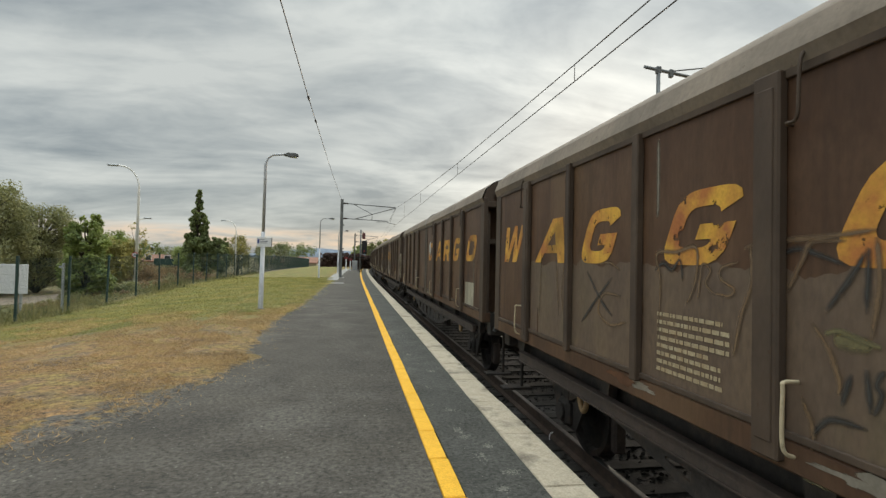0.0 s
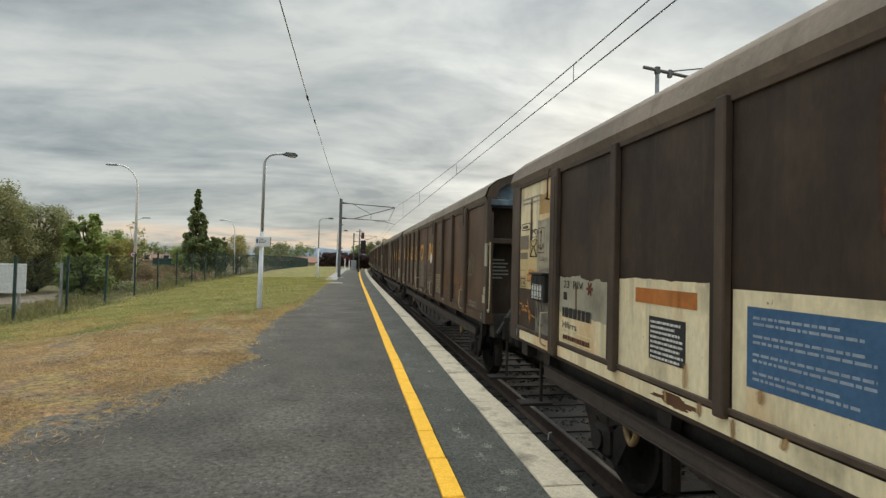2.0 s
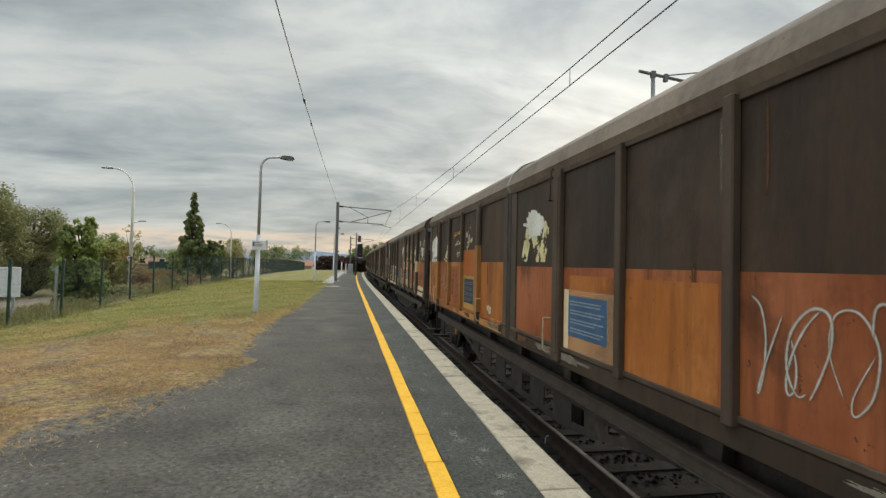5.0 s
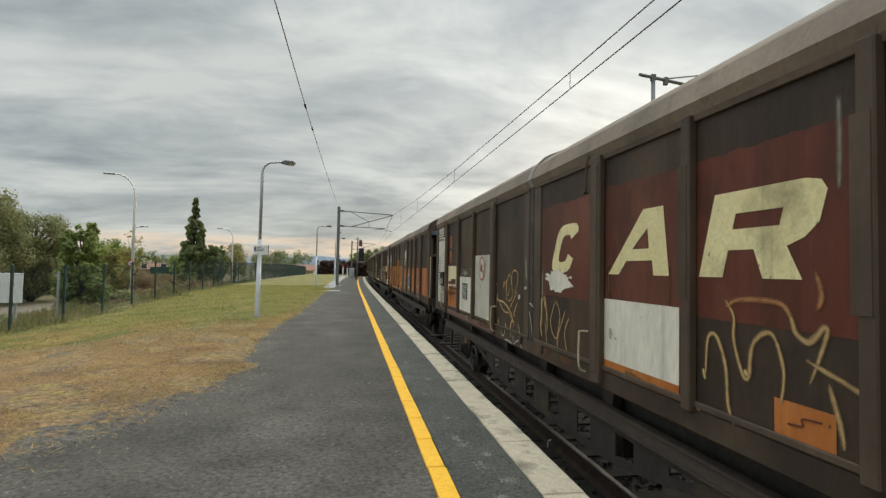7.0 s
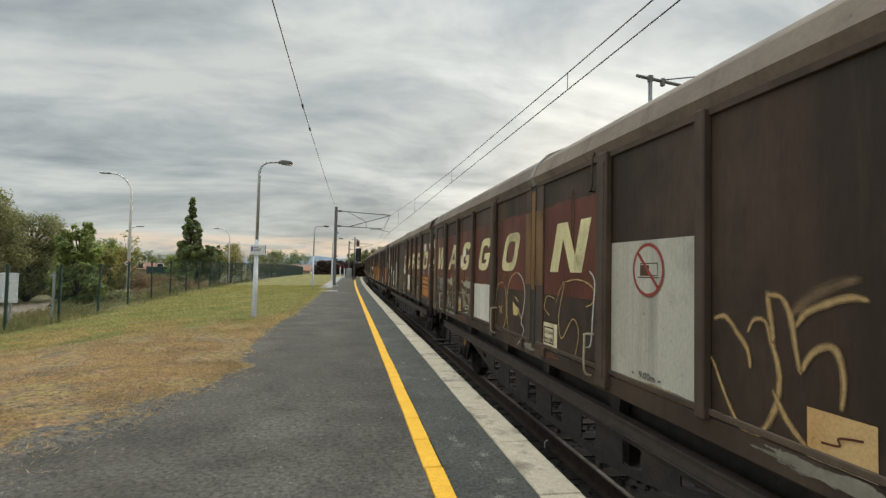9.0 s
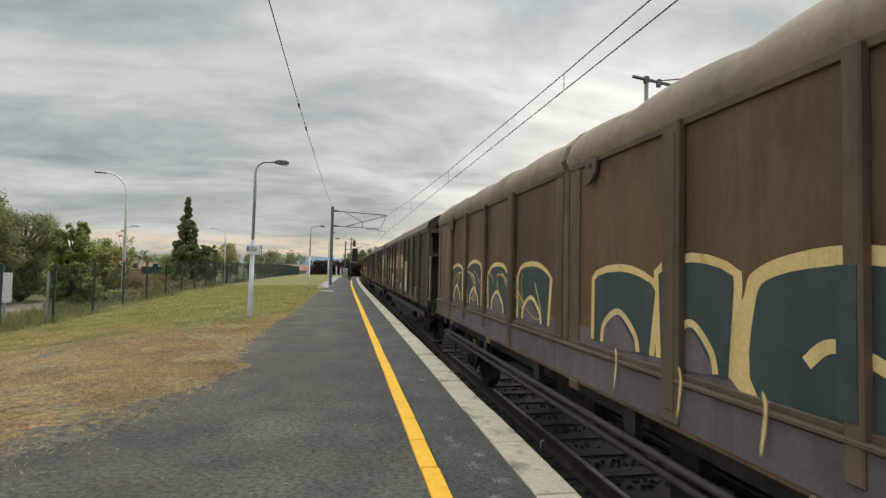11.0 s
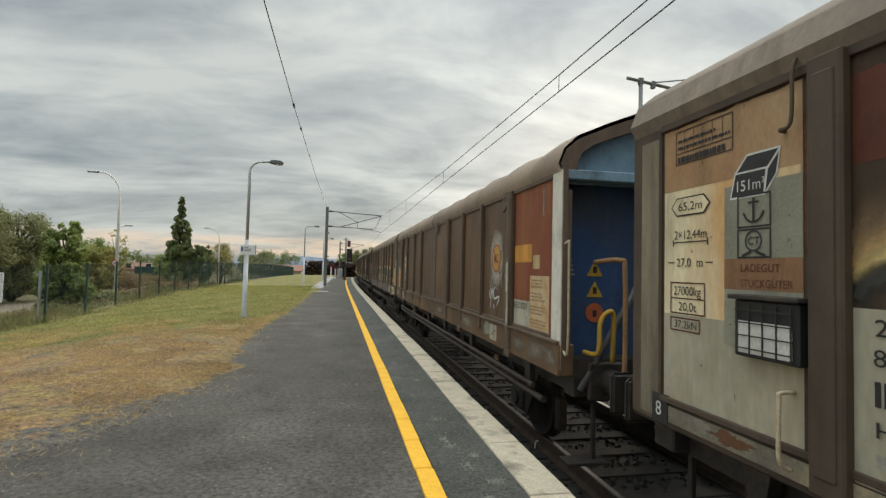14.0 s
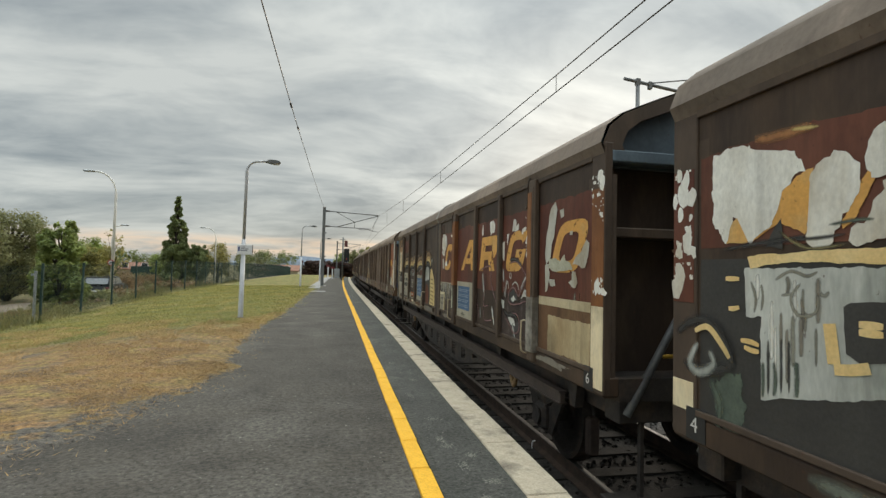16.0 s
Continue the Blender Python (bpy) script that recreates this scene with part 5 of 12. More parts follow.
def covering(material, way):
    """The same paint laid on thinly: "soft" fades like spray towards a stroke's edge, "ragged" breaks up like flaking paint, "chipped" has lost flakes all over, "scraped" is scratched away along the wagon."""
    key = (material.name, way)
    if key in COVERS:
        return COVERS[key]
    m = material.copy()
    m.name = material.name + ", " + way
    nt = m.node_tree
    N, link = nt.nodes.new, nt.links.new
    ink, tc, nz = N("ShaderNodeAttribute"), N("ShaderNodeTexCoord"), N("ShaderNodeTexNoise")
    ink.attribute_name = "ink"
    wide = N("ShaderNodeMapping")
    wide.inputs["Scale"].default_value = (1, 0.30, 1.8) if way == "scraped" else (1, 1, 1)
    link(tc.outputs["Object"], wide.inputs[0])
    link(wide.outputs[0], nz.inputs["Vector"])
    scale, gain, lo, hi, top = {"soft": (16.0, 0.9, 0.12, 1.0, 0.9), "ragged": (7.0, 2.6, 0.36, 0.44, 1.0), "chipped": (6.5, 4.0, 0.24, 0.34, 1.0), "worn": (5.5, 4.2, 0.26, 0.34, 1.0), "scraped": (15.0, 4.2, 0.26, 0.36, 1.0)}[way]
    nz.inputs["Scale"].default_value, nz.inputs["Detail"].default_value, nz.inputs["Roughness"].default_value = scale, 7, 0.66
    off, tot, cut = N("ShaderNodeMath"), N("ShaderNodeMath"), N("ShaderNodeMapRange")
    off.operation, off.inputs[1].default_value, off.inputs[2].default_value = "MULTIPLY_ADD", gain, -0.5 * gain
    link(nz.outputs["Fac"], off.inputs[0])
    tot.operation = "MULTIPLY_ADD"
    if way in ("chipped", "worn", "scraped"):
        tot.inputs[0].default_value = {"chipped": 0.66, "worn": 0.38, "scraped": 0.30}[way]
    else:
        link(ink.outputs["Fac"], tot.inputs[0])
    tot.inputs[1].default_value = 2.4 if way == "ragged" else 1.15
    link(off.outputs[0], tot.inputs[2])
    cut.inputs["From Min"].default_value, cut.inputs["From Max"].default_value, cut.inputs["To Max"].default_value = lo, hi, top
    link(tot.outputs[0], cut.inputs["Value"])
    clear, mix, out = N("ShaderNodeBsdfTransparent"), N("ShaderNodeMixShader"), nt.nodes["Material Output"]
    link(cut.outputs[0], mix.inputs[0])
    link(clear.outputs[0], mix.inputs[1])
    link(nt.nodes["Principled BSDF"].outputs[0], mix.inputs[2])
    link(mix.outputs[0], out.inputs[0])
    COVERS[key] = m
    return m


def set_ink(ob, values):
    a = ob.data.attributes.new("ink", "FLOAT", "POINT")
    a.data.foreach_set("value", values)
    return ob


# ---- train: painting on the near side; d = metres back from the leading end, z = metres over the platform ----
LIFT = 0.55
FACE = -HALF


LAYOUT = {"long": False, "tail": 0.05}


def back(d):
    """The panels of the rear quarter are a little narrower on the leading half of a twin."""
    if LAYOUT["long"] or d < 9.0:
        return d
    short, last = (0.91, 10.92) if LAYOUT["tail"] > 0.2 else (0.97, 11.05)
    if d < 10.0:
        return 9.0 + (d - 9.0) * short
    if d < 11.22:
        return 9.0 + short + (d - 10.0) * (last - 9.0 - short) / 1.22
    return last + (d - 11.22) * (body_length() - last) / 1.38


def body_length():
    return CAR_LEN if LAYOUT["long"] else CAR_LEN - LAYOUT["tail"]


def spot(d, z, layer):
    return (FACE - 0.0012 * layer, -back(d), z + LIFT)


def smooth_line(pts, n=6):
    out = []
    P = [Vector(p) for p in pts]
    for i in range(len(P) - 1):
        p0, p1, p2, p3 = P[max(0, i - 1)], P[i], P[i + 1], P[min(len(P) - 1, i + 2)]
        for k in range(n):
            t = k / n
            out.append(0.5 * ((2 * p1) + (p2 - p0) * t + (2 * p0 - 5 * p1 + 4 * p2 - p3) * t * t + (3 * p1 - p0 - 3 * p2 + p3) * t ** 3))
    return out + [P[-1]]


def flat(name, outline, material, w, layer, label=""):
    """A flat painted shape from a closed outline of (d, z)."""
    bm = bmesh.new()
    f = bm.faces.new([bm.verts.new(spot(d, z, layer)) for d, z in outline])
    bmesh.ops.triangulate(bm, faces=[f])
    return part(name, bm, material, w, label)


def sheet(w, d0, d1, z0, z1, material, layer=1, rag=0.0, seed=1, name="painted_panel", label=""):
    """A painted rectangle; rag makes its top edge ragged."""
    if not rag:
        return flat(name, [(d0, z0), (d1, z0), (d1, z1), (d0, z1)], material, w, layer, label)
    n = max(8, int((d1 - d0) / 0.025))
    top = []
    for i in range(n + 1):
        d = d1 + (d0 - d1) * i / n
        top.append((d, z1 + rag * (0.9 * noise.noise(Vector((d * 3.1, seed * 2.3, 0))) + 0.6 * noise.noise(Vector((d * 9.0, seed, 4))) + 0.35 * noise.noise(Vector((d * 31.0, seed, 8))) - 0.3)))
    return flat(name, [(d0, z0), (d1, z0)] + top, material, w, layer, label)


def blob(w, d, z, rd, rz, material, layer=4, seed=1, rough=0.35, name="flaked_patch", label=""):
    """A ragged patch of flaked or sprayed paint."""
    n = 84
    out = []
    for i in range(n):
        a = 2 * math.pi * i / n
        k = 1 + rough * noise.noise(Vector((math.cos(a) * 1.3, math.sin(a) * 1.3, seed * 3.7))) + rough * 0.5 * noise.noise(Vector((math.cos(a) * 4, math.sin(a) * 4, seed * 1.9))) + rough * 0.3 * noise.noise(Vector((math.cos(a) * 11, math.sin(a) * 11, seed)))
        out.append((d + rd * k * math.cos(a), z + rz * k * math.sin(a)))
    bm = bmesh.new()
    c = bm.verts.new(spot(d, z, layer))
    grow = 1.25
    rings = [[bm.verts.new(spot(d + (p[0] - d) * grow * f, z + (p[1] - z) * grow * f, layer)) for p in out] for f in (0.5, 1.0)]
    for i in range(n):
        k = (i + 1) % n
        bm.faces.new((c, rings[0][i], rings[0][k]))
        bm.faces.new((rings[0][i], rings[1][i], rings[1][k], rings[0][k]))
    if name.startswith("mural"):
        return part(name, bm, material, w, label)
    way = "ragged" if name in ("flaked_patch", "rubbed_patch") else "soft"
    return set_ink(part(name, bm, covering(material, way), w, label), [1.0] + [0.5] * n + [0.0] * n)


def peel(w, outline, material, layer=5, rough=0.012, name="flaked_patch"):
    """A flake of paint with a torn edge round the (d, z) corners given."""
    out, m = [], len(outline)
    for i in range(m):
        a, b = Vector((*outline[i], 0)), Vector((*outline[(i + 1) % m], 0))
        n = max(1, int((b - a).length / 0.018))
        side = Vector((-(b - a).y, (b - a).x, 0)).normalized()
        for k in range(n):
            p = a.lerp(b, k / n)
            p += side * rough * (1.3 * noise.noise(Vector((p.x * 14, p.y * 14, layer))) + 0.9 * noise.noise(Vector((p.x * 45, p.y * 45, layer))))
            out.append((p.x, p.y))
    return flat(name, out, material, w, layer)


def streaks(w, d0, d1, z0, z1, tints, n, seed, layer=2):
    """Soft upright streaks where rain has faded or rusted the paint."""
    rng = random.Random(seed)
    for k in range(n):
        d, wd = rng.uniform(d0 + 0.03, d1 - 0.03), rng.uniform(0.02, 0.10)
        a = z1 - 0.02 if rng.random() < 0.7 else rng.uniform(z0 + 0.3 * (z1 - z0), z1)
        b = max(z0 + 0.02, a - (z1 - z0) * rng.uniform(0.35, 1.0))
        stroke(w, [(d, a), (d + rng.uniform(-0.006, 0.006), (a + b) / 2), (d, b)], wd, tints[k % len(tints)], layer + 0.02 * k, "paint_run", False)


def flecks(w, d0, d1, z0, z1, material, n, size, seed, layer=5):
    """A scatter of small flakes, joined."""
    if material is wagon_black:
        return None
    rng = random.Random(seed)
    bm = bmesh.new()
    for k in range(n * 3):
        d, z, r = rng.uniform(d0, d1), rng.uniform(z0, z1), size * rng.choice((0.12, 0.15, 0.2, 0.3, 0.5, 0.9))
        if noise.noise(Vector((d * 3.0, z * 3.0, seed))) < -0.1:
            continue
        m, ph = 9, rng.random() * 9
        tall = rng.uniform(0.6, 1.5)
        bm.faces.new([bm.verts.new(spot(d + r * q * math.cos(6.283 * i / m), z + r * tall * q * math.sin(6.283 * i / m), layer)) for i, q in enumerate([1 + 0.75 * noise.noise(Vector((math.cos(6.283 * i / m) * 1.6, math.sin(6.283 * i / m) * 1.6, ph))) for i in range(m)])])
    return tagged(part("flaked_paint", bm, material, w), kind="stuff")


def stroke(w, pts, width, material, layer=6, name="spray_line", taper=True):
    """A sprayed line along (d, z) points."""
    P = [p for p in smooth_line([(d, z, 0) for d, z in pts]) if p.y > 0.545]
    if len(P) < 3:
        return None
    bm = bmesh.new()
    prev = None
    soft = name in ("spray_line", "smear", "paint_run", "sprayed_glow", "sprayed_arch", "sprayed_rim")
    ink = []
    for i, p in enumerate(P):
        t = (P[min(i + 1, len(P) - 1)] - P[max(i - 1, 0)]).normalized()
        nrm = Vector((-t.y, t.x, 0))
        k = width / 2 * (0.55 + 0.45 * math.sin(math.pi * min(1, (i + 2) / (len(P) + 2)))) if taper else width / 2
        k *= 1.5 if name == "spray_line" else (2.1 if soft else 1.0)
        line = [bm.verts.new(spot(p.x + nrm.x * q, p.y + nrm.y * q, layer)) for q in (k, 0.0, -k)]
        near_end = min(i, len(P) - 1 - i)
        ink += [0.0, (0.0 if name == "paint_run" else 0.4, 0.7)[near_end] if near_end < 2 else 1.0, 0.0]
        if prev:
            bm.faces.new((prev[0], prev[1], line[1], line[0]))
            bm.faces.new((prev[1], prev[2], line[2], line[1]))
        prev = line
    ob = part(name, bm, covering(material, "soft") if soft else material, w)
    return set_ink(ob, ink) if soft else ob


def scrawl(w, d0, d1, z0, z1, material, seed, width=0.03, lines=4, layer=6):
    """Looping sprayed scribble that fills a rectangle."""
    rng = random.Random(seed)
    many = lines + 2
    for k in range(many):
        a = d0 + (d1 - d0) * (k + rng.uniform(-0.2, 0.5)) / many
        l = (d1 - d0) / lines * rng.uniform(0.8, 1.4)
        bow, turns, lift = rng.uniform(0.2, 0.5), rng.uniform(4.5, 8.5), rng.uniform(0.75, 1.0)
        pts = []
        for i in range(9):
            f = i / 8
            pts.append((a + l * (f * 0.8 + bow * math.sin(f * turns * 1.3 + k)), z0 + (z1 - z0) * (0.5 + 0.5 * math.cos(f * turns + k * 1.3) * lift)))
        stroke(w, pts, width * rng.uniform(0.4, 0.75), material, layer)


def weathering(w, seed):
    """Trickles of soot and rust, pale runs and rubbed patches all along the side."""
    rng = random.Random(seed)
    for k in range(9):
        d, z = rng.uniform(0.4, 12.2), rng.choice((2.3, 2.2, 1.5, 1.3, 1.0))
        l = rng.uniform(0.25, 0.7)
        stroke(w, [(d, z), (d + 0.004, z - l * 0.5), (d, max(0.6, z - l))], rng.uniform(0.015, 0.06), rng.choice((rust_run, rust_run, pale_run)), 1.5, "paint_run")
    for k in range(9):
        d = rng.uniform(0.5, 12.0)
        blob(w, d, 0.63, rng.uniform(0.1, 0.35), 0.03, rng.choice((pale_run, rust_run)), 12.6, seed + k, 0.6, "rubbed_patch")


def ring_shape(w, d0, d1, z0, z1, material, layer=3, thick=0.135, lean=0.5, name="slanted_ring", gap=False):
    """A plain slanted ring with rounded corners, the block shape of the big painted row."""
    n = 32
    bm = bmesh.new()
    dc, zc, rd, rz = (d0 + d1) / 2, (z0 + z1) / 2, (d1 - d0) / 2 - lean * (z1 - z0) / 2, (z1 - z0) / 2
    loops = []
    for k in (1.0, 0.0):
        lp = []
        for i in range(n):
            a = 2 * math.pi * i / n
            c, s = math.cos(a), math.sin(a)
            q = (abs(c) ** 4 + abs(s) ** 4) ** -0.25
            u, v = c * q, s * q
            fd, fz = (rd, rz) if k else (max(0.05, rd - thick), max(0.04, rz - thick * 0.75))
            lp.append(bm.verts.new(spot(dc + u * fd + lean * v * fz, zc + v * fz, layer)))
        loops.append(lp)
    for i in range(n):
        j = (i + 1) % n
        if gap and i in (n - 2, n - 1, 0, 1, 2):
            continue
        bm.faces.new((loops[0][i], loops[0][j], loops[1][j], loops[1][i]))
    return part(name, bm, material, w)


def wedge_shape(w, d0, d1, z0, z1, material, layer=3):
    """A slanted wedge on two legs with a small opening above its crossbar."""
    faces = (((0, 0), (0.2, 0), (0.34, 0.22), (0.248, 0.4)), ((0.248, 0.4), (0.34, 0.22), (0.44, 0.4)), ((0.248, 0.4), (0.44, 0.4), (0.69, 0.71), (0.44, 0.71)), ((0.44, 0.71), (0.69, 0.71), (0.943, 0.71), (0.92, 1), (0.62, 1)), ((0.71, 0.4), (0.968, 0.4), (0.943, 0.71), (0.69, 0.71)), ((0.76, 0.22), (0.982, 0.22), (0.968, 0.4), (0.71, 0.4)), ((0.78, 0), (1, 0), (0.982, 0.22), (0.76, 0.22)), ((0.34, 0.22), (0.76, 0.22), (0.71, 0.4), (0.44, 0.4)))
    return slab_shape(w, d0, d1, z0, z1, material, faces, layer, 0.0)


def zigzag_shape(w, d0, d1, z0, z1, material, layer=3, flip=False):
    """Plain slanted bars joined in a zigzag."""
    l, h, t = d1 - d0, z1 - z0, (d1 - d0) * 0.22
    s = l * 0.2
    flat("slanted_bar", [(d0, z0), (d0 + t, z0), (d0 + t + s, z1), (d0 + s, z1)], material, w, layer)
    flat("slanted_bar", [(d1 - t - s, z0), (d1 - s, z0), (d1, z1), (d1 - t, z1)], material, w, layer)
    if not flip:
        flat("slanted_bar", [(d0 + s + t * 0.3, z1), (d0 + s + t * 1.2, z1), (d1 - s - t * 0.3, z0), (d1 - s - t * 1.2, z0)], material, w, layer)
    else:
        flat("slanted_bar", [(d0 + t * 0.6, z0), (d0 + t * 1.5, z0), (d0 + l * 0.66, z1), (d0 + l * 0.5, z1)], material, w, layer)


def slab_shape(w, d0, d1, z0, z1, material, faces, layer=3, lean=0.3):
    """Slanted flat pieces that butt together, given as fractions of the width and height."""
    bm = bmesh.new()
    h, l = z1 - z0, d1 - d0 - lean * (z1 - z0)
    for f in faces:
        bm.faces.new([bm.verts.new(spot(d0 + u * l + lean * h * v, z0 + v * h, layer)) for u, v in f])
    bmesh.ops.remove_doubles(bm, verts=bm.verts, dist=0.0005)
    return part("slanted_slab", bm, material, w)


G_BAR = (((0.50, 0.34), (1.0, 0.34), (1.0, 0.54), (0.50, 0.54)), ((0.74, 0.16), (0.99, 0.20), (1.0, 0.34), (0.74, 0.34)))
Z0, Z1 = 1.46, 1.90


def front_row(w, material, z0=Z0, z1=Z1):
    slab_shape(w, 0.36, 1.22, z0, z1, material, (((0, 1), (0.08, 0), (0.30, 0), (0.24, 0.30), (0.19, 1)), ((0.24, 0.30), (0.30, 0), (0.56, 0.70), (0.60, 1), (0.46, 1)), ((0.60, 1), (0.56, 0.70), (0.52, 0), (0.74, 0), (0.70, 0.35)), ((0.70, 0.35), (0.74, 0), (1, 1), (0.81, 1))))
    wedge_shape(w, 1.55, 2.36, z0, z1, material)
    ring_shape(w, 2.66, 3.42, z0, z1, material, gap=True)
    ring_shape(w, 3.86, 4.64, z0, z1, material, gap=True)
    for a, b in ((2.66, 3.42), (3.86, 4.64)):
        slab_shape(w, a, b, z0, z1, material, G_BAR, 3.6, 0.5)
    ring_shape(w, 5.05, 5.84, z0, z1, material)
    zigzag_shape(w, 6.69, 7.55, z0, z1, material)


def rear_row(w, material, z0=Z0, z1=Z1, late=0.0):
    ring_shape(w, 6.77 + late * 0.4, 7.46 + late * 0.4, z0, z1, material, gap=True)
    wedge_shape(w, 7.94 + late, 8.70 + late, z0, z1, material)
    slab_shape(w, 8.98 + late, 9.83 + late, z0, z1, material, (((0, 0), (0.27, 0), (0.27, 1), (0, 1)), ((0.27, 0.74), (0.70, 0.74), (0.82, 1), (0.27, 1)), ((0.70, 0.74), (0.70, 0.56), (0.92, 0.42), (1, 0.56), (1, 0.86), (0.94, 0.96), (0.82, 1)), ((0.27, 0.32), (0.52, 0.32), (0.80, 0.34), (0.92, 0.42), (0.70, 0.56), (0.27, 0.56)), ((0.66, 0), (0.98, 0), (0.80, 0.34), (0.52, 0.32))))
    ring_shape(w, 10.1 + late * 0.8, 10.9 + late * 0.8, z0, z1, material, gap=True)
    slab_shape(w, 10.1 + late * 0.8, 10.9 + late * 0.8, z0, z1, material, G_BAR, 3.6, 0.5)
    ring_shape(w, 11.4 + late * 0.8, 12.2 + late * 0.8, z0, z1, material)


def text_rows(w, d0, d1, z0, z1, rows, material, seed=1, layer=5, fill=0.42, gaps=False):
    """Writing too small to read: rows of short bars."""
    rng = random.Random(seed)
    bm = bmesh.new()
    step = (z1 - z0) / rows
    for r in range(rows):
        if gaps and r % 3 == 2:
            continue
        z = z1 - step * (r + 1)
        d, end = d0, d1 - (d1 - d0) * rng.choice((0.0, 0.08, 0.25, 0.1))
        while d < end:
            l = min(rng.uniform(0.015, 0.07) * (d1 - d0) / 0.6, end - d)
            bm.faces.new([bm.verts.new(spot(*p, layer)) for p in ((d, z), (d + l, z), (d + l, z + step * fill), (d, z + step * fill))])
            d += l + 0.007 * (d1 - d0) / 0.6 + 0.002
    return tagged(part("small_print", bm, material, w), kind="stuff")


def words(w, text, d, z, height, material, layer=6, width=None):
    """Readable stencil writing in the built-in font."""
    cu = bpy.data.curves.new("words", "FONT")
    cu.body, cu.size = text, height * 1.4
    tmp = bpy.data.objects.new("words", cu)
    me = bpy.data.meshes.new_from_object(tmp)
    bpy.data.objects.remove(tmp)
    xs = [v.co.x for v in me.vertices] or [0, 1]
    k = (width / max(0.01, max(xs) - min(xs))) if width else 1.0
    for v in me.vertices:
        x, y = v.co.x, v.co.y
        v.co = spot(d + x * k, z + y, layer)
    me.materials.clear()
    return part_of("writing", me, material, w)


def frame_lines(w, d0, d1, z0, z1, t, material, layer=5):
    bm = bmesh.new()
    for a, b, c, e in ((d0, d1, z0, z0 + t), (d0, d1, z1 - t, z1), (d0, d0 + t, z0 + t, z1 - t), (d1 - t, d1, z0 + t, z1 - t)):
        bm.faces.new([bm.verts.new(spot(*p, layer)) for p in ((a, c), (b, c), (b, e), (a, e))])
    return part("frame_line", bm, material, w)


def disc(w, d, z, r, material, layer, name, inner=0.0):
    bm = bmesh.new()
    n = 36
    o = [bm.verts.new(spot(d + r * math.cos(6.2832 * i / n), z + r * math.sin(6.2832 * i / n), layer)) for i in range(n)]
    if inner:
        q = [bm.verts.new(spot(d + inner * math.cos(6.2832 * i / n), z + inner * math.sin(6.2832 * i / n), layer)) for i in range(n)]
        for i in range(n):
            bm.faces.new((o[i], o[(i + 1) % n], q[(i + 1) % n], q[i]))
    else:
        bm.faces.new(o)
    return part(name, bm, material, w)


def no_hump_sign(w, d, z, r, ground):
    """The round red sign against humping, with a small wagon on it."""
    disc(w, d, z, r, ground, 5, "round_sign")
    disc(w, d, z, r, red_ink, 6, "sign_rim", inner=r * 0.87)
    sheet(w, d - r * 0.5, d + r * 0.08, z - r * 0.2, z + r * 0.18, brown_ink, 6, name="sign_wagon")
    frame_lines(w, d - r * 0.5, d + r * 0.62, z - r * 0.22, z + r * 0.26, r * 0.035, brown_ink, 6)
    sheet(w, d - r * 0.66, d + r * 0.72, z - r * 0.3, z - r * 0.26, brown_ink, 6, name="sign_rail")
    k = r * 0.048
    a = r * 0.64
    flat("sign_bar", [(d - a - k, z + a - k), (d - a + k, z + a + k), (d + a + k, z - a + k), (d + a - k, z - a - k)], red_ink, w, 7)


def notice(w, d0, d1, z0, z1, ground, board, ink, inner, rows, seed):
    """A pale panel with a coloured notice board painted on it."""
    sheet(w, d0, d1, z0, z1, ground, 2)
    a, b, c, e = inner
    sheet(w, a, b, c, e, board, 3, name="notice")
    text_rows(w, a + 0.04, b - 0.05, c + 0.04, e - 0.03, rows + 1, ink, seed, 4, 0.46, True)


def rib_paint(w, d, wide, z0, z1, material, bare=0.0):
    """Paint on a rib; bare leaves a strip of its rear edge unpainted."""
    h = (0.085 if wide else 0.042)
    part("rib_paint", boxed(FACE - (0.0645 if wide else 0.0585), FACE - 0.002, -back(d) - h + bare, -back(d) + h, z0 + LIFT, z1 + LIFT), material, w)


def post_paint(w, d0, d1, z0, z1, material):
    part("post_paint", boxed(FACE - 0.0165, FACE - 0.0, -back(d1), -back(d0), z0 + LIFT, z1 + LIFT), material, w)


def frame_paint(w, d0, d1, material):
    """Paint carried over the lower edge of a sliding wall's frame."""
    part("frame_paint", boxed(FACE - 0.0225, FACE - 0.001, -back(d1), -back(d0), 1.2335, 1.273), material, w)


def corner_number(w, n, d, z=0.595):
    bm = boxed(FACE - 0.0168, FACE - 0.005, -back(d) - 0.075, -back(d) + 0.075, z - 0.045 + LIFT, z + 0.13 + LIFT)
    b = part("number_plate", bm, dark_plate, w)
    cu = words(w, n, d - 0.04, z - 0.0, 0.085, white_ink, 15)
    return b


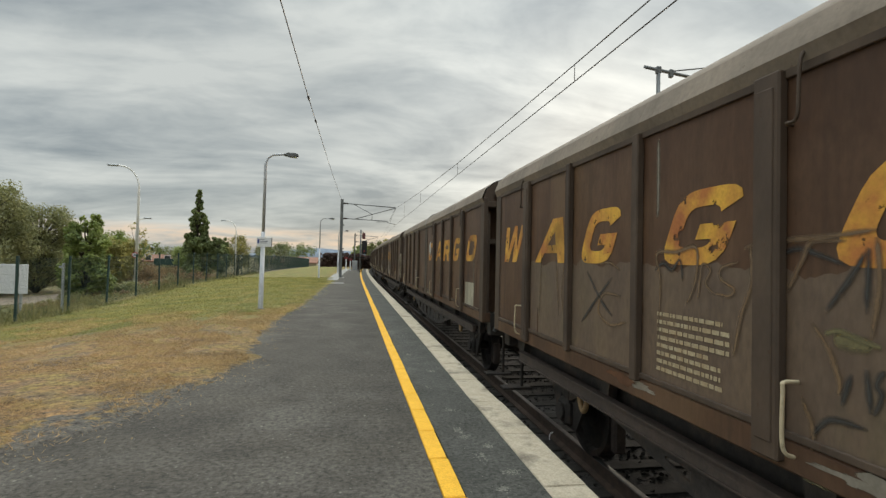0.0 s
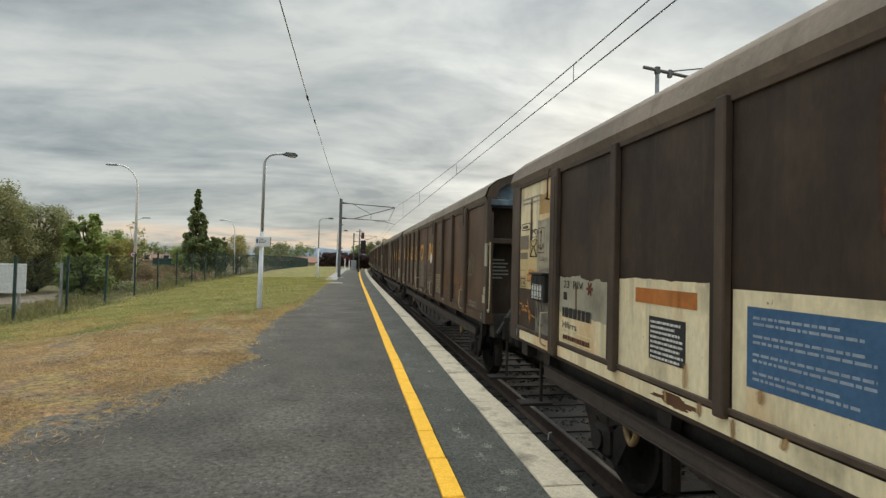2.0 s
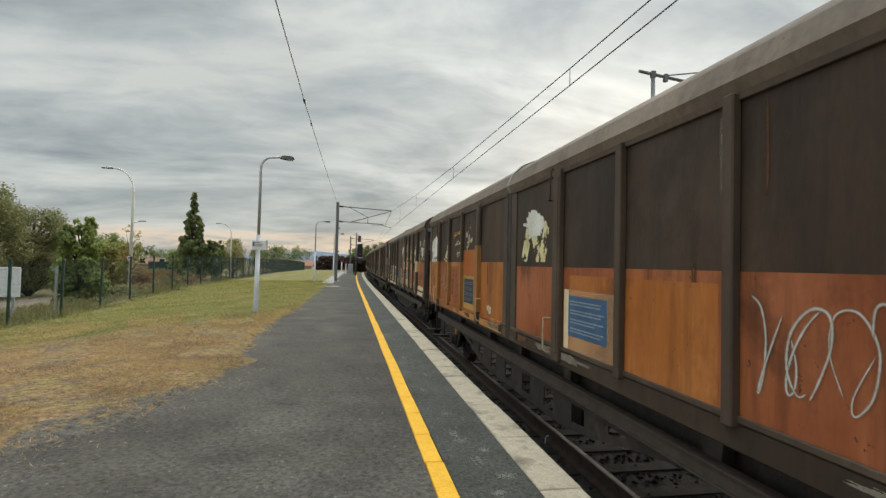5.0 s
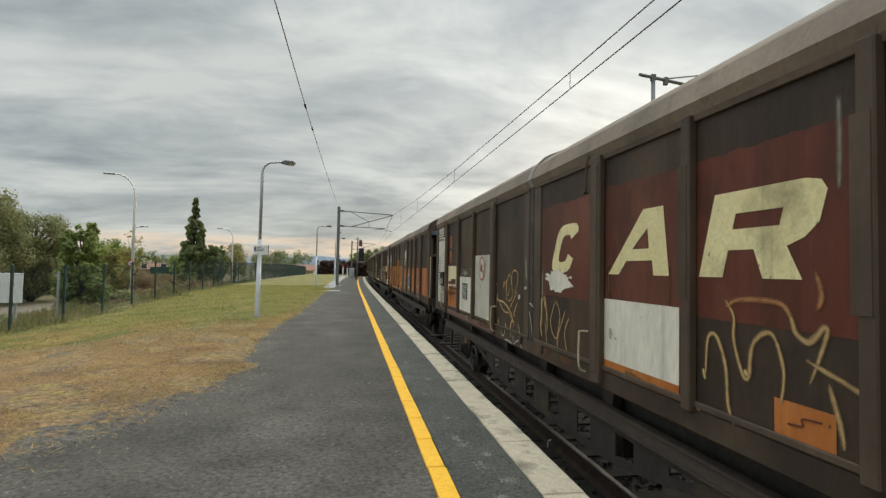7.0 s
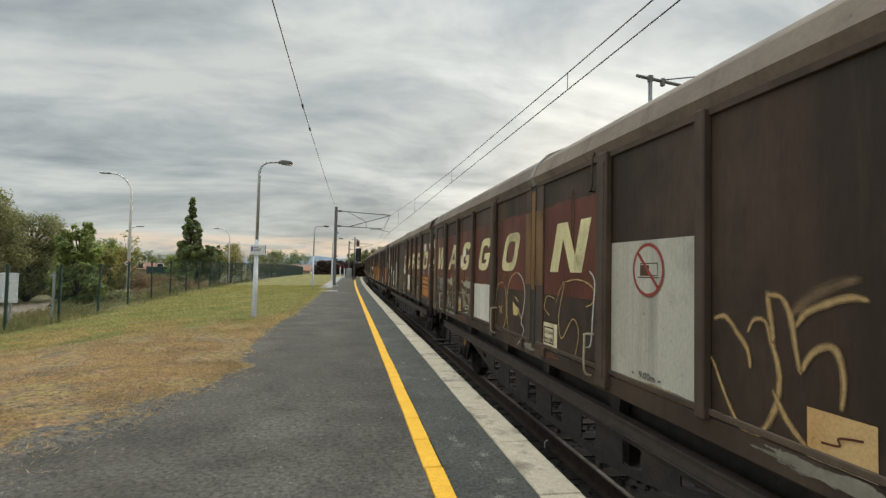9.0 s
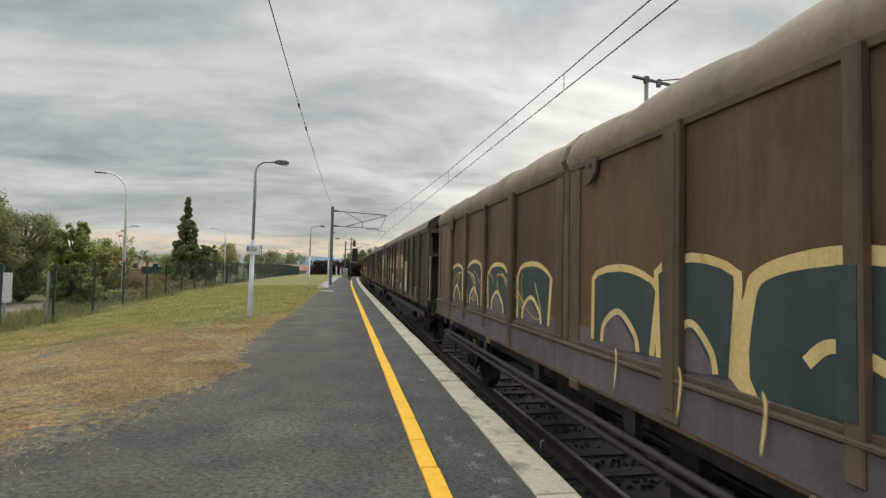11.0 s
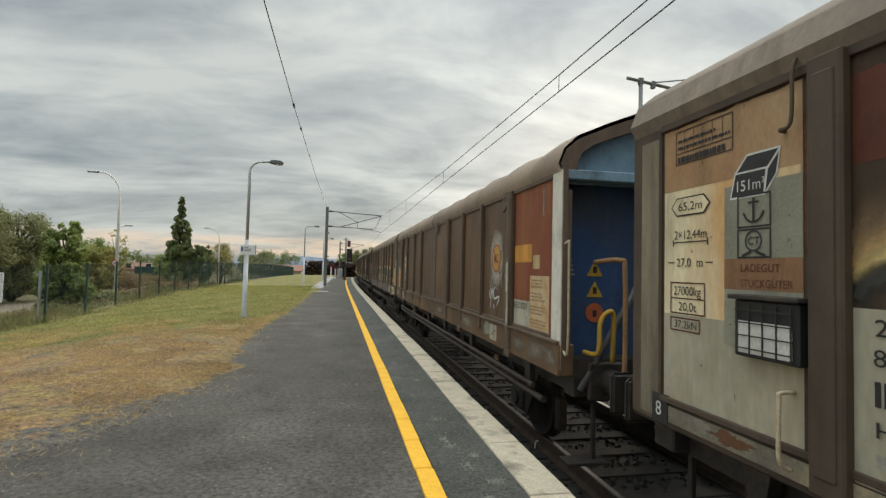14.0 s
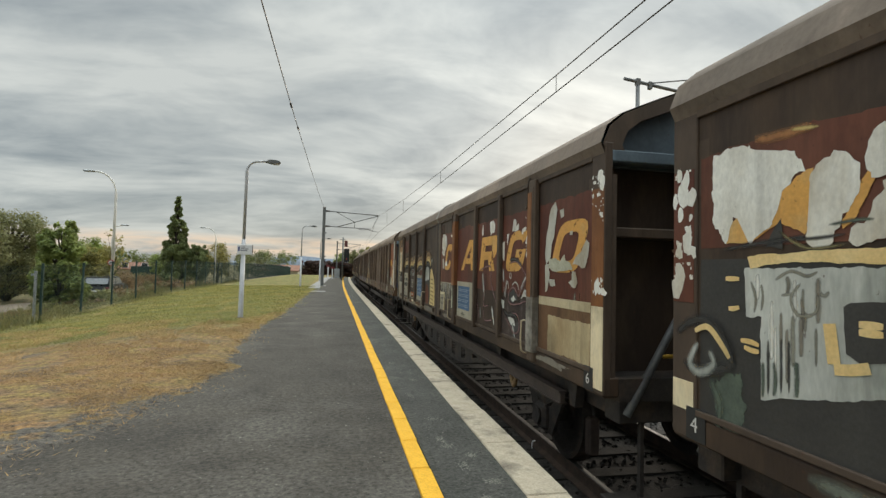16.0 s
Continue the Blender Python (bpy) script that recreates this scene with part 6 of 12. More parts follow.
# ---- train: the wagon ----
def wheelset_mesh():
    bm = bmesh.new()
    for sgn in (-1, 1):
        prof = [(0.0, 0.03), (0.16, 0.03), (0.17, 0.0), (0.38, -0.01), (0.40, 0.05), (0.455, 0.05), (0.46, -0.05), (0.485, -0.06), (0.485, -0.085), (0.39, -0.085), (0.36, -0.04), (0.16, -0.05), (0.14, -0.1), (0.0, -0.1)]
        rings = []
        for r, dx in prof:
            x = sgn * (0.755 + dx)
            rings.append([bm.verts.new((x, r * math.cos(a), r * math.sin(a))) for a in [2 * math.pi * k / 28 for k in range(28)]] if r else [bm.verts.new((x, 0, 0))])
        for a, b in zip(rings, rings[1:]):
            for k in range(28):
                q = list(dict.fromkeys([a[k % len(a)], a[(k + 1) % len(a)], b[(k + 1) % len(b)], b[k % len(b)]]))
                if len(q) > 2:
                    bm.faces.new(q)
    tube(bm, [(-1.05, 0, 0), (1.05, 0, 0)], 0.075, 12)
    bmesh.ops.recalc_face_normals(bm, faces=bm.faces)
    me = bpy.data.meshes.new("wheelset")
    bm.to_mesh(me)
    bm.free()
    me.materials.append(iron_dark)
    return me


MESHES = {}


def shared(name, key, make, material, parent, at=None, label=""):
    """A part whose mesh is shared by all wagons."""
    key = (key, LAYOUT["long"], LAYOUT["tail"])
    if key not in MESHES:
        me = bpy.data.meshes.new(name)
        bm = make()
        bm.to_mesh(me)
        bm.free()
        MESHES[key] = me
    me = MESHES[key]
    ob = new(name, me)
    if not me.materials:
        me.materials.append(None)
    ob.material_slots[0].link = "OBJECT"
    ob.material_slots[0].material = material
    ob.parent = parent
    if at is not None:
        ob.matrix_local = at
    if label:
        tagged(ob, label)
    return ob


pale_ring = mat("rubbed tan tie ring", (0.34, 0.22, 0.10), (0.22, 0.14, 0.07), rough=0.6, scale=12, bump=0.05)
WHEELSET = wheelset_mesh()


def roof_section(bulge=0.0):
    side = [(-HALF - 0.012, 2.905), (-HALF - 0.05, 2.985), (-HALF + 0.005, 3.125), (-1.2, 3.228 + bulge), (-0.9, 3.358 + bulge), (-0.54, 3.50 + bulge), (-0.25, 3.59 + bulge), (0, 3.62 + bulge)]
    return side + [(-x, z) for x, z in side[-2::-1]]


def roof_mesh(bumpy, nose=0.0):
    bm = bmesh.new()
    L = body_length()
    n = 85 if bumpy else 2
    rows = []
    cuts = [nose - 0.03 - (L + nose - 0.06) * i / (n - 1) for i in range(n)]
    for y in cuts:
        sec = roof_section()
        row = []
        for x, z in sec:
            k = 0.0
            if bumpy and z > 3.02:
                d = -y
                wave = abs(math.sin(math.pi * d / 1.175))
                k = (0.05 * wave ** 0.7 - 0.015) * ramp(z, 3.05, 3.3) + 0.010 * noise.noise(Vector((x * 2, d * 2.3, 5)))
            row.append(bm.verts.new((x, y, z + k)))
        rows.append(row)
    for a, b in zip(rows, rows[1:]):
        for i in range(len(a) - 1):
            bm.faces.new((a[i], a[i + 1], b[i + 1], b[i])).smooth = bumpy or (1 < i < len(a) - 3)
    bm.faces.new([rows[0][0], rows[-1][0], rows[-1][-1], rows[0][-1]])
    bmesh.ops.recalc_face_normals(bm, faces=bm.faces)
    return bm


def gable_frame(y0, y1):
    """A pressed arch that edges the end of the roof."""
    bm = bmesh.new()
    outer = [(x * 0.985, z - 0.006) for x, z in roof_section()]
    inner = [(x * 0.87, 2.95 + (z - 2.95) * 0.80) for x, z in roof_section()]
    loops = [[bm.verts.new((x, y, z)) for x, z in line] for line, y in ((outer, y0), (inner, y0), (inner, y1))]
    for a, b in zip(loops, loops[1:]):
        for k in range(len(a) - 1):
            bm.faces.new((a[k], a[k + 1], b[k + 1], b[k]))
    bmesh.ops.recalc_face_normals(bm, faces=bm.faces)
    return bm


def suspension():
    """Axle guard, axle box and leaf spring on one side of one axle; origin at the axle's centre."""
    bm = bmesh.new()
    prism(bm, [(-0.62, 0.5), (-0.2, -0.16), (0.2, -0.16), (0.62, 0.5), (0.45, 0.5), (0.16, 0.12), (-0.16, 0.12), (-0.45, 0.5)], "x", -0.035, 0.0)
    return bm


def spring():
    bm = bmesh.new()
    for k in range(6):
        l = 0.55 - 0.075 * k
        pts = [(t * l, 0.335 - 0.14 * (1 - t * t) - 0.018 * k + 0.0) for t in (-1, -0.5, 0, 0.5, 1)]
        prism(bm, pts + [(y, z - 0.014) for y, z in pts[::-1]], "x", -0.045, 0.045)
    box(bm, -0.055, 0.055, -0.06, 0.06, 0.08, 0.22, 0.01)
    return bm


def truss_web():
    """The deep plate below the long beam, tapered towards both ends, with tall cut-outs."""
    bm = bmesh.new()

    def low(d):
        return 0.815 - 0.345 * ramp(d, 2.6, 5.2) * ramp(12.6 - d, 2.6, 5.2)

    d, k = 2.7, 0
    while d < 9.9:
        l = 0.42 if k % 2 == 0 else 0.26
        a, b = low(d), low(d + l)
        deep = 0.815 - min(a, b)
        if k % 2 == 0 or deep < 0.16:
            spans = [(a, b, 0.812, 0.812)]
        else:
            spans = [(a, b, a + 0.07, b + 0.07), (0.75, 0.75, 0.812, 0.812)]
        for z0, z1, t0, t1 in spans:
            prism(bm, [(-d, z0), (-d, t0), (-d - l, t1), (-d - l, z1)], "x", -1.235, -1.223)
        d += l
        k += 1
    bmesh.ops.remove_doubles(bm, verts=bm.verts, dist=0.0005)
    return bm


def axle_box():
    bm = boxed(-0.10, 0.06, -0.13, 0.13, -0.13, 0.13, 0.035)
    tube(bm, [(-0.10, 0, 0), (-0.135, 0, 0)], 0.085, 14)
    return bm


def curved_bar(pts, r, sides=8):
    return bar(smooth_line(pts, 5), r, sides)


def wagon(label, wall, rib, roof, rear_end, front_end, plain=False, lid=False, numbers=("", ""), gable=None, end=None, rail=None, nose=0.0, even=False, bare=False):
    """A covered sliding-wall wagon. Its leading end is at y = 0 and it reaches back to -CAR_LEN; z = 0 is the rail's top."""
    w = thing("covered_wagon", label, "freight wagon", group="wagons of the passing train")
    LAYOUT["long"] = plain or even or not front_end
    L = body_length()
    early = nose if nose > 0.12 else 0.0
    sill_top = 1.385 if plain else 1.235
    if plain:
        shared("side_sill", "sill_p%s" % nose, lambda: boxed(-HALF - 0.035, -HALF + 0.12, -L + 0.02, nose - 0.02, 1.075, 1.36, 0.01), wall, w, label="wide pressed side sill")
        shared("sill_ledge", "ledge_p", lambda: boxed(-HALF - 0.06, -HALF + 0.02, -L + 0.03, -0.03, 1.362, 1.386, 0.004), rib, w)
        for d in (1.6, 3.9, 6.5, 8.8, 11.2):
            shared("sill_bracket", "brk", lambda: boxed(-HALF - 0.05, -HALF + 0.02, -0.08, 0.08, 1.02, 1.1, 0.01), rib, w, at=pose(0, -d, 0))
    else:
        shared("side_sill", "sill%s" % nose, lambda: boxed(-HALF - 0.012, -HALF + 0.12, -L + 0.02, nose - 0.02, 1.085, 1.232, 0.012), wall, w, label="pressed steel side sill")
    shared("far_sill", "sill2", lambda: boxed(HALF - 0.12, HALF, -L + 0.02, -0.02, 1.085, 1.232), wall, w)
    shared("wagon_floor", "floor", lambda: boxed(-HALF + 0.12, HALF - 0.12, -L + 0.02, -0.02, 1.05, 1.22), iron_dark, w)

    def wall_mesh(y0, y1):
        bm = boxed(FACE, FACE + 0.04, y0, y1, sill_top, 2.95)
        return bm
    for y0, y1 in ((-6.17, -0.22 + early), (-L + 0.22, -6.36)):
        shared("sliding_wall", "wall%s%s%s" % (y0, plain, early), lambda: wall_mesh(y0, y1), wall, w, label="sliding side wall")
        shared("wall_frame", "frame%s%s%s" % (y0, plain, early), lambda: box(boxed(FACE - 0.02, FACE - 0.0, y0, y1, 2.88, 2.95, 0.004), FACE - 0.02, FACE, y0, y1, sill_top, sill_top + 0.035, 0.004), rib, w)
    shared("far_wall", "far_wall", lambda: boxed(HALF - 0.05, HALF, -L + 0.1, -0.1, 1.232, 2.93), wall, w)
    for d in SLIM:
        d += 0.13 if even and d > 6 else (-0.2 if early and d < 3 else 0.0)
        shared("rib", "rib", lambda: boxed(FACE - 0.055, FACE, -0.04, 0.04, 1.21, 2.92, 0.008), rib, w, at=pose(0, -back(d), 0))
    for d in WIDE:
        d -= 0.18 if early and d < 2 else 0.0
        shared("wide_rib", "wide", lambda: box(boxed(FACE - 0.055, FACE, -0.08, 0.08, 1.12, 2.925, 0.01), FACE - 0.062, FACE - 0.05, -0.05, 0.05, 1.2, 2.85, 0.004), rib, w, at=pose(0, -back(d), 0))
    for d0, d1 in ((0.02 - nose, 0.22 - early), (6.02, 6.18), (6.33, 6.52), (L - 0.22, L - 0.02)):
        shared("post", "post%s%s" % (d0, nose), lambda: boxed(FACE - 0.014, FACE + 0.05, -d1, -d0, 1.1, 2.99, 0.006), rib, w)
    shared("joint_bar", "jb", lambda: boxed(FACE - 0.012, FACE + 0.02, -6.31, -6.2, 1.15, 2.9, 0.004), iron_dark if not plain else rib, w)
    r = shared("roof", "roof%s%s" % (plain, nose), lambda: roof_mesh(plain, nose), roof, w, label="rounded roof")
    shared("roof_seam", "seam", lambda: extruded([(x * 1.004, z + 0.006) for x, z in roof_section(0.02)] + [(HALF - 0.1, 2.95), (-HALF + 0.1, 2.95)], "y", -6.32, -6.22), grey_strap if not plain else rib, w)
    if lid:
        shared("roof_lid", "lid", lambda: extruded([(-0.98, 3.28), (-0.98, 3.345)] + [(x, z + 0.02) for x, z in roof_section() if abs(x) < 0.95] + [(0.98, 3.345), (0.98, 3.28)], "y", -L + 0.30, -0.30), roof_dark, w)
    if plain:
        for d, turn in ((1.30 if early else 1.48, -1), (6.75, 1), (11.05, 1)):
            def gusset():
                bm = bmesh.new()
                prism(bm, [(y_ * -turn * -1, z_) for y_, z_ in ((-0.02, 2.72), (-0.1, 2.78), (-0.12, 2.88), (-0.06, 2.93), (0.06, 2.93), (0.06, 2.70))], "x", FACE - 0.05, FACE - 0.03)
                return bm
            g = shared("lug", "gusset%s" % turn, gusset, rib, w, at=pose(0, -d, 0))
            shared("lug_hole", "hole", lambda: bar([(FACE - 0.053, -0.03, 2.85), (FACE - 0.0505, -0.03, 2.85)], 0.03, 12), dark_plate, g, at=pose(0, 0, 0))
    else:
        for d in (1.16, 4.93, 7.62, 11.08 if LAYOUT["long"] else 10.92)[bare:]:
            shared("handle", "handle", lambda: curved_bar([(FACE - 0.01, 0.0, 1.50), (FACE - 0.085, 0.0, 1.50), (FACE - 0.09, 0, 1.46), (FACE - 0.09, 0, 1.22), (FACE - 0.03, 0, 1.17)], 0.0095), rail or pale_rail, w, at=pose(0, -d, 0), label="bent grab handle")
            shared("upper_handle", "uhandle", lambda: curved_bar([(FACE, 0.05, 2.66), (FACE - 0.05, 0.03, 2.66), (FACE - 0.055, -0.03, 2.68), (FACE - 0.055, -0.04, 2.9), (FACE - 0.03, -0.04, 2.97)], 0.0085), rib, w, at=pose(0, -d, 0))
    for d in (5.95, 6.6):
        shared("latch", "latch", lambda: boxed(FACE - 0.038, FACE - 0.013, -0.035, 0.035, 1.15, 1.24, 0.006), rib, w, at=pose(0, -d, 0))

    # underframe
    for sx_ in (-1.03, 1.03):
        shared("sole_bar", "sole%s" % sx_, lambda: boxed(sx_ - 0.05, sx_ + 0.05, -L + 0.15, -0.15, 0.86, 1.049), iron_dark, w)
    if plain:
        shared("pipe_rail", "pipes", lambda: tube(bar([(-1.27, -0.75, 0.74), (-1.27, -L + 0.55, 0.74)], 0.034, 8), [(-1.30, -0.9, 0.84), (-1.30, -L + 0.75, 0.84)], 0.028, 8), iron_rust, w, label="long rust-brown operating rods")
        for d in (1.0, 3.4, 5.4, 7.2, 9.2, 11.6):
            shared("rod_bracket", "rodb", lambda: prism(bmesh.new(), [(-0.05, 1.08), (0.14, 1.08), (0.05, 0.70), (-0.05, 0.70)], "x", -1.26, -1.2), iron_dark, w, at=pose(0, -d, 0))
    else:
        shared("truss_rail", "truss", lambda: box(box(boxed(-1.27, -1.22, -L + 0.9, -0.9, 0.82, 0.915, 0.006), -1.285, -1.2, -L + 0.9, -0.9, 0.912, 0.926), -1.285, -1.2, -L + 0.9, -0.9, 0.812, 0.824), iron_rust, w, label="long rust-brown longitudinal beam")
        shared("truss_web", "web", truss_web, iron_dark, w, label="deep plate web with oval cut-outs")
        for d in (0.8, 2.9, 4.9, 6.3, 7.7, 9.7, 11.8):
            shared("beam_hanger", "hang", lambda: prism(bmesh.new(), [(-0.1, 1.1), (0.1, 1.1), (0.05, 0.82), (-0.05, 0.82)], "x", -1.2, -1.12), iron_dark, w, at=pose(0, -d, 0))
    shared("brake_gear", "brake", lambda: tube(tube(box(box(boxed(-0.75, -0.35, -5.6, -4.7, 0.45, 0.82, 0.04), -0.95, -0.85, -7.5, -7.2, 0.4, 0.9), -0.2, 0.45, -8.0, -7.2, 0.48, 0.85, 0.04), [(-0.55, -1.9, 0.55), (-0.55, -10.7, 0.55)], 0.03, 6), [(-1.0, -6.3, 0.62), (1.0, -6.3, 0.62)], 0.04, 8), iron_dark, w)
    wheels = []
    for d in (1.8, 10.8):
        ws = part_of("wheelset", WHEELSET, None, w, at=pose(0, -d, 0.46))
        wheels.append((ws, -d))
        for x in (-1.0, 1.0):
            g = shared("axle_guard", "guard", suspension, iron_dark, w, at=pose(x, -d, 0.46))
            shared("leaf_spring", "spring", spring, iron_dark, g)
            shared("axle_box", "abox", axle_box, iron_dark, g, at=pose(0, 0, 0, 0, 0, 0 if x < 0 else 180))
        for by_ in (0.55, -0.55):
            shared("brake_block", "block%s" % by_, lambda: boxed(-0.82, -0.70, by_ - 0.05, by_ + 0.05, -0.25, 0.12, 0.02), iron_rust, w, at=pose(0, -d, 0.46))
        shared("tie_ring", "ring", lambda: curved_bar([(-1.16, 0.62, 0.86), (-1.16, 0.55, 0.74), (-1.16, 0.62, 0.64), (-1.16, 0.70, 0.74), (-1.16, 0.63, 0.86)], 0.026), pale_ring, w, at=pose(0, -d - (1.25 if d < 6 else 0.0), 0))

    # ends
    for y, s, outer in ((nose, -1, front_end), (-L, 1, rear_end)):
        tag_ = "o" if outer else "i"
        e = shared("end_wall", "end%s%s" % (y, outer), lambda: boxed(-HALF + 0.04, HALF - 0.04, y + s * 0.30, y + s * 0.34, 1.08, 2.9), end or wall, w, label="recessed end wall")
        shared("gable", "gable%s" % y, lambda: extruded([(x * 0.96, z - 0.04) for x, z in roof_section()] + [(HALF * 0.96, 2.83), (-HALF * 0.96, 2.83)], "y", y + s * 0.16, y + s * 0.20), gable or wall, e, label="rounded gable panel")
        shared("gable_frame", "gframe%s" % y, lambda: gable_frame(y + s * 0.03, y + s * 0.158), rib, e)
        shared("cross_beam", "beam%s" % y, lambda: boxed(-HALF + 0.03, HALF - 0.03, y + s * 0.025, y + s * 0.155, 2.845, 2.94, 0.01), gable or rib, e)
        if end is not end_blue:
            shared("cross_beam", "beam2%s" % y, lambda: boxed(-HALF + 0.1, HALF - 0.1, y + s * 0.1, y + s * 0.299, 2.28, 2.36, 0.01), rib, e)
        for px, pw, pd in ((-HALF, 0.09, 0.03), (HALF - 0.09, 0.09, 0.03), (0.35, 0.1, 0.15)):
            shared("end_post", "epost%s%s" % (y, px), lambda: boxed(px, px + pw, y + s * pd, y + s * 0.299, 1.08, 2.75), rib, e)
        shared("head_stock", "head%s" % y, lambda: boxed(-1.2, 1.2, y + s * 0.05, y + s * 0.25, 0.88, 1.12, 0.01), iron_dark, e)
        shared("brace", "brace%s" % y, lambda: bar([(-1.15, y + s * 0.02, 0.95), (-0.1, y + s * 0.10, 2.62)], 0.03, 8), mast_steel, e)
        shared("coupling", "coup%s" % y, lambda: tube(boxed(-0.12, 0.12, y - s * 0.12, y + s * 0.1, 0.92, 1.08, 0.02), [(0, y - s * 0.1, 1.0), (0, y - s * 0.32, 0.85)], 0.04, 8), iron_dark, e)
        shared("hose", "hose%s" % y, lambda: curved_bar([(-0.35, y, 1.0), (-0.4, y - s * 0.18, 0.8), (-0.3, y - s * 0.3, 0.55), (-0.1, y - s * 0.34, 0.6)], 0.025), signal_black, e)
        shared("step", "step%s" % y, lambda: box(boxed(-1.25, -0.85, y + s * 0.02, y + s * 0.22, 0.28, 0.31, 0.005), -0.98, -0.95, y + s * 0.1, y + s * 0.14, 0.3, 0.95), iron_dark, e)
        if outer:
            for bx_ in (-0.875, 0.875):
                b = shared("buffer", "buf%s%s" % (y, bx_), lambda: tube(boxed(bx_ - 0.2, bx_ + 0.2, y - s * 0.0, y + s * 0.05, 0.85, 1.2, 0.02), [(bx_, y, 1.03), (bx_, y - s * 0.42, 1.03)], 0.11, 16), iron_dark, e)
                shared("buffer_head", "bufh%s%s" % (y, bx_), lambda: boxed(bx_ - 0.24, bx_ + 0.24, y - s * 0.42, y - s * 0.46, 0.86, 1.2, 0.03), iron_dark, b)
        if end is recess_blue and y < 0:
            shared("lower_panel", "lowp", lambda: boxed(-HALF + 0.1, HALF - 0.1, y + s * 0.292, y + s * 0.298, 1.1, 2.27), wagon_black, e)
        if y < 0 and not plain:
            shared("brake_lever", "lever", lambda: curved_bar([(-0.72, y + s * 0.2, 1.35), (-0.66, y - s * 0.02, 1.42), (-0.62, y - s * 0.04, 1.62), (-0.5, y - s * 0.02, 1.72), (-0.36, y + s * 0.05, 1.72)], 0.016), yellow_rail, e, label="bent yellow lever")
            shared("hand_bar", "hbar", lambda: curved_bar([(-0.6, y + s * 0.25, 2.2), (-0.6, y + s * 0.05, 2.18), (-0.35, y + s * 0.05, 2.18), (-0.35, y + s * 0.25, 2.2)], 0.012), pale_rail, e)
            shared("second_brace", "brace_b", lambda: bar([(-0.3, y + s * 0.06, 0.9), (-0.05, y + s * 0.12, 2.3)], 0.022, 8), iron_dark, e)
        if outer and y < 0:
          shared("corner_rail", "crail%s" % y, lambda: curved_bar([(-HALF + 0.02, y + s * 0.05, 2.25), (-HALF + 0.02, y - s * 0.05, 2.27), (-HALF + 0.02, y - s * 0.06, 2.2), (-HALF + 0.02, y - s * 0.06, 1.35), (-HALF + 0.02, y + s * 0.03, 1.3)], 0.011), rail or pale_rail, e, label="worn pale yellow corner handrail")
    if numbers[0]:
        corner_number(w, numbers[0], 0.22)
    if numbers[1]:
        corner_number(w, numbers[1], CAR_LEN - 0.24)
    return w, wheels


def end_text(w, x0, x1, z0, z1, rows, seed):
    """Small white notes on the rear end wall, as bars."""
    rng = random.Random(seed)
    y = -body_length() + 0.293
    bm = bmesh.new()
    step = (z1 - z0) / rows
    for r in range(rows):
        z = z1 - step * r
        box(bm, x0, x0 + (x1 - x0) * rng.uniform(0.5, 1.0), y - 0.002, y, z - step * 0.4, z)
    tagged(part("small_print", bm, dim_ink, w), kind="stuff")


def warning_signs(w):
    """Warning triangles and a round sign on the rear end wall."""
    y = -body_length() + 0.297
    for z, kind in ((2.04, 0), (1.84, 0), (1.62, 1)):
        bm = bmesh.new()
        if kind:
            prism(bm, [(-0.87 + 0.092 * math.cos(a), z + 0.092 * math.sin(a)) for a in [k * 0.2618 for k in range(24)]], "y", y - 0.004, y)
            part("round_sign", bm, mat("orange sign", (0.5, 0.12, 0.04), bump=0) if "orange sign" not in MATS else MATS["orange sign"], w)
        else:
            prism(bm, [(-0.955, z - 0.07), (-0.785, z - 0.07), (-0.87, z + 0.08)], "y", y - 0.004, y)
            part("warning_triangle", bm, yellow_rail, w)
        part("sign_mark", boxed(-0.89, -0.85, y - 0.007, y - 0.0045, z - 0.04, z + 0.025), dark_plate, w)

# ---- train: each wagon and its painting ----
mat("rust streaked rib", (0.20, 0.085, 0.038), (0.13, 0.058, 0.03), scale=5, wear=0.6)

def notes_text(w, items, material):
    for text, d, z, h, width in items:
        words(w, text, d, z, h, material, 6, width)


def paint_plain(w, seed=1):
    text_rows(w, 8.2, 8.8, 0.82, 1.16, 7, dim_ink, seed)
    text_rows(w, 3.8, 4.4, 0.82, 1.16, 6, dim_ink, seed + 1)


def paint_a(w):
    rear_row(w, covering(gold_letter, "chipped"))
    blob(w, 7.0, 1.78, 0.12, 0.16, peel_white, seed=3)
    text_rows(w, 3.9, 4.5, 0.85, 1.18, 6, dim_ink, 2)
    scrawl(w, 8.1, 9.8, 0.75, 1.3, spray_dim, 5, 0.03, 4)
    sheet(w, 11.4, 12.0, 0.72, 1.1, olive_panel, 2)


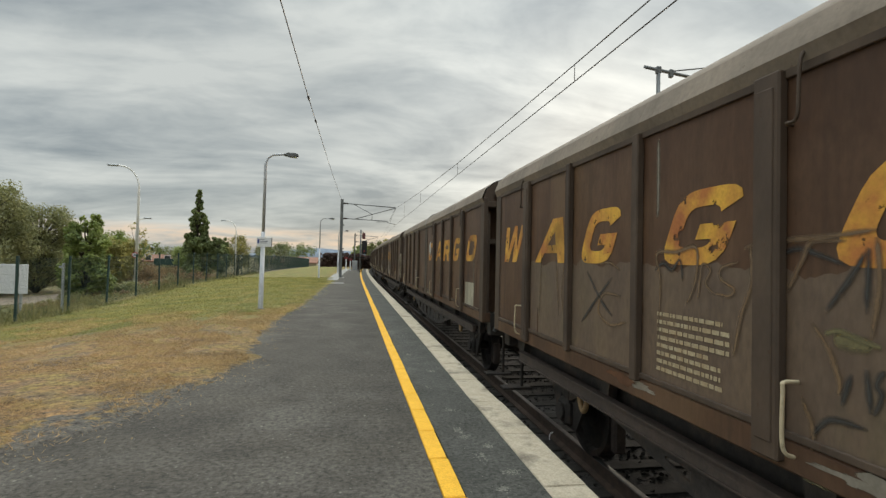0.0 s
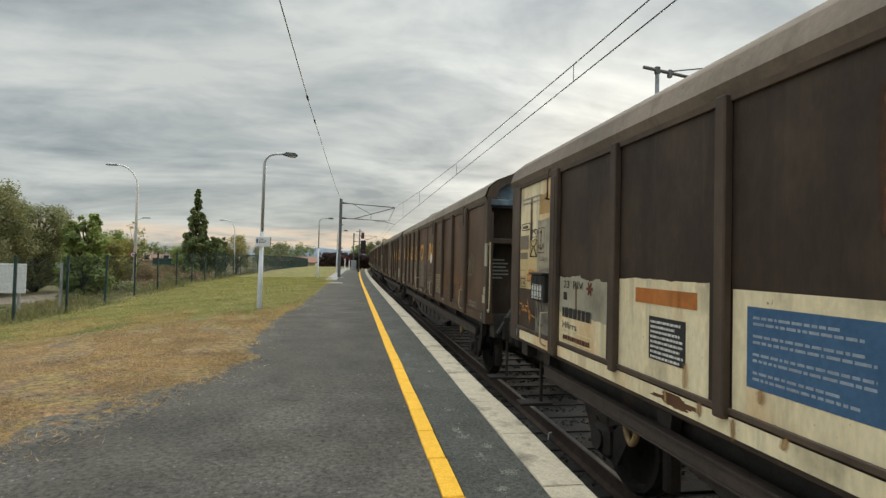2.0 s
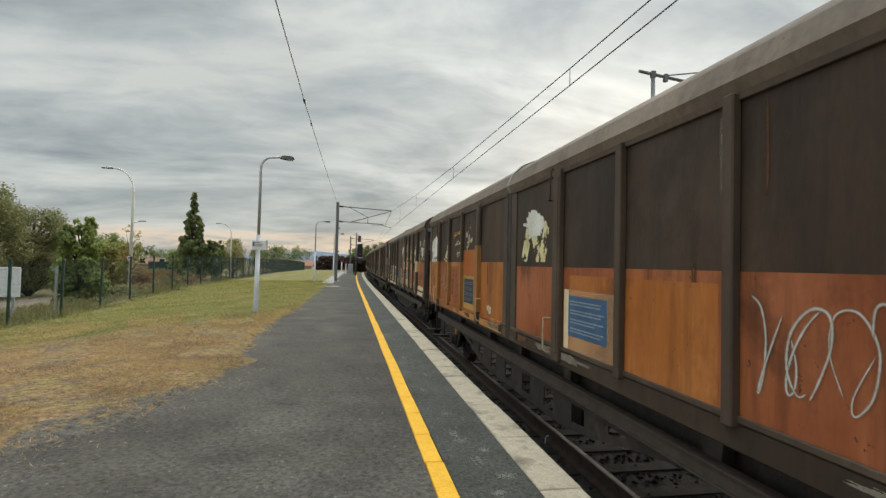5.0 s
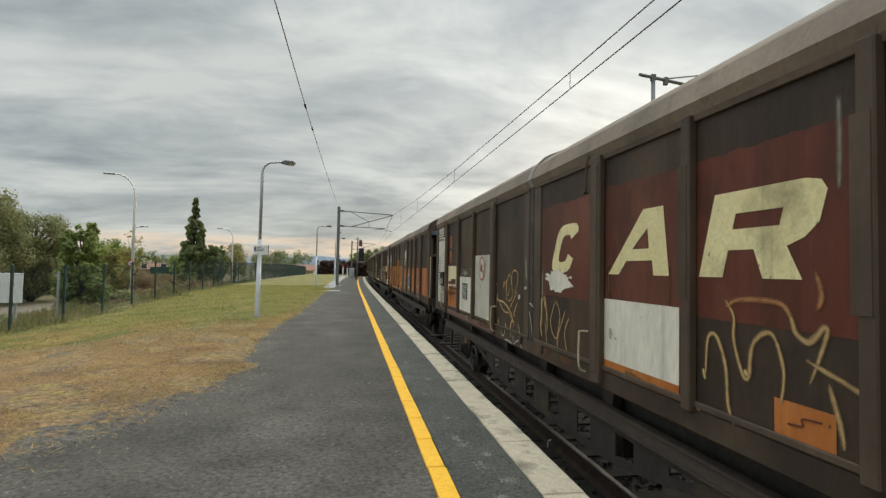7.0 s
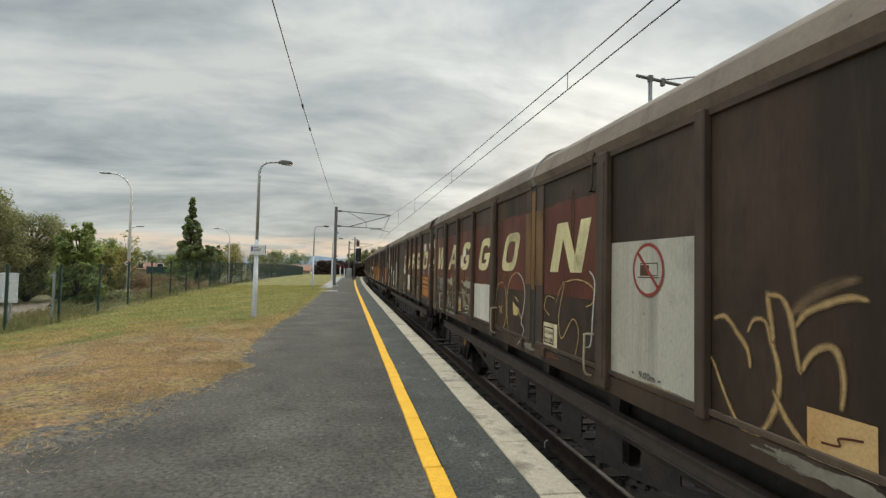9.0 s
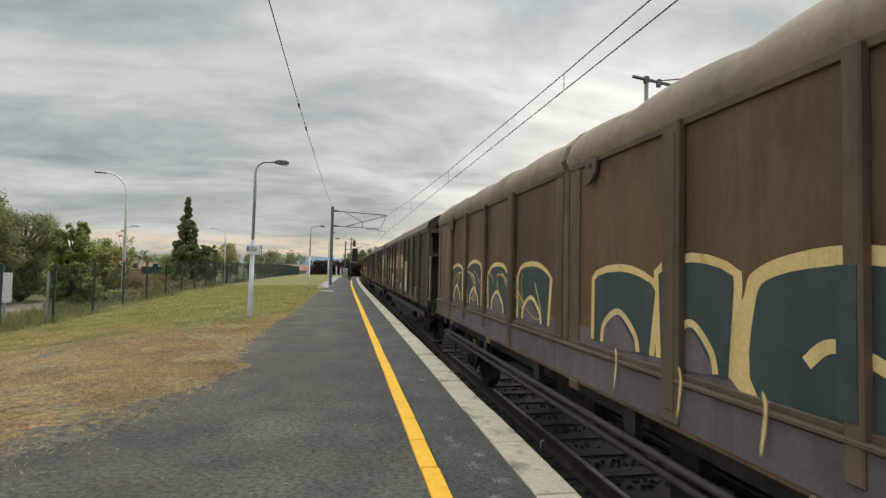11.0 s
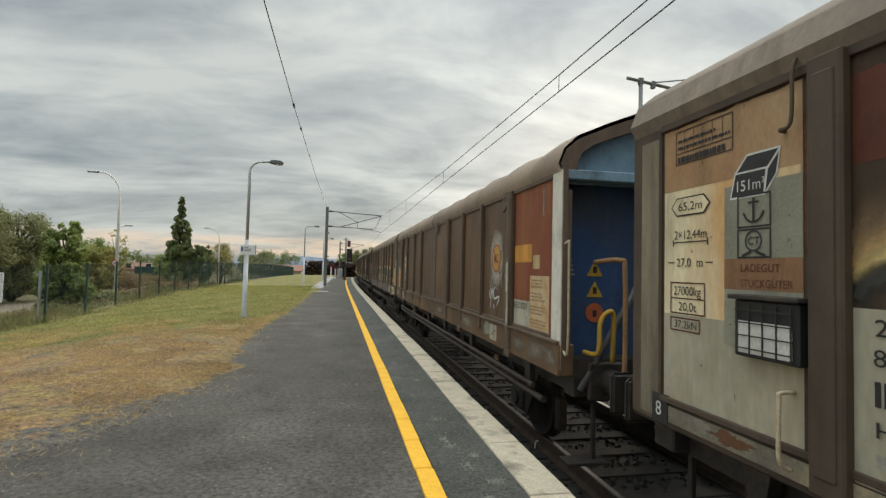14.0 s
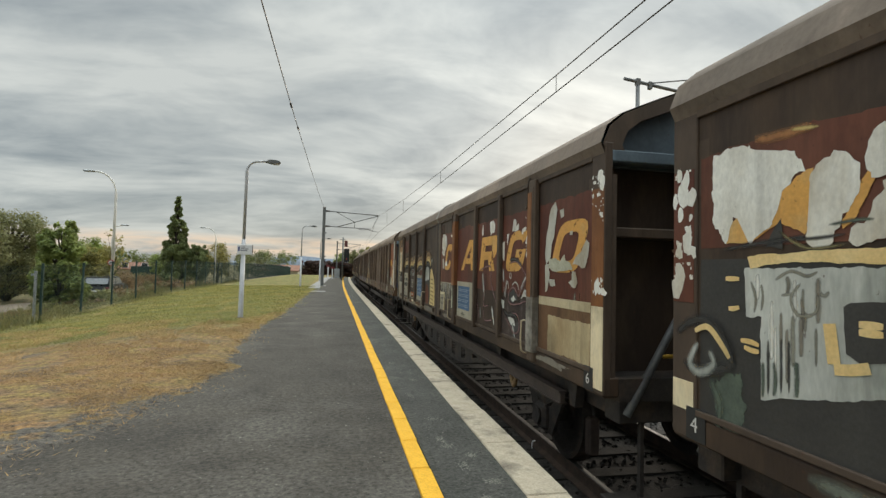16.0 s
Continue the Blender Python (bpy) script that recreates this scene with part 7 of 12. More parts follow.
def paint_b(w):
    tags_b(w)
    front_row(w, covering(gold_letter, "chipped"))
    blob(w, 7.18, 1.53, 0.14, 0.13, peel_white, 5, 4, 0.3)
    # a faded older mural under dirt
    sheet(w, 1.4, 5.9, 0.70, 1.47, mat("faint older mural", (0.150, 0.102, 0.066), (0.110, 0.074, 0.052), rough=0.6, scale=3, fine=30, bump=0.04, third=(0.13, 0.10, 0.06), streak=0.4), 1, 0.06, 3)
    stroke(w, [(5.5, 1.15), (5.66, 1.25), (5.72, 1.05), (5.6, 0.86)], 0.02, spray_white)
    text_rows(w, 3.85, 4.5, 0.78, 1.18, 8, tan_ink, 1, fill=0.5)
    post_paint(w, 6.21, 6.3, 1.34, 2.3, orange_paint)
    frame_lines(w, 6.64, 6.92, 0.73, 0.92, 0.012, dim_ink, 5)
    notes_text(w, [("KE-GP-A", 6.66, 0.845, 0.05, 0.24), ("MAX:58t", 6.66, 0.76, 0.05, 0.22)], dim_ink)
    text_rows(w, 8.0, 8.74, 0.73, 1.17, 9, tan_ink, 6, fill=0.5)
    words(w, "9,00m", 8.26, 0.635, 0.05, tan_ink, 6, 0.15)
    for a, b in ((8.16, 8.24), (8.51, 8.43)):
        flat("arrow", [(a, 0.652), (b, 0.652), (b, 0.64), ((a + 3 * b) / 4 + (b - a) * 0.45, 0.66), (b, 0.68), (b, 0.668), (a, 0.668)], tan_ink, w, 6)
    frame_lines(w, 11.49, 11.95, 0.735, 0.805, 0.008, dim_ink, 5)
    words(w, "REV UDK 31 07 17", 11.51, 0.752, 0.035, dim_ink, 6, 0.42)
    post_paint(w, 12.48, 12.582, 1.39, 1.73, olive_panel)
    post_paint(w, 12.44, 12.55, 0.97, 1.08, olive_panel)
    post_paint(w, 12.39, 12.53, 0.84, 0.96, olive_panel)
    end_text(w, -1.2, -0.85, 1.72, 2.05, 6, 3)
    # notice on the end wall
    y = -body_length() + 0.297
    part("end_notice", boxed(-0.79, -0.53, y - 0.004, y, 2.44, 2.83), mat("deep blue sticker", (0.035, 0.055, 0.20), bump=0), w, "blue warning sticker")
    part("warning_triangle", extruded([(-0.76, 2.655), (-0.56, 2.655), (-0.66, 2.81)], "y", y - 0.007, y - 0.0045), yellow_rail, w)
    part("warning_disc", extruded([(-0.66 + 0.085 * math.cos(a), 2.55 + 0.085 * math.sin(a)) for a in [k * 0.2618 for k in range(24)]], "y", y - 0.007, y - 0.0045), mat("orange sign", (0.5, 0.12, 0.04), bump=0), w)
    part("sign_field", extruded([(-0.66 + 0.065 * math.cos(a), 2.55 + 0.065 * math.sin(a)) for a in [k * 0.2618 for k in range(24)]], "y", y - 0.009, y - 0.0072), yellow_rail, w)
    for a, b, c, e in ((-0.69, -0.63, 2.53, 2.57), (-0.70, -0.62, 2.515, 2.525), (-0.68, -0.64, 2.68, 2.70)):
        part("sign_mark", boxed(a, b, y - 0.012, y - 0.0095, c, e), dark_plate, w)


def data_panel(w):
    """Stencilled data beside the leading end."""
    frame_lines(w, 0.35, 0.80, 2.10, 2.30, 0.006, black_ink)
    for k in range(1, 6):
        sheet(w, 0.35 + 0.075 * k, 0.354 + 0.075 * k, 2.17, 2.29, black_ink, 5, name="table_line")
    sheet(w, 0.35, 0.80, 2.165, 2.171, black_ink, 5, name="table_line")
    text_rows(w, 0.37, 0.78, 2.11, 2.16, 1, black_ink, 4, 6, 0.7)
    text_rows(w, 0.37, 0.78, 2.19, 2.27, 2, black_ink, 5, 6, 0.4)
    flat("hexagon", [(0.31, 1.85), (0.36, 1.795), (0.59, 1.795), (0.64, 1.85), (0.59, 1.905), (0.36, 1.905)], black_ink, w, 5)
    flat("hexagon_face", [(0.322, 1.85), (0.365, 1.803), (0.585, 1.803), (0.628, 1.85), (0.585, 1.897), (0.365, 1.897)], cream_paint, w, 6)
    words(w, "65,2m", 0.375, 1.825, 0.05, black_ink, 7.5, 0.20)
    notes_text(w, [("2\u00d712,44m", 0.34, 1.66, 0.052, 0.27), ("27,0  m", 0.36, 1.50, 0.05, 0.22), ("27000kg", 0.335, 1.335, 0.052, 0.23), ("20,0t", 0.38, 1.245, 0.05, 0.15), ("37,2kN", 0.34, 1.145, 0.044, 0.19)], black_ink)
    sheet(w, 0.33, 0.62, 1.638, 1.645, black_ink, 6, name="rule")
    for a in (0.325, 0.615):
        sheet(w, a, a + 0.008, 1.62, 1.66, black_ink, 6, name="rule")
    for a in (0.285, 0.605):
        sheet(w, a, a + 0.055, 1.52, 1.527, black_ink, 6, name="rule")
    frame_lines(w, 0.305, 0.60, 1.225, 1.41, 0.008, red_brown)
    sheet(w, 0.31, 0.595, 1.312, 1.319, red_brown, 5, name="rule")
    frame_lines(w, 0.305, 0.56, 1.125, 1.205, 0.008, red_brown)


def pictograms(w, d, z):
    """Anchor and swap-body signs in two frames, one above the other."""
    frame_lines(w, d, d + 0.205, z, z + 0.165, 0.009, black_ink)
    sheet(w, d + 0.096, d + 0.109, z + 0.03, z + 0.145, black_ink, 6, name="anchor_shank")
    stroke(w, [(d + 0.04, z + 0.075), (d + 0.065, z + 0.04), (d + 0.102, z + 0.026), (d + 0.14, z + 0.04), (d + 0.165, z + 0.075)], 0.012, black_ink, 6, "anchor_fluke", False)
    sheet(w, d + 0.07, d + 0.135, z + 0.118, z + 0.128, black_ink, 6, name="anchor_stock")
    z -= 0.150
    frame_lines(w, d, d + 0.205, z, z + 0.145, 0.009, black_ink)
    disc(w, d + 0.102, z + 0.085, 0.052, black_ink, 6, "sign_ring", inner=0.044)
    words(w, "CT", d + 0.066, z + 0.067, 0.038, black_ink, 6, 0.072)
    for k in (-1, 1):
        stroke(w, [(d + 0.102 + k * 0.012, z + 0.035), (d + 0.102 + k * 0.04, z + 0.022), (d + 0.102 + k * 0.07, z + 0.012)], 0.014, black_ink, 6, "sign_leg", False)


def paper_box(w, d, z):
    """Wire-fronted waybill box on the wall."""
    b = part("waybill_box", boxed(FACE - 0.06, FACE - 0.001, -d - 0.18, -d + 0.18, z + LIFT, z + 0.27 + LIFT, 0.008), dark_plate, w, "black wire-fronted waybill box")
    part("paper", boxed(FACE - 0.066, FACE - 0.0615, -d - 0.15, -d + 0.15, z + 0.02 + LIFT, z + 0.17 + LIFT), white_ink, b)
    part("box_lid", boxed(FACE - 0.085, FACE - 0.001, -d - 0.2, -d + 0.2, z + 0.272 + LIFT, z + 0.295 + LIFT, 0.005), iron_dark, b)
    for k in range(5):
        part("wire", boxed(FACE - 0.072, FACE - 0.0675, -d - 0.15 + 0.075 * k - 0.003, -d - 0.15 + 0.075 * k + 0.003, z + 0.01 + LIFT, z + 0.25 + LIFT), iron_dark, b)
    for k in range(4):
        part("wire", boxed(FACE - 0.0765, FACE - 0.0725, -d - 0.16, -d + 0.16, z + 0.04 + 0.06 * k + LIFT, z + 0.046 + 0.06 * k + LIFT), iron_dark, b)


def paint_c(w):
    flakes_c(w)
    # data end
    sheet(w, 0.24, 1.2, 1.16, 2.33, cream_paint, 1)
    sheet(w, 0.24, 0.80, 1.16, 1.72, mat("yellowed cream paint", (0.60, 0.46, 0.24), (0.50, 0.36, 0.17), scale=3, third=(0.45, 0.27, 0.12), streak=0.6, wear=0.5), 1.6, 0.03, 5)
    sheet(w, 0.84, 1.2, 1.97, 2.2, mat("tan stained cream paint", (0.50, 0.34, 0.17), (0.42, 0.25, 0.10), scale=4, streak=0.5, wear=0.5), 1.5, 0.08, 9, name="stain_band")
    sheet(w, 0.80, 1.2, 1.10, 1.92, olive_panel, 1.8, 0.02, 6, name="grey_patch")
    text_rows(w, 0.32, 0.95, 2.12, 2.22, 2, dim_ink, 9, 4)
    flat("hexagon", [(0.26, 1.865), (0.31, 1.825), (0.55, 1.825), (0.60, 1.865), (0.55, 1.905), (0.31, 1.905)], black_ink, w, 5)
    flat("hexagon_face", [(0.275, 1.865), (0.317, 1.835), (0.543, 1.835), (0.585, 1.865), (0.543, 1.895), (0.317, 1.895)], cream_paint, w, 5.6)
    text_rows(w, 0.33, 0.53, 1.845, 1.885, 1, black_ink, 3, 6.2, 0.8)
    frame_lines(w, 0.575, 0.80, 1.52, 1.82, 0.012, black_ink)
    disc(w, 0.688, 1.715, 0.088, black_ink, 6, "sign_ring", inner=0.076)
    words(w, "CT", 0.640, 1.685, 0.060, black_ink, 6, 0.095)
    for k in (-1, 1):
        stroke(w, [(0.688 + k * 0.02, 1.63), (0.688 + k * 0.06, 1.57), (0.688 + k * 0.09, 1.54)], 0.020, black_ink, 6, "sign_leg", False)
    frame_lines(w, 0.825, 1.0, 1.56, 1.83, 0.008, red_brown)
    sheet(w, 0.905, 0.920, 1.60, 1.77, red_brown, 6, name="anchor_shank")
    disc(w, 0.912, 1.785, 0.018, red_brown, 6, "anchor_eye")
    stroke(w, [(0.85, 1.66), (0.87, 1.62), (0.912, 1.60), (0.955, 1.62), (0.975, 1.66)], 0.012, red_brown, 6, "anchor_fluke", False)
    notes_text(w, [("Ladegut-", 0.87, 1.475, 0.058, 0.25), ("St\u00fcckg\u00fcter", 0.865, 1.365, 0.058, 0.29)], mat("faded rose stencil", (0.24, 0.15, 0.12), bump=0))
    faded = mat("faded grey patch", (0.21, 0.165, 0.115), (0.16, 0.125, 0.09), scale=6, bump=0)
    sheet(w, 0.23, 0.53, 1.605, 1.765, faded, 4, name="covered_patch")
    sheet(w, 0.235, 0.50, 1.495, 1.57, faded, 4, name="covered_patch")
    flat("crate_symbol", [(0.50, 1.245), (0.505, 1.33), (0.56, 1.385), (0.77, 1.36), (0.785, 1.29), (0.735, 1.235)], orange_light, w, 4)
    frame_lines(w, 0.505, 0.735, 1.248, 1.322, 0.006, red_brown, 5)
    frame_lines(w, 0.25, 0.43, 1.285, 1.37, 0.006, red_ink, 5)
    frame_lines(w, 0.24, 0.44, 1.175, 1.275, 0.010, black_ink, 5)
    words(w, "37,2 kN", 0.255, 1.20, 0.052, black_ink, 6, 0.17)
    paper_box(w, 0.97, 1.06)
    sheet(w, 0.78, 1.18, 0.70, 1.08, smudge, 2, 0.05, 4)
    # number panel, firm's panel, notices
    sheet(w, 1.42, 2.34, 0.70, 1.34, olive_panel, 1, 0.05, 7)
    sheet(w, 1.42, 2.34, 0.70, 1.02, cream_paint, 2, 0.06, 8)
    notes_text(w, [("23", 1.52, 1.23, 0.07, 0.12), ("RIV", 1.72, 1.23, 0.07, 0.2)], black_ink)
    sheet(w, 1.52, 1.6, 1.12, 1.19, black_ink, 5, name="covered_mark")
    for k in range(3):
        a = k * math.pi / 3
        stroke(w, [(2.05 - 0.06 * math.cos(a), 1.245 - 0.06 * math.sin(a)), (2.05, 1.245), (2.05 + 0.06 * math.cos(a), 1.245 + 0.06 * math.sin(a))], 0.022, red_brown, 5, "star_ray", False)
    text_rows(w, 1.5, 2.28, 0.96, 1.09, 1, black_ink, 13, 5, 0.7)
    words(w, "Hfirrs", 1.5, 0.86, 0.065, black_ink, 5, 0.3)
    frame_lines(w, 1.48, 2.1, 0.74, 0.84, 0.01, cream_clean, 5)
    text_rows(w, 1.52, 2.06, 0.755, 0.825, 1, red_brown, 14, 5, 0.6)
    sheet(w, 2.5, 3.5, 0.70, 1.36, cream_paint, 1, 0.02, 9)
    sheet(w, 2.75, 3.4, 1.20, 1.30, orange_paint, 3, name="lettering_block")
    sheet(w, 2.92, 3.3, 0.84, 1.12, dark_plate, 3, name="notice")
    text_rows(w, 2.94, 3.28, 0.85, 1.11, 8, white_ink, 15, 4, 0.5)
    notice(w, 3.68, 4.68, 0.68, 1.34, cream_paint, blue_panel, blue_ink, (3.78, 4.48, 0.86, 1.26), 10, 16)
    sheet(w, 0.3, 4.7, 0.575, 0.675, cream_paint, 12, name="sill_paint")
    sheet(w, 4.9, 5.06, 0.72, 0.92, grey_panel, 2, 0.05, 3)
    # big row, flaked
    sheet(w, 6.54, 7.68, 1.28, 2.2, red_brown, 1, 0.05, 12)
    rear_row(w, covering(scraped_cream, "scraped"))
    sheet(w, 6.54, 7.3, 0.72, 1.30, orange_paint, 2, 0.01, 3)
    streaks(w, 6.56, 7.3, 0.72, 1.30, (orange_light, orange_rust), 10, 8, 2.5)
    sheet(w, 6.57, 6.82, 0.86, 1.0, smudge, 3.5, name="covered_patch")
    frame_lines(w, 6.6, 6.82, 0.88, 0.98, 0.01, black_ink, 4)
    post_paint(w, 6.35, 6.5, 0.62, 1.3, grey_panel)
    rib_paint(w, 7.78, True, 1.25, 1.52, cream_paint)
    sheet(w, 7.88, 8.85, 0.70, 1.5, orange_paint, 1)
    notice(w, 7.88, 8.72, 0.72, 1.32, cream_paint, blue_panel, blue_ink, (7.96, 8.58, 0.92, 1.26), 10, 17)
    words(w, "6,00m", 8.12, 0.79, 0.05, black_ink, 6, 0.2)
    rib_paint(w, 8.90, False, 0.7, 1.5, cream_paint)
    sheet(w, 8.95, 9.95, 0.70, 1.46, orange_red, 1)
    scrawl(w, 9.05, 9.85, 0.9, 1.35, mat("rose scratch paint", (0.36, 0.19, 0.13), bump=0), 33, 0.022, 4)
    sheet(w, 9.4, 9.62, 0.72, 0.86, cream_paint, 3)
    rib_paint(w, 10.0, False, 0.7, 1.46, cream_paint)
    sheet(w, 10.05, 11.14, 0.68, 1.25, orange_red, 1)
    sheet(w, 10.6, 11.14, 0.68, 0.86, cream_paint, 2, 0.04, 4)
    for pts in ([(10.21, 1.25), (10.11, 1.21), (10.08, 1.13), (10.16, 1.10), (10.15, 1.05)], [(10.25, 1.34), (10.28, 1.21), (10.29, 1.06)], [(10.19, 1.15), (10.35, 1.20), (10.42, 1.19)], [(10.42, 1.11), (10.44, 1.28), (10.49, 1.32), (10.52, 1.27), (10.58, 1.08)], [(10.63, 1.18), (10.69, 1.22), (10.70, 1.27), (10.66, 1.28), (10.62, 1.21), (10.64, 1.09), (10.69, 1.03), (10.73, 1.08), (10.71, 1.12), (10.67, 1.12)], [(10.64, 1.33), (10.68, 1.38)], [(10.11, 1.02), (10.05, 1.00), (10.00, 0.89), (10.11, 0.90), (10.16, 0.87), (10.10, 0.82), (10.05, 0.82)], [(10.26, 0.96), (10.20, 0.89), (10.23, 0.82), (10.30, 0.87), (10.29, 0.95), (10.25, 0.95)], [(10.40, 1.02), (10.41, 0.96), (10.35, 0.91), (10.33, 0.83), (10.41, 0.79), (10.47, 0.85)], [(10.55, 0.98), (10.56, 0.76)], [(10.54, 0.95), (10.62, 1.03), (10.69, 0.99), (10.64, 0.92), (10.55, 0.89)], [(10.55, 0.89), (10.63, 0.83), (10.67, 0.73), (10.70, 0.83), (10.78, 0.90), (10.95, 0.94)], [(10.25, 0.75), (10.34, 0.76), (10.42, 0.74), (10.45, 0.69)]):
        stroke(w, pts, 0.026, spray_white)
    rib_paint(w, 11.22, True, 1.22, 1.52, cream_paint)
    sheet(w, 11.3, 12.36, 0.70, 1.48, orange_paint, 1)
    sheet(w, 11.3, 12.36, 1.02, 1.22, orange_red, 2, name="darker_band")
    text_rows(w, 11.4, 12.2, 1.04, 1.18, 3, red_brown, 18, 4, 0.4)
    sheet(w, 11.3, 12.36, 0.64, 0.84, cream_paint, 3, 0.04, 6)
    sheet(w, 11.3, 12.4, 0.575, 0.675, cream_paint, 12, name="sill_paint")
    flecks(w, 12.4, 12.55, 1.1, 2.2, peel_white, 14, 0.03, 13, 15)


def paint_d(w):
    flakes_d(w)
    front = orange_paint
    # lower half orange from end to end
    sheet(w, 0.22, 6.0, 0.68, 1.50, front, 1)
    sheet(w, 2.5, 3.55, 0.68, 1.42, orange_red, 2)
    sheet(w, 1.4, 2.36, 0.68, 1.52, orange_red, 2)
    post_paint(w, 0.03, 0.2, 0.7, 1.52, orange_paint)
    post_paint(w, 0.185, 0.215, 0.72, 1.52, cream_paint)
    streaks(w, 0.25, 1.2, 0.68, 1.5, (orange_light, orange_light, orange_red), 9, 5, 1.5)
    streaks(w, 1.4, 2.36, 0.68, 1.5, (orange_rust, orange_light), 8, 6, 2.5)
    streaks(w, 2.5, 3.55, 0.68, 1.4, (orange_rust,), 4, 7, 2.5)
    ochre_rib = mat("streaked ochre rib", (0.36, 0.165, 0.045), (0.20, 0.085, 0.030), rough=0.6, scale=5, streak=0.15, third=(0.50, 0.31, 0.11), wear=0.7)
    for d in SLIM[:2]:
        rib_paint(w, d, False, 0.68, 1.5, ochre_rib)
    rib_paint(w, WIDE[0], True, 0.7, 1.52, ochre_rib)
    rib_paint(w, WIDE[1], True, 0.75, 1.75, ochre_rib)
    sill = mat("orange sill paint with ochre runs", (0.40, 0.130, 0.034), (0.30, 0.095, 0.028), rough=0.6, scale=2.2, third=(0.50, 0.29, 0.085), wear=0.7)
    sheet(w, 0.25, 3.5, 0.575, 0.675, sill, 12, name="sill_paint")
    sheet(w, 3.45, 6.0, 0.575, 0.675, orange_light, 12.2, name="sill_paint")
    for a, b in ((0.24, 1.24), (1.44, 2.44), (2.54, 3.58), (3.68, 4.68), (4.88, 5.98)):
        frame_paint(w, a, b, sill)
    peel(w, [(2.62, 0.86), (2.80, 0.90), (2.84, 0.78), (2.70, 0.71), (2.62, 0.74)], orange_paint, 2.8)
    peel(w, [(2.9, 0.63), (3.02, 0.66), (3.2, 0.60), (3.22, 0.59), (2.98, 0.58)], covering(orange_light, "worn"), 13.5)
    sheet(w, 3.68, 4.7, 1.28, 1.70, mat("bright red-orange paint", (0.46, 0.130, 0.028), (0.36, 0.095, 0.024), rough=0.6, scale=2.2, third=(0.52, 0.25, 0.06), streak=0.2, wear=0.5), 5, name="orange_field")
    ochre_field = mat("stained ochre field", (0.50, 0.285, 0.075), (0.40, 0.20, 0.05), rough=0.65, scale=2.5, third=(0.56, 0.40, 0.17), streak=0.4, wear=0.6, grain=0.2)
    notice(w, 3.68, 4.7, 0.66, 1.27, ochre_field, mat("dark slate notice paint", (0.052, 0.062, 0.080), (0.040, 0.048, 0.062), scale=4, wear=0.4), mat("grey notice lettering", (0.17, 0.185, 0.20), bump=0), (3.76, 4.42, 0.82, 1.22), 10, 19)
    blob(w, 5.35, 0.84, 0.12, 0.05, cream_paint, 4, 55, 0.4)
    # rear half
    sheet(w, 6.54, 12.36, 0.68, 1.45, orange_red, 1)
    sheet(w, 8.0, 9.9, 0.68, 1.38, front, 2)
    zigzag_shape(w, 6.68, 7.6, 1.5, 1.92, covering(cream_clean, "worn"))
    blob(w, 7.1, 1.9, 0.3, 0.12, peel_white, 5, 56, 0.6)
    notice(w, 7.9, 8.8, 0.7, 1.25, cream_paint, blue_panel, blue_ink, (8.0, 8.7, 0.84, 1.2), 10, 20)
    scrawl(w, 10.1, 11.0, 0.85, 1.35, spray_white, 42, 0.03, 4)


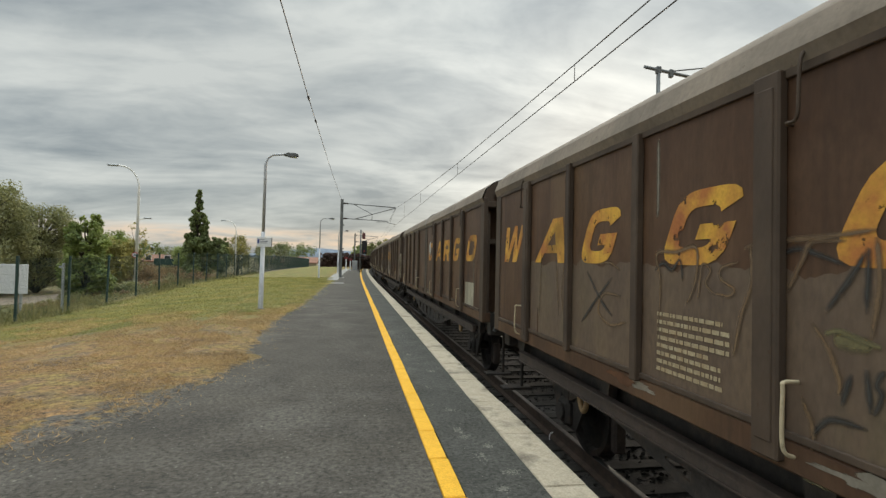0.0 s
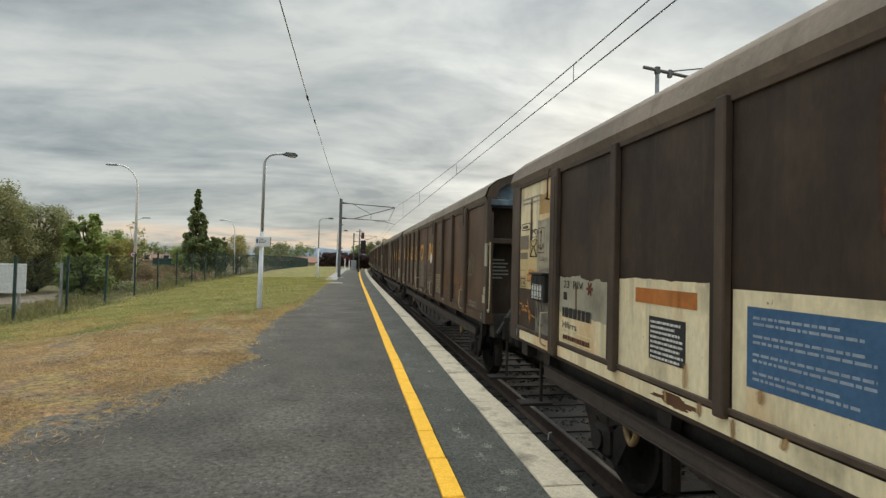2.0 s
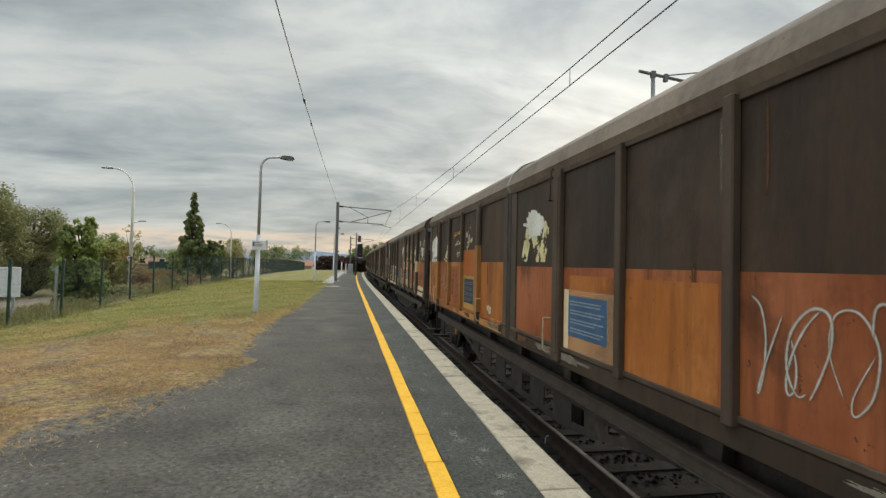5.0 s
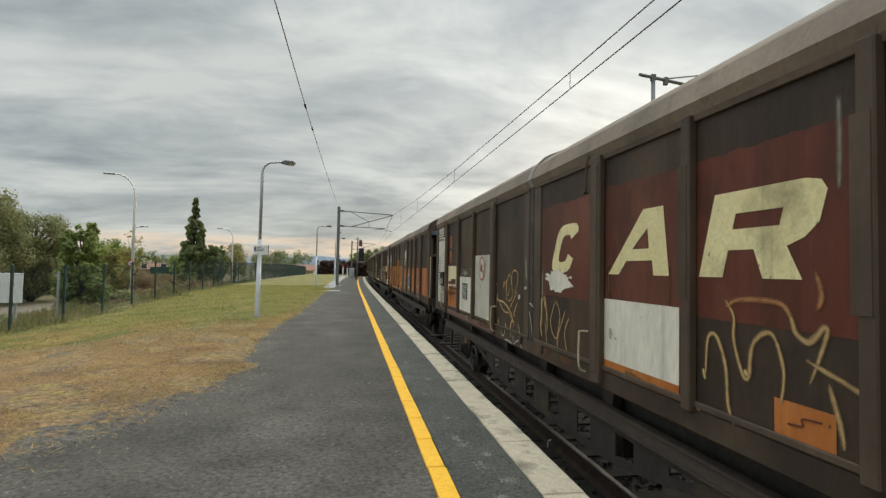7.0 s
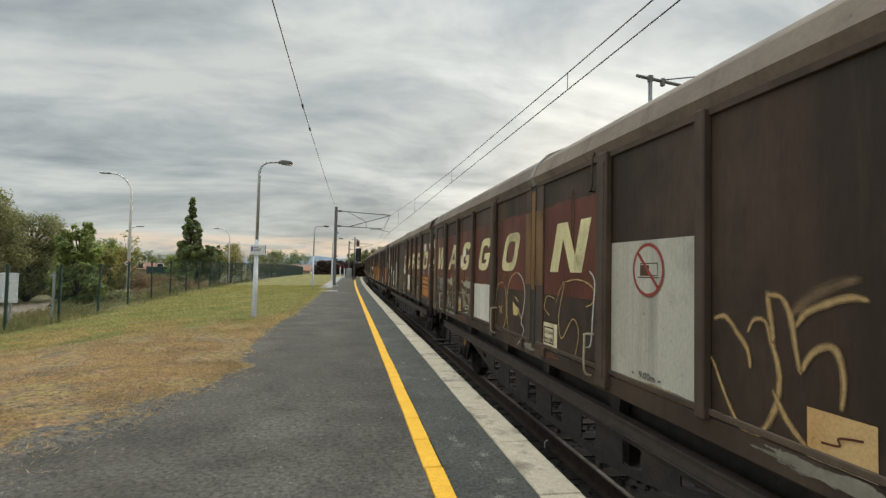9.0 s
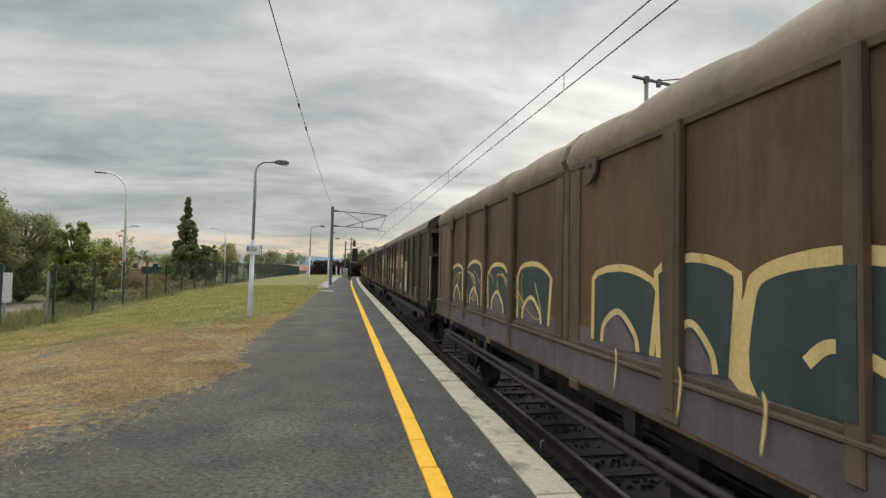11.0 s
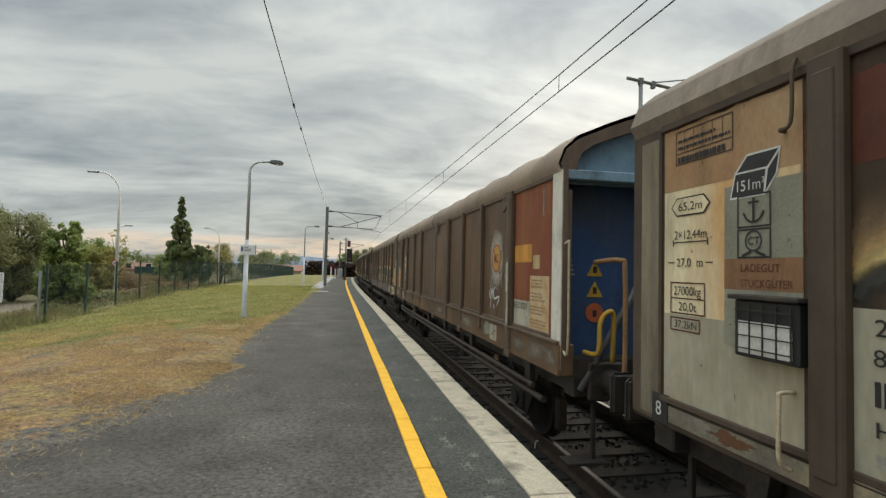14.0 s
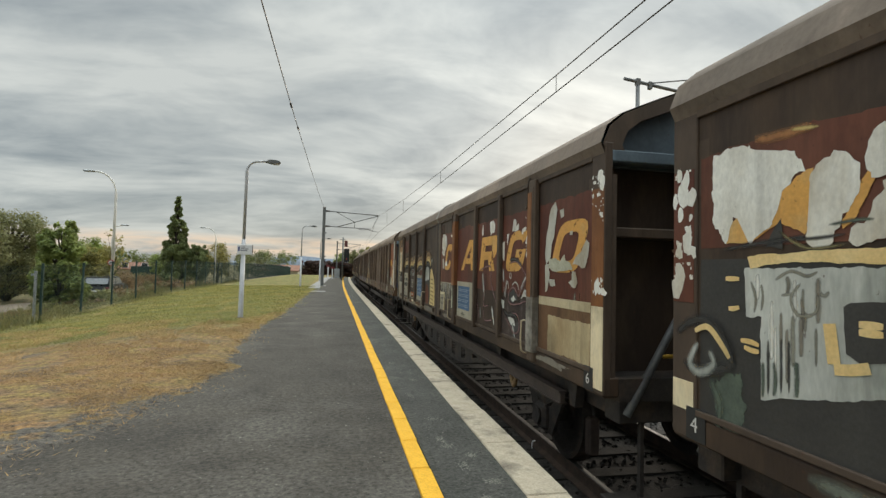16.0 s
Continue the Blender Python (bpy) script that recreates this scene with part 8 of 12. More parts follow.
def paint_e(w):
    tags_e(w)
    end_text(w, -1.18, -0.72, 1.95, 2.25, 6, 4)
    sheet(w, 0.26, 1.2, 0.66, 2.33, grey_panel, 1)
    frame_lines(w, 0.3, 0.9, 2.05, 2.25, 0.01, black_ink)
    text_rows(w, 0.32, 0.88, 2.07, 2.23, 3, black_ink, 21, 6, 0.4)
    text_rows(w, 0.3, 0.6, 1.2, 1.75, 8, grey_text, 22, 5, 0.4)
    frame_lines(w, 0.8, 1.1, 1.6, 1.75, 0.012, orange_paint)
    paper_box(w, 0.95, 1.08)
    scrawl(w, 0.3, 1.1, 0.65, 1.1, spray_grey, 51, 0.035, 4)
    for z in (1.85, 1.56):
        sheet(w, 1.58, 1.72, z, z + 0.24, orange_paint, 3, name="orange_bar")
    sheet(w, 1.4, 2.36, 0.66, 1.50, cream_paint, 1)
    sheet(w, 1.4, 2.36, 0.66, 1.1, orange_paint, 2, 0.1, 4)
    sheet(w, 1.75, 2.15, 1.16, 1.25, dark_plate, 3, name="covered_patch")
    text_rows(w, 1.5, 2.3, 0.95, 1.25, 3, red_brown, 23, 5, 0.55)
    sheet(w, 2.5, 3.5, 0.64, 1.31, grey_panel, 1)
    blob(w, 3.0, 1.38, 0.4, 0.1, spray_grey, 1, 61, 0.4, "sprayed_cloud")
    sheet(w, 2.74, 3.15, 0.92, 1.2, dark_plate, 3, name="notice")
    text_rows(w, 2.76, 3.12, 0.93, 1.19, 8, white_ink, 24, 4, 0.45)
    sheet(w, 3.66, 4.66, 0.66, 1.66, dull_white, 1)
    no_hump_sign(w, 4.1, 1.46, 0.18, dull_white)
    sheet(w, 4.4, 4.62, 0.62, 0.76, cream_paint, 3)
    sheet(w, 1.4, 4.6, 0.575, 0.66, mat("dull rose sill paint", (0.16, 0.09, 0.075), bump=0), 12, name="sill_paint")
    # rear half: red field with the big row
    for a, b in ((6.54, 7.68), (7.88, 8.85), (8.95, 9.95), (10.05, 11.12), (11.32, 12.36)):
        sheet(w, a, b, 1.2, 2.1, red_brown, 1, 0.03, int(a * 10))
    for d in (8.9, 10.0):
        rib_paint(w, d, False, 1.3, 2.08, rib_brown)
    rear_row(w, cream_clean, 1.43, 1.88)
    blob(w, 6.95, 1.35, 0.27, 0.09, grey_panel, 4, 63, 0.4)
    sheet(w, 7.86, 8.8, 0.76, 1.24, grey_panel, 2)
    sheet(w, 7.86, 8.8, 0.66, 0.77, orange_paint, 3)
    words(w, "9,00m", 8.2, 0.70, 0.045, black_ink, 6, 0.2)
    flecks(w, 7.9, 8.1, 0.85, 0.98, olive_panel, 12, 0.03, 21)
    sheet(w, 9.52, 9.84, 0.68, 0.88, orange_paint, 3)
    stroke(w, [(9.6, 0.78), (9.68, 0.79), (9.68, 0.82), (9.78, 0.83)], 0.01, red_brown, 7, "pictogram", False)
    sheet(w, 11.32, 12.3, 0.68, 1.23, orange_paint, 2)
    for z, wd, tint in ((0.70, 0.05, orange_rust), (0.73, 0.03, red_brown), (1.10, 0.10, orange_light), (0.98, 0.07, orange_light)):
        stroke(w, [(11.36, z), (11.7, z + 0.01), (12.0, z - 0.006), (12.27, z + 0.004)], wd, tint, 2.3 + z * 0.2, "smear", False)
    post_paint(w, 12.4, 12.56, 1.2, 2.1, mat("rust streaked post", (0.20, 0.10, 0.055), (0.14, 0.07, 0.04), scale=6))
    # hand brake wheel
    hb = part("hand_wheel", curved_ring((-1.24, -3.3, 0.52), 0.2, 0.018), iron_rust, w, "rust-brown round hand brake wheel")
    for k in range(3):
        a = k * 2.094 + 0.4
        part("spoke", bar([(-1.24, -3.3, 0.52), (-1.24, -3.3 + 0.19 * math.cos(a), 0.52 + 0.19 * math.sin(a))], 0.012, 6), iron_dark, hb)


def curved_ring(c, r, t, n=28):
    bm = bmesh.new()
    rings = []
    for i in range(n):
        a = 2 * math.pi * i / n
        rings.append([bm.verts.new((c[0] + t * math.sin(b), c[1] + (r + t * math.cos(b)) * math.cos(a), c[2] + (r + t * math.cos(b)) * math.sin(a))) for b in [k * math.pi / 4 for k in range(8)]])
    for i in range(n):
        p, q = rings[i], rings[(i + 1) % n]
        for k in range(8):
            bm.faces.new((p[k], p[(k + 1) % 8], q[(k + 1) % 8], q[k]))
    bmesh.ops.recalc_face_normals(bm, faces=bm.faces)
    return bm


def paint_f(w):
    tags_f(w)
    rng = random.Random(86)
    for k in range(11):
        d = rng.choice((rng.uniform(2.8, 3.45), rng.uniform(1.5, 2.3)))
        blob(w, d, rng.uniform(0.72, 1.08), rng.uniform(0.06, 0.16), rng.uniform(0.05, 0.12), rng.choice((olive_panel, smudge, spray_grey, pale_run)), 2.3 + 0.03 * k, 200 + k, 0.6, rng.choice(("flaked_patch", "sprayed_cloud")))
    for a, b in ((0.24, 1.2), (1.4, 2.36), (2.48, 3.54), (3.66, 4.68), (4.9, 6.0), (6.54, 7.68)):
        sheet(w, a, b, 1.22, 2.1, red_brown, 1, 0.03, int(a * 10) + 3)
    front_row(w, cream_clean, 1.44, 1.9)
    post_paint(w, -0.08, 0.2, 1.2, 2.12, mat("dark rust paint", (0.17, 0.082, 0.034), (0.11, 0.055, 0.028), scale=5, streak=0.4, third=(0.24, 0.12, 0.05), wear=0.7))
    post_paint(w, -0.08, 0.2, 0.56, 1.2, mat("dark olive paint", (0.150, 0.098, 0.055), (0.105, 0.070, 0.042), scale=5, streak=0.4, wear=0.7))
    sheet(w, 2.46, 2.72, 0.68, 0.90, mat("yellowed label paint", (0.56, 0.42, 0.20), (0.47, 0.30, 0.12), scale=3, grain=0.2, wear=0.5), 3)
    stroke(w, [(2.5, 0.76), (2.58, 0.77), (2.58, 0.81), (2.68, 0.82)], 0.01, black_ink, 7, "pictogram", False)
    sheet(w, 3.62, 4.6, 0.66, 1.24, grey_panel, 2, 0.012, 6)
    post_paint(w, 6.2, 6.3, 1.25, 2.3, mat("dull ochre stripe", (0.235, 0.120, 0.042), (0.155, 0.078, 0.032), rough=0.6, scale=4, streak=0.3, wear=0.6))
    post_paint(w, 6.02, 6.18, 1.3, 2.08, mat("rust streaked post two", (0.175, 0.095, 0.042), (0.11, 0.062, 0.032), scale=4, streak=0.2, wear=0.9))
    post_paint(w, 6.33, 6.52, 1.3, 2.08, MATS["rust streaked post two"])
    # sixth panel
    sheet(w, 6.54, 6.88, 0.66, 0.94, cream_paint, 3)
    frame_lines(w, 6.56, 6.8, 0.74, 0.9, 0.012, black_ink, 5)
    notes_text(w, [("KE-GP-A", 6.575, 0.83, 0.04, 0.2), ("MAX:58t", 6.575, 0.76, 0.04, 0.2)], black_ink)
    # pale panel with the round sign
    sheet(w, 7.88, 8.84, 0.66, 1.67, dull_white, 2)
    no_hump_sign(w, 8.36, 1.47, 0.18, dull_white)
    for z, wd, tint in ((0.685, 0.05, spray_tan), (0.70, 0.03, spray_yellow), (0.665, 0.02, spray_rust)):
        stroke(w, [(7.9, z), (8.2, z - 0.008), (8.5, z + 0.006), (8.82, z)], wd, tint, 3 + wd, "smear")
    words(w, "9,00m", 8.26, 0.745, 0.045, black_ink, 6, 0.18)
    for d in (8.20, 8.48):
        flat("arrow", [(d, 0.767), (d + (0.035 if d > 8.4 else -0.035), 0.767 + 0.001), (d, 0.752)], black_ink, w, 6)
    sheet(w, 9.55, 9.85, 0.66, 0.89, mat("pale ochre label", (0.60, 0.41, 0.20), (0.54, 0.31, 0.12), scale=3, grain=0.2, wear=0.4), 3)
    sheet(w, 9.55, 9.85, 0.635, 0.70, cream_paint, 3.5, 0.02, 6)
    stroke(w, [(9.62, 0.76), (9.7, 0.77), (9.7, 0.8), (9.8, 0.82)], 0.01, red_brown, 7, "pictogram", False)
    stroke(w, [(10.3, 0.85), (10.4, 0.62), (10.48, 0.6)], 0.035, spray_tan)
    scrawl(w, 11.5, 12.2, 0.8, 1.25, spray_dim, 64, 0.03, 3)


def mural_letterform(w, d0, d1, z0, z1, k):
    """One rounded swelling of the mural: a cream rim with a dark filling."""
    rng = random.Random(k)
    dc, rd = (d0 + d1) / 2, (d1 - d0) / 2

    def shape(g, lo):
        pts = []
        for i in range(9):
            a = math.pi * i / 8
            pts.append((dc - (rd + g) * math.cos(a) * (1 + 0.1 * math.sin(3 * a + k)), z1 - 0.12 + (0.12 + g) * math.sin(a)))
        return [(d0 - g + 0.03, lo), *pts, (d1 + g - 0.03, lo)]
    flat("mural_rim", [tuple(p) for p in shape(0.055, z0)], mural_cream, w, 2 + k % 2 * 0.5)
    flat("mural_filling", [tuple(p) for p in shape(0.0, z0 - 0.01)], mural_teal, w, 4)
    flat("mural_patch", smooth_outline([(dc - rd * 0.55, z0 - 0.01), (dc - rd * 0.5, z0 + 0.12), (dc - rd * 0.1, z0 + 0.22), (dc + rd * 0.35, z0 + 0.1), (dc + rd * 0.5, z0 - 0.01)]), mural_lilac, w, 5)
    stroke(w, [(dc - rd * 0.62, z0), (dc - rd * 0.5, z0 + 0.15), (dc, z0 + 0.25), (dc + rd * 0.5, z0 + 0.12), (dc + rd * 0.62, z0)], 0.045, mural_cream, 6, "mural_line", False)


WALL_NOTE = ("Wandarretierung l\u00f6sen", "durch Schlie\u00dfen und", "\u00d6ffnen mit Bedienhebel", "", "Release wall locking", "device by closing and", "opening with control lever", "", "D\u00e9bloquer l'arr\u00eat mural en", "l'ouvrant et le fermant avec", "le levier de commande", "", "Allentare il blocco della parete", "mediante chiusura e apertura", "con la leva di servizio")


def wall_notice(w, d0, d1, z0, z1, ink, layer=5):
    """The note on the wall lock in four languages."""
    step = (z1 - z0) / len(WALL_NOTE)
    for k, line in enumerate(WALL_NOTE):
        if line:
            words(w, line, d0, z1 - step * (k + 1), step * 0.62, ink, layer, (d1 - d0) * min(1.0, len(line) / 31.0))


def paint_g(w):
    tags_g(w)
    scrawl(w, 1.0, 5.5, 0.95, 1.45, mural_cream, 81, 0.05, 9, 5)
    sheet(w, 0.6, 11.15, 0.86, 1.0, mural_lilac, 1, 0.1, 4)
    sheet(w, 0.6, 11.0, 0.56, 0.80, mural_lilac, 32, name="sill_paint")
    k = 0
    for a, b, z1 in ((1.4, 2.2, 1.5), (2.55, 3.4, 1.55), (3.75, 4.6, 1.5), (4.95, 5.85, 1.5), (6.75, 7.55, 1.46), (7.62, 8.25, 1.52)):
        k += 1
        mural_letterform(w, a, b, 0.92, z1, k)
    flat("mural_rim", smooth_outline([(8.31, 0.86), (8.33, 1.36), (8.42, 1.49), (8.65, 1.56), (8.91, 1.58), (9.2, 1.54), (9.42, 1.51), (9.6, 1.49), (9.69, 1.43), (9.77, 1.5), (9.91, 1.53), (10.08, 1.48), (10.1, 0.86)]), mural_cream, w, 3)
    flat("mural_filling", smooth_outline([(8.42, 0.86), (8.4, 1.32), (8.52, 1.45), (8.88, 1.50), (9.2, 1.46), (9.35, 1.36), (9.3, 1.2), (9.2, 1.11), (9.12, 1.0), (9.1, 0.86)]), mural_teal, w, 5)
    flat("mural_filling", smooth_outline([(9.26, 0.86), (9.3, 1.1), (9.42, 1.3), (9.46, 1.43), (9.57, 1.42), (9.6, 1.2), (9.53, 0.98), (9.6, 0.87)]), mural_teal, w, 5)
    flat("mural_filling", smooth_outline([(9.77, 0.86), (9.77, 1.38), (9.88, 1.45), (10.03, 1.38), (10.05, 1.18), (9.97, 1.08), (9.94, 0.86)]), mural_teal, w, 5)
    stroke(w, [(8.68, 1.08), (8.8, 1.17), (9.0, 1.12), (9.16, 1.0), (9.2, 0.87)], 0.06, mural_cream, 7, "mural_line", False)
    # large last figure
    flat("mural_rim", smooth_outline([(10.1, 0.86), (10.1, 1.47), (10.43, 1.53), (10.77, 1.51), (11.0, 1.44), (11.11, 1.3), (11.12, 1.15), (11.05, 0.86)]), mural_cream, w, 3.5)
    flat("mural_filling", smooth_outline([(10.13, 0.86), (10.13, 1.39), (10.47, 1.45), (10.77, 1.42), (10.95, 1.36), (11.01, 1.22), (10.99, 1.0), (10.93, 0.96), (10.79, 0.98), (10.64, 1.03), (10.52, 1.09), (10.41, 1.08), (10.35, 1.0), (10.36, 0.86)]), mural_teal, w, 5)
    flat("mural_patch", smooth_outline([(10.38, 0.86), (10.38, 1.0), (10.47, 1.05), (10.62, 1.0), (10.70, 0.86)]), mural_lilac, w, 6)
    for d in (7.2, 7.9, 8.5, 9.3, 10.0):
        stroke(w, [(d, 0.92), (d + 0.02, 0.84), (d - 0.01, 0.62)], 0.03, mural_cream, 52)
    blob(w, 10.62, 1.68, 0.27, 0.27, spray_grey, 1, 82, 0.25, "sprayed_ground")
    no_hump_sign(w, 10.6, 1.66, 0.18, mat("ochre sign paint", (0.52, 0.29, 0.06), (0.46, 0.25, 0.055), scale=6))
    for d in (9.0, 9.9):
        rib_paint(w, 8.90 if d == 9.0 else 10.0, False, 0.9, 1.5, mural_teal)
    sheet(w, 10.4, 10.7, 0.565, 0.79, olive_panel, 33, name="label_patch")
    stroke(w, [(10.48, 0.66), (10.55, 0.66), (10.55, 0.7), (10.64, 0.71)], 0.01, black_ink, 35, "pictogram", False)
    # rear panel
    primer = mat("grey-green primer", (0.40, 0.385, 0.31), (0.31, 0.29, 0.225), scale=3, third=(0.24, 0.20, 0.14), wear=0.6)
    blob(w, 12.0, 1.38, 0.34, 0.20, primer, 1, 83, 0.2, "sprayed_ground")
    blob(w, 11.74, 1.1, 0.13, 0.34, primer, 1.1, 84, 0.3, "sprayed_ground")
    sheet(w, 11.68, 12.36, 0.86, 1.47, primer, 2, 0.05, 5)
    sheet(w, 11.77, 12.22, 0.86, 1.44, mat("ochre notice paint", (0.56, 0.31, 0.085), (0.50, 0.235, 0.055), scale=2.2, grain=0.12, bump=0.02), 3, name="notice")
    wall_notice(w, 11.80, 12.20, 0.90, 1.42, brown_ink)
    for d, z, r in ((11.45, 1.02, 0.07), (11.6, 1.0, 0.035), (11.55, 1.1, 0.02), (11.28, 0.98, 0.045)):
        disc(w, d, z, r, mural_cream, 3, "mural_dot")
    sheet(w, 10.75, 12.1, 0.565, 0.80, mural_cream, 33, name="sill_paint")
    sheet(w, 12.0, 12.4, 0.565, 0.80, primer, 34, name="sill_paint")
    post_paint(w, 12.38, 12.57, 0.58, 1.75, primer)


def smooth_outline(pts, n=4):
    P = [Vector((a, b, 0)) for a, b in pts]
    out, m = [], len(pts)
    for i in range(m):
        p0, p1, p2, p3 = P[i - 1], P[i], P[(i + 1) % m], P[(i + 2) % m]
        for k in range(n):
            t = k / n
            v = 0.5 * ((2 * p1) + (p2 - p0) * t + (2 * p0 - 5 * p1 + 4 * p2 - p3) * t * t + (3 * p1 - p0 - 3 * p2 + p3) * t ** 3)
            out.append((v.x, v.y))
    return out


def paint_h(w):
    ochre = MATS["ochre notice paint"]
    halo = mat("pale sprayed ground", (0.62, 0.60, 0.51), (0.48, 0.45, 0.36), scale=8, bump=0)
    blob(w, 0.31, 1.40, 0.27, 0.20, halo, 1, 91, 0.2, "sprayed_ground")
    sheet(w, 0.08, 0.54, 0.84, 1.41, ochre, 2, name="notice")
    wall_notice(w, 0.11, 0.50, 0.87, 1.39, red_brown)
    post_paint(w, -0.12, 0.0, 0.6, 2.1, smudge)
    sheet(w, -0.08, 0.6, 0.62, 0.78, mat("dull white sill paint", (0.40, 0.37, 0.29), (0.27, 0.24, 0.18), scale=5, third=(0.16, 0.12, 0.09), wear=0.7), 33, 0.02, 61, name="sill_paint")
    disc(w, 1.78, 1.65, 0.197, cream_paint, 4.6, "sign_edge")
    no_hump_sign(w, 1.78, 1.65, 0.188, cream_paint)
    blob(w, 1.76, 1.44, 0.22, 0.20, halo, 1.6, 191, 0.2, "sprayed_ground")
    blob(w, 1.75, 1.2, 0.17, 0.36, pale_run, 1.5, 192, 0.2, "sprayed_ground")
    rng = random.Random(40)
    for k in range(34):
        d = 1.60 + 0.0095 * k + rng.uniform(-0.006, 0.006)
        end = 0.86 + rng.uniform(0, 0.42) + 0.6 * abs(d - 1.75)
        stroke(w, [(d, 1.52), (d + 0.002, 1.2), (d, end)], rng.uniform(0.003, 0.007), (spray_pale, halo, pale_run)[k % 3], 2 + 0.02 * k, "paint_run")
    sheet(w, 1.53, 1.79, 0.585, 0.79, olive_panel, 33, name="label_patch")
    stroke(w, [(1.58, 0.66), (1.66, 0.66), (1.66, 0.7), (1.75, 0.71)], 0.01, black_ink, 35, "pictogram", False)
    stroke(w, [(2.6, 0.74), (3.1, 0.72), (3.4, 0.66)], 0.05, spray_grey, 33)
    stroke(w, [(4.0, 0.74), (5.2, 0.72)], 0.04, pale_run, 33)
    for k in range(2):
        blob(w, 10.64, 1.62, 0.25, 0.34, halo, 2 + 0.1 * k, 92, 0.12, "sprayed_ground")
    no_hump_sign(w, 10.64, 1.61, 0.18, MATS["ochre sign paint"])
    for k in range(8):
        d = 10.42 + 0.06 * k
        stroke(w, [(d, 1.42), (d + 0.004, 1.32), (d, 1.22 - 0.06 * math.sin(k * 1.7))], 0.012, spray_white, 2.5 + 0.02 * k, "paint_run")
    for pts in ([(10.42, 1.32), (10.44, 1.1), (10.42, 0.95)], [(10.36, 1.2), (10.42, 1.1), (10.5, 1.22), (10.5, 1.08)], [(10.62, 1.25), (10.55, 1.2), (10.58, 1.1), (10.78, 1.13), (10.68, 1.0)], [(10.55, 1.03), (10.6, 0.97)]):
        stroke(w, pts, 0.036, white_ink)
    sheet(w, 10.52, 10.8, 0.585, 0.78, olive_panel, 33, name="label_patch")
    stroke(w, [(10.6, 0.66), (10.68, 0.66), (10.68, 0.7), (10.78, 0.71)], 0.01, black_ink, 35, "pictogram", False)
    blob(w, 10.4, 0.7, 0.16, 0.08, spray_grey, 32, 93, 0.3)
    # last panel
    sheet(w, 11.32, 12.36, 0.86, 2.34, mat("faded brick-red paint", (0.225, 0.066, 0.034), (0.165, 0.050, 0.029), scale=3, streak=0.4, third=(0.26, 0.105, 0.042), wear=0.6), 1)
    sheet(w, 11.32, 11.84, 1.55, 1.74, mat("bright ochre band paint", (0.62, 0.29, 0.055), (0.52, 0.22, 0.045), rough=0.6, scale=4, streak=0.4, wear=0.7), 2, name="ochre_band")
    sheet(w, 11.88, 12.05, 1.48, 1.62, mat("yellowed sticker", (0.50, 0.39, 0.22), (0.42, 0.29, 0.14), scale=9, wear=0.5), 2, name="sticker")
    sheet(w, 11.32, 11.79, 0.86, 1.14, mat("dull grey-green panel", (0.47, 0.45, 0.36), (0.40, 0.38, 0.30), scale=4, third=(0.36, 0.33, 0.25), wear=0.6), 2)
    for k in range(6):
        sheet(w, 11.68, 11.76, 0.875 + 0.02 * k, 0.879 + 0.02 * k, dim_ink, 4, name="table_line")
    for d in (11.68, 11.72, 11.757):
        sheet(w, d, d + 0.003, 0.875, 0.979, dim_ink, 4, name="table_line")
    frame_lines(w, 11.34, 11.72, 1.05, 1.11, 0.006, black_ink)
    words(w, "6 REV 963", 11.355, 1.063, 0.034, black_ink, 6, 0.17)
    words(w, "02.06.21", 11.55, 1.063, 0.034, black_ink, 6, 0.15)
    sheet(w, 11.80, 12.3, 0.86, 1.41, mat("flaked ochre notice", (0.56, 0.43, 0.27), (0.48, 0.29, 0.13), scale=7), 3, name="notice")
    wall_notice(w, 11.83, 12.27, 0.89, 1.39, red_brown)
    post_paint(w, 12.38, 12.58, 0.58, 2.38, grey_panel)
    streaks(w, 11.2, 11.32, 0.78, 1.6, (pale_run, spray_pale), 4, 62, 60)
    for k, (d, a) in enumerate(((11.55, 0.16), (12.05, 0.25), (12.4, 0.14), (9.3, 0.3), (7.2, 0.35))):
        blob(w, d, 0.68, a, 0.09, pale_run, 31, 150 + k, 0.5, "sprayed_cloud")
    warning_signs(w)
    end_text(w, -1.24, -1.08, 1.95, 2.12, 4, 5)
    end_text(w, -1.24, -1.12, 1.5, 1.7, 5, 6)
    y = -body_length()
    part("end_rail", curved_bar([(-0.98, y + 0.1, 2.10), (-0.83, y - 0.1, 2.12), (-0.80, y - 0.12, 2.0), (-0.80, y - 0.12, 1.15), (-0.86, y - 0.1, 1.04), (-1.05, y + 0.1, 1.06)], 0.022), mat("worn orange rail", (0.36, 0.20, 0.09), bump=0), w, "worn orange end handrail")
    part("end_loop", curved_bar([(-1.08, y + 0.1, 1.28), (-1.02, y - 0.06, 1.3), (-1.0, y - 0.06, 1.56), (-0.93, y - 0.08, 1.66), (-0.87, y - 0.06, 1.6), (-0.86, y - 0.02, 1.2)], 0.022), yellow_rail, w, "yellow grab loop")


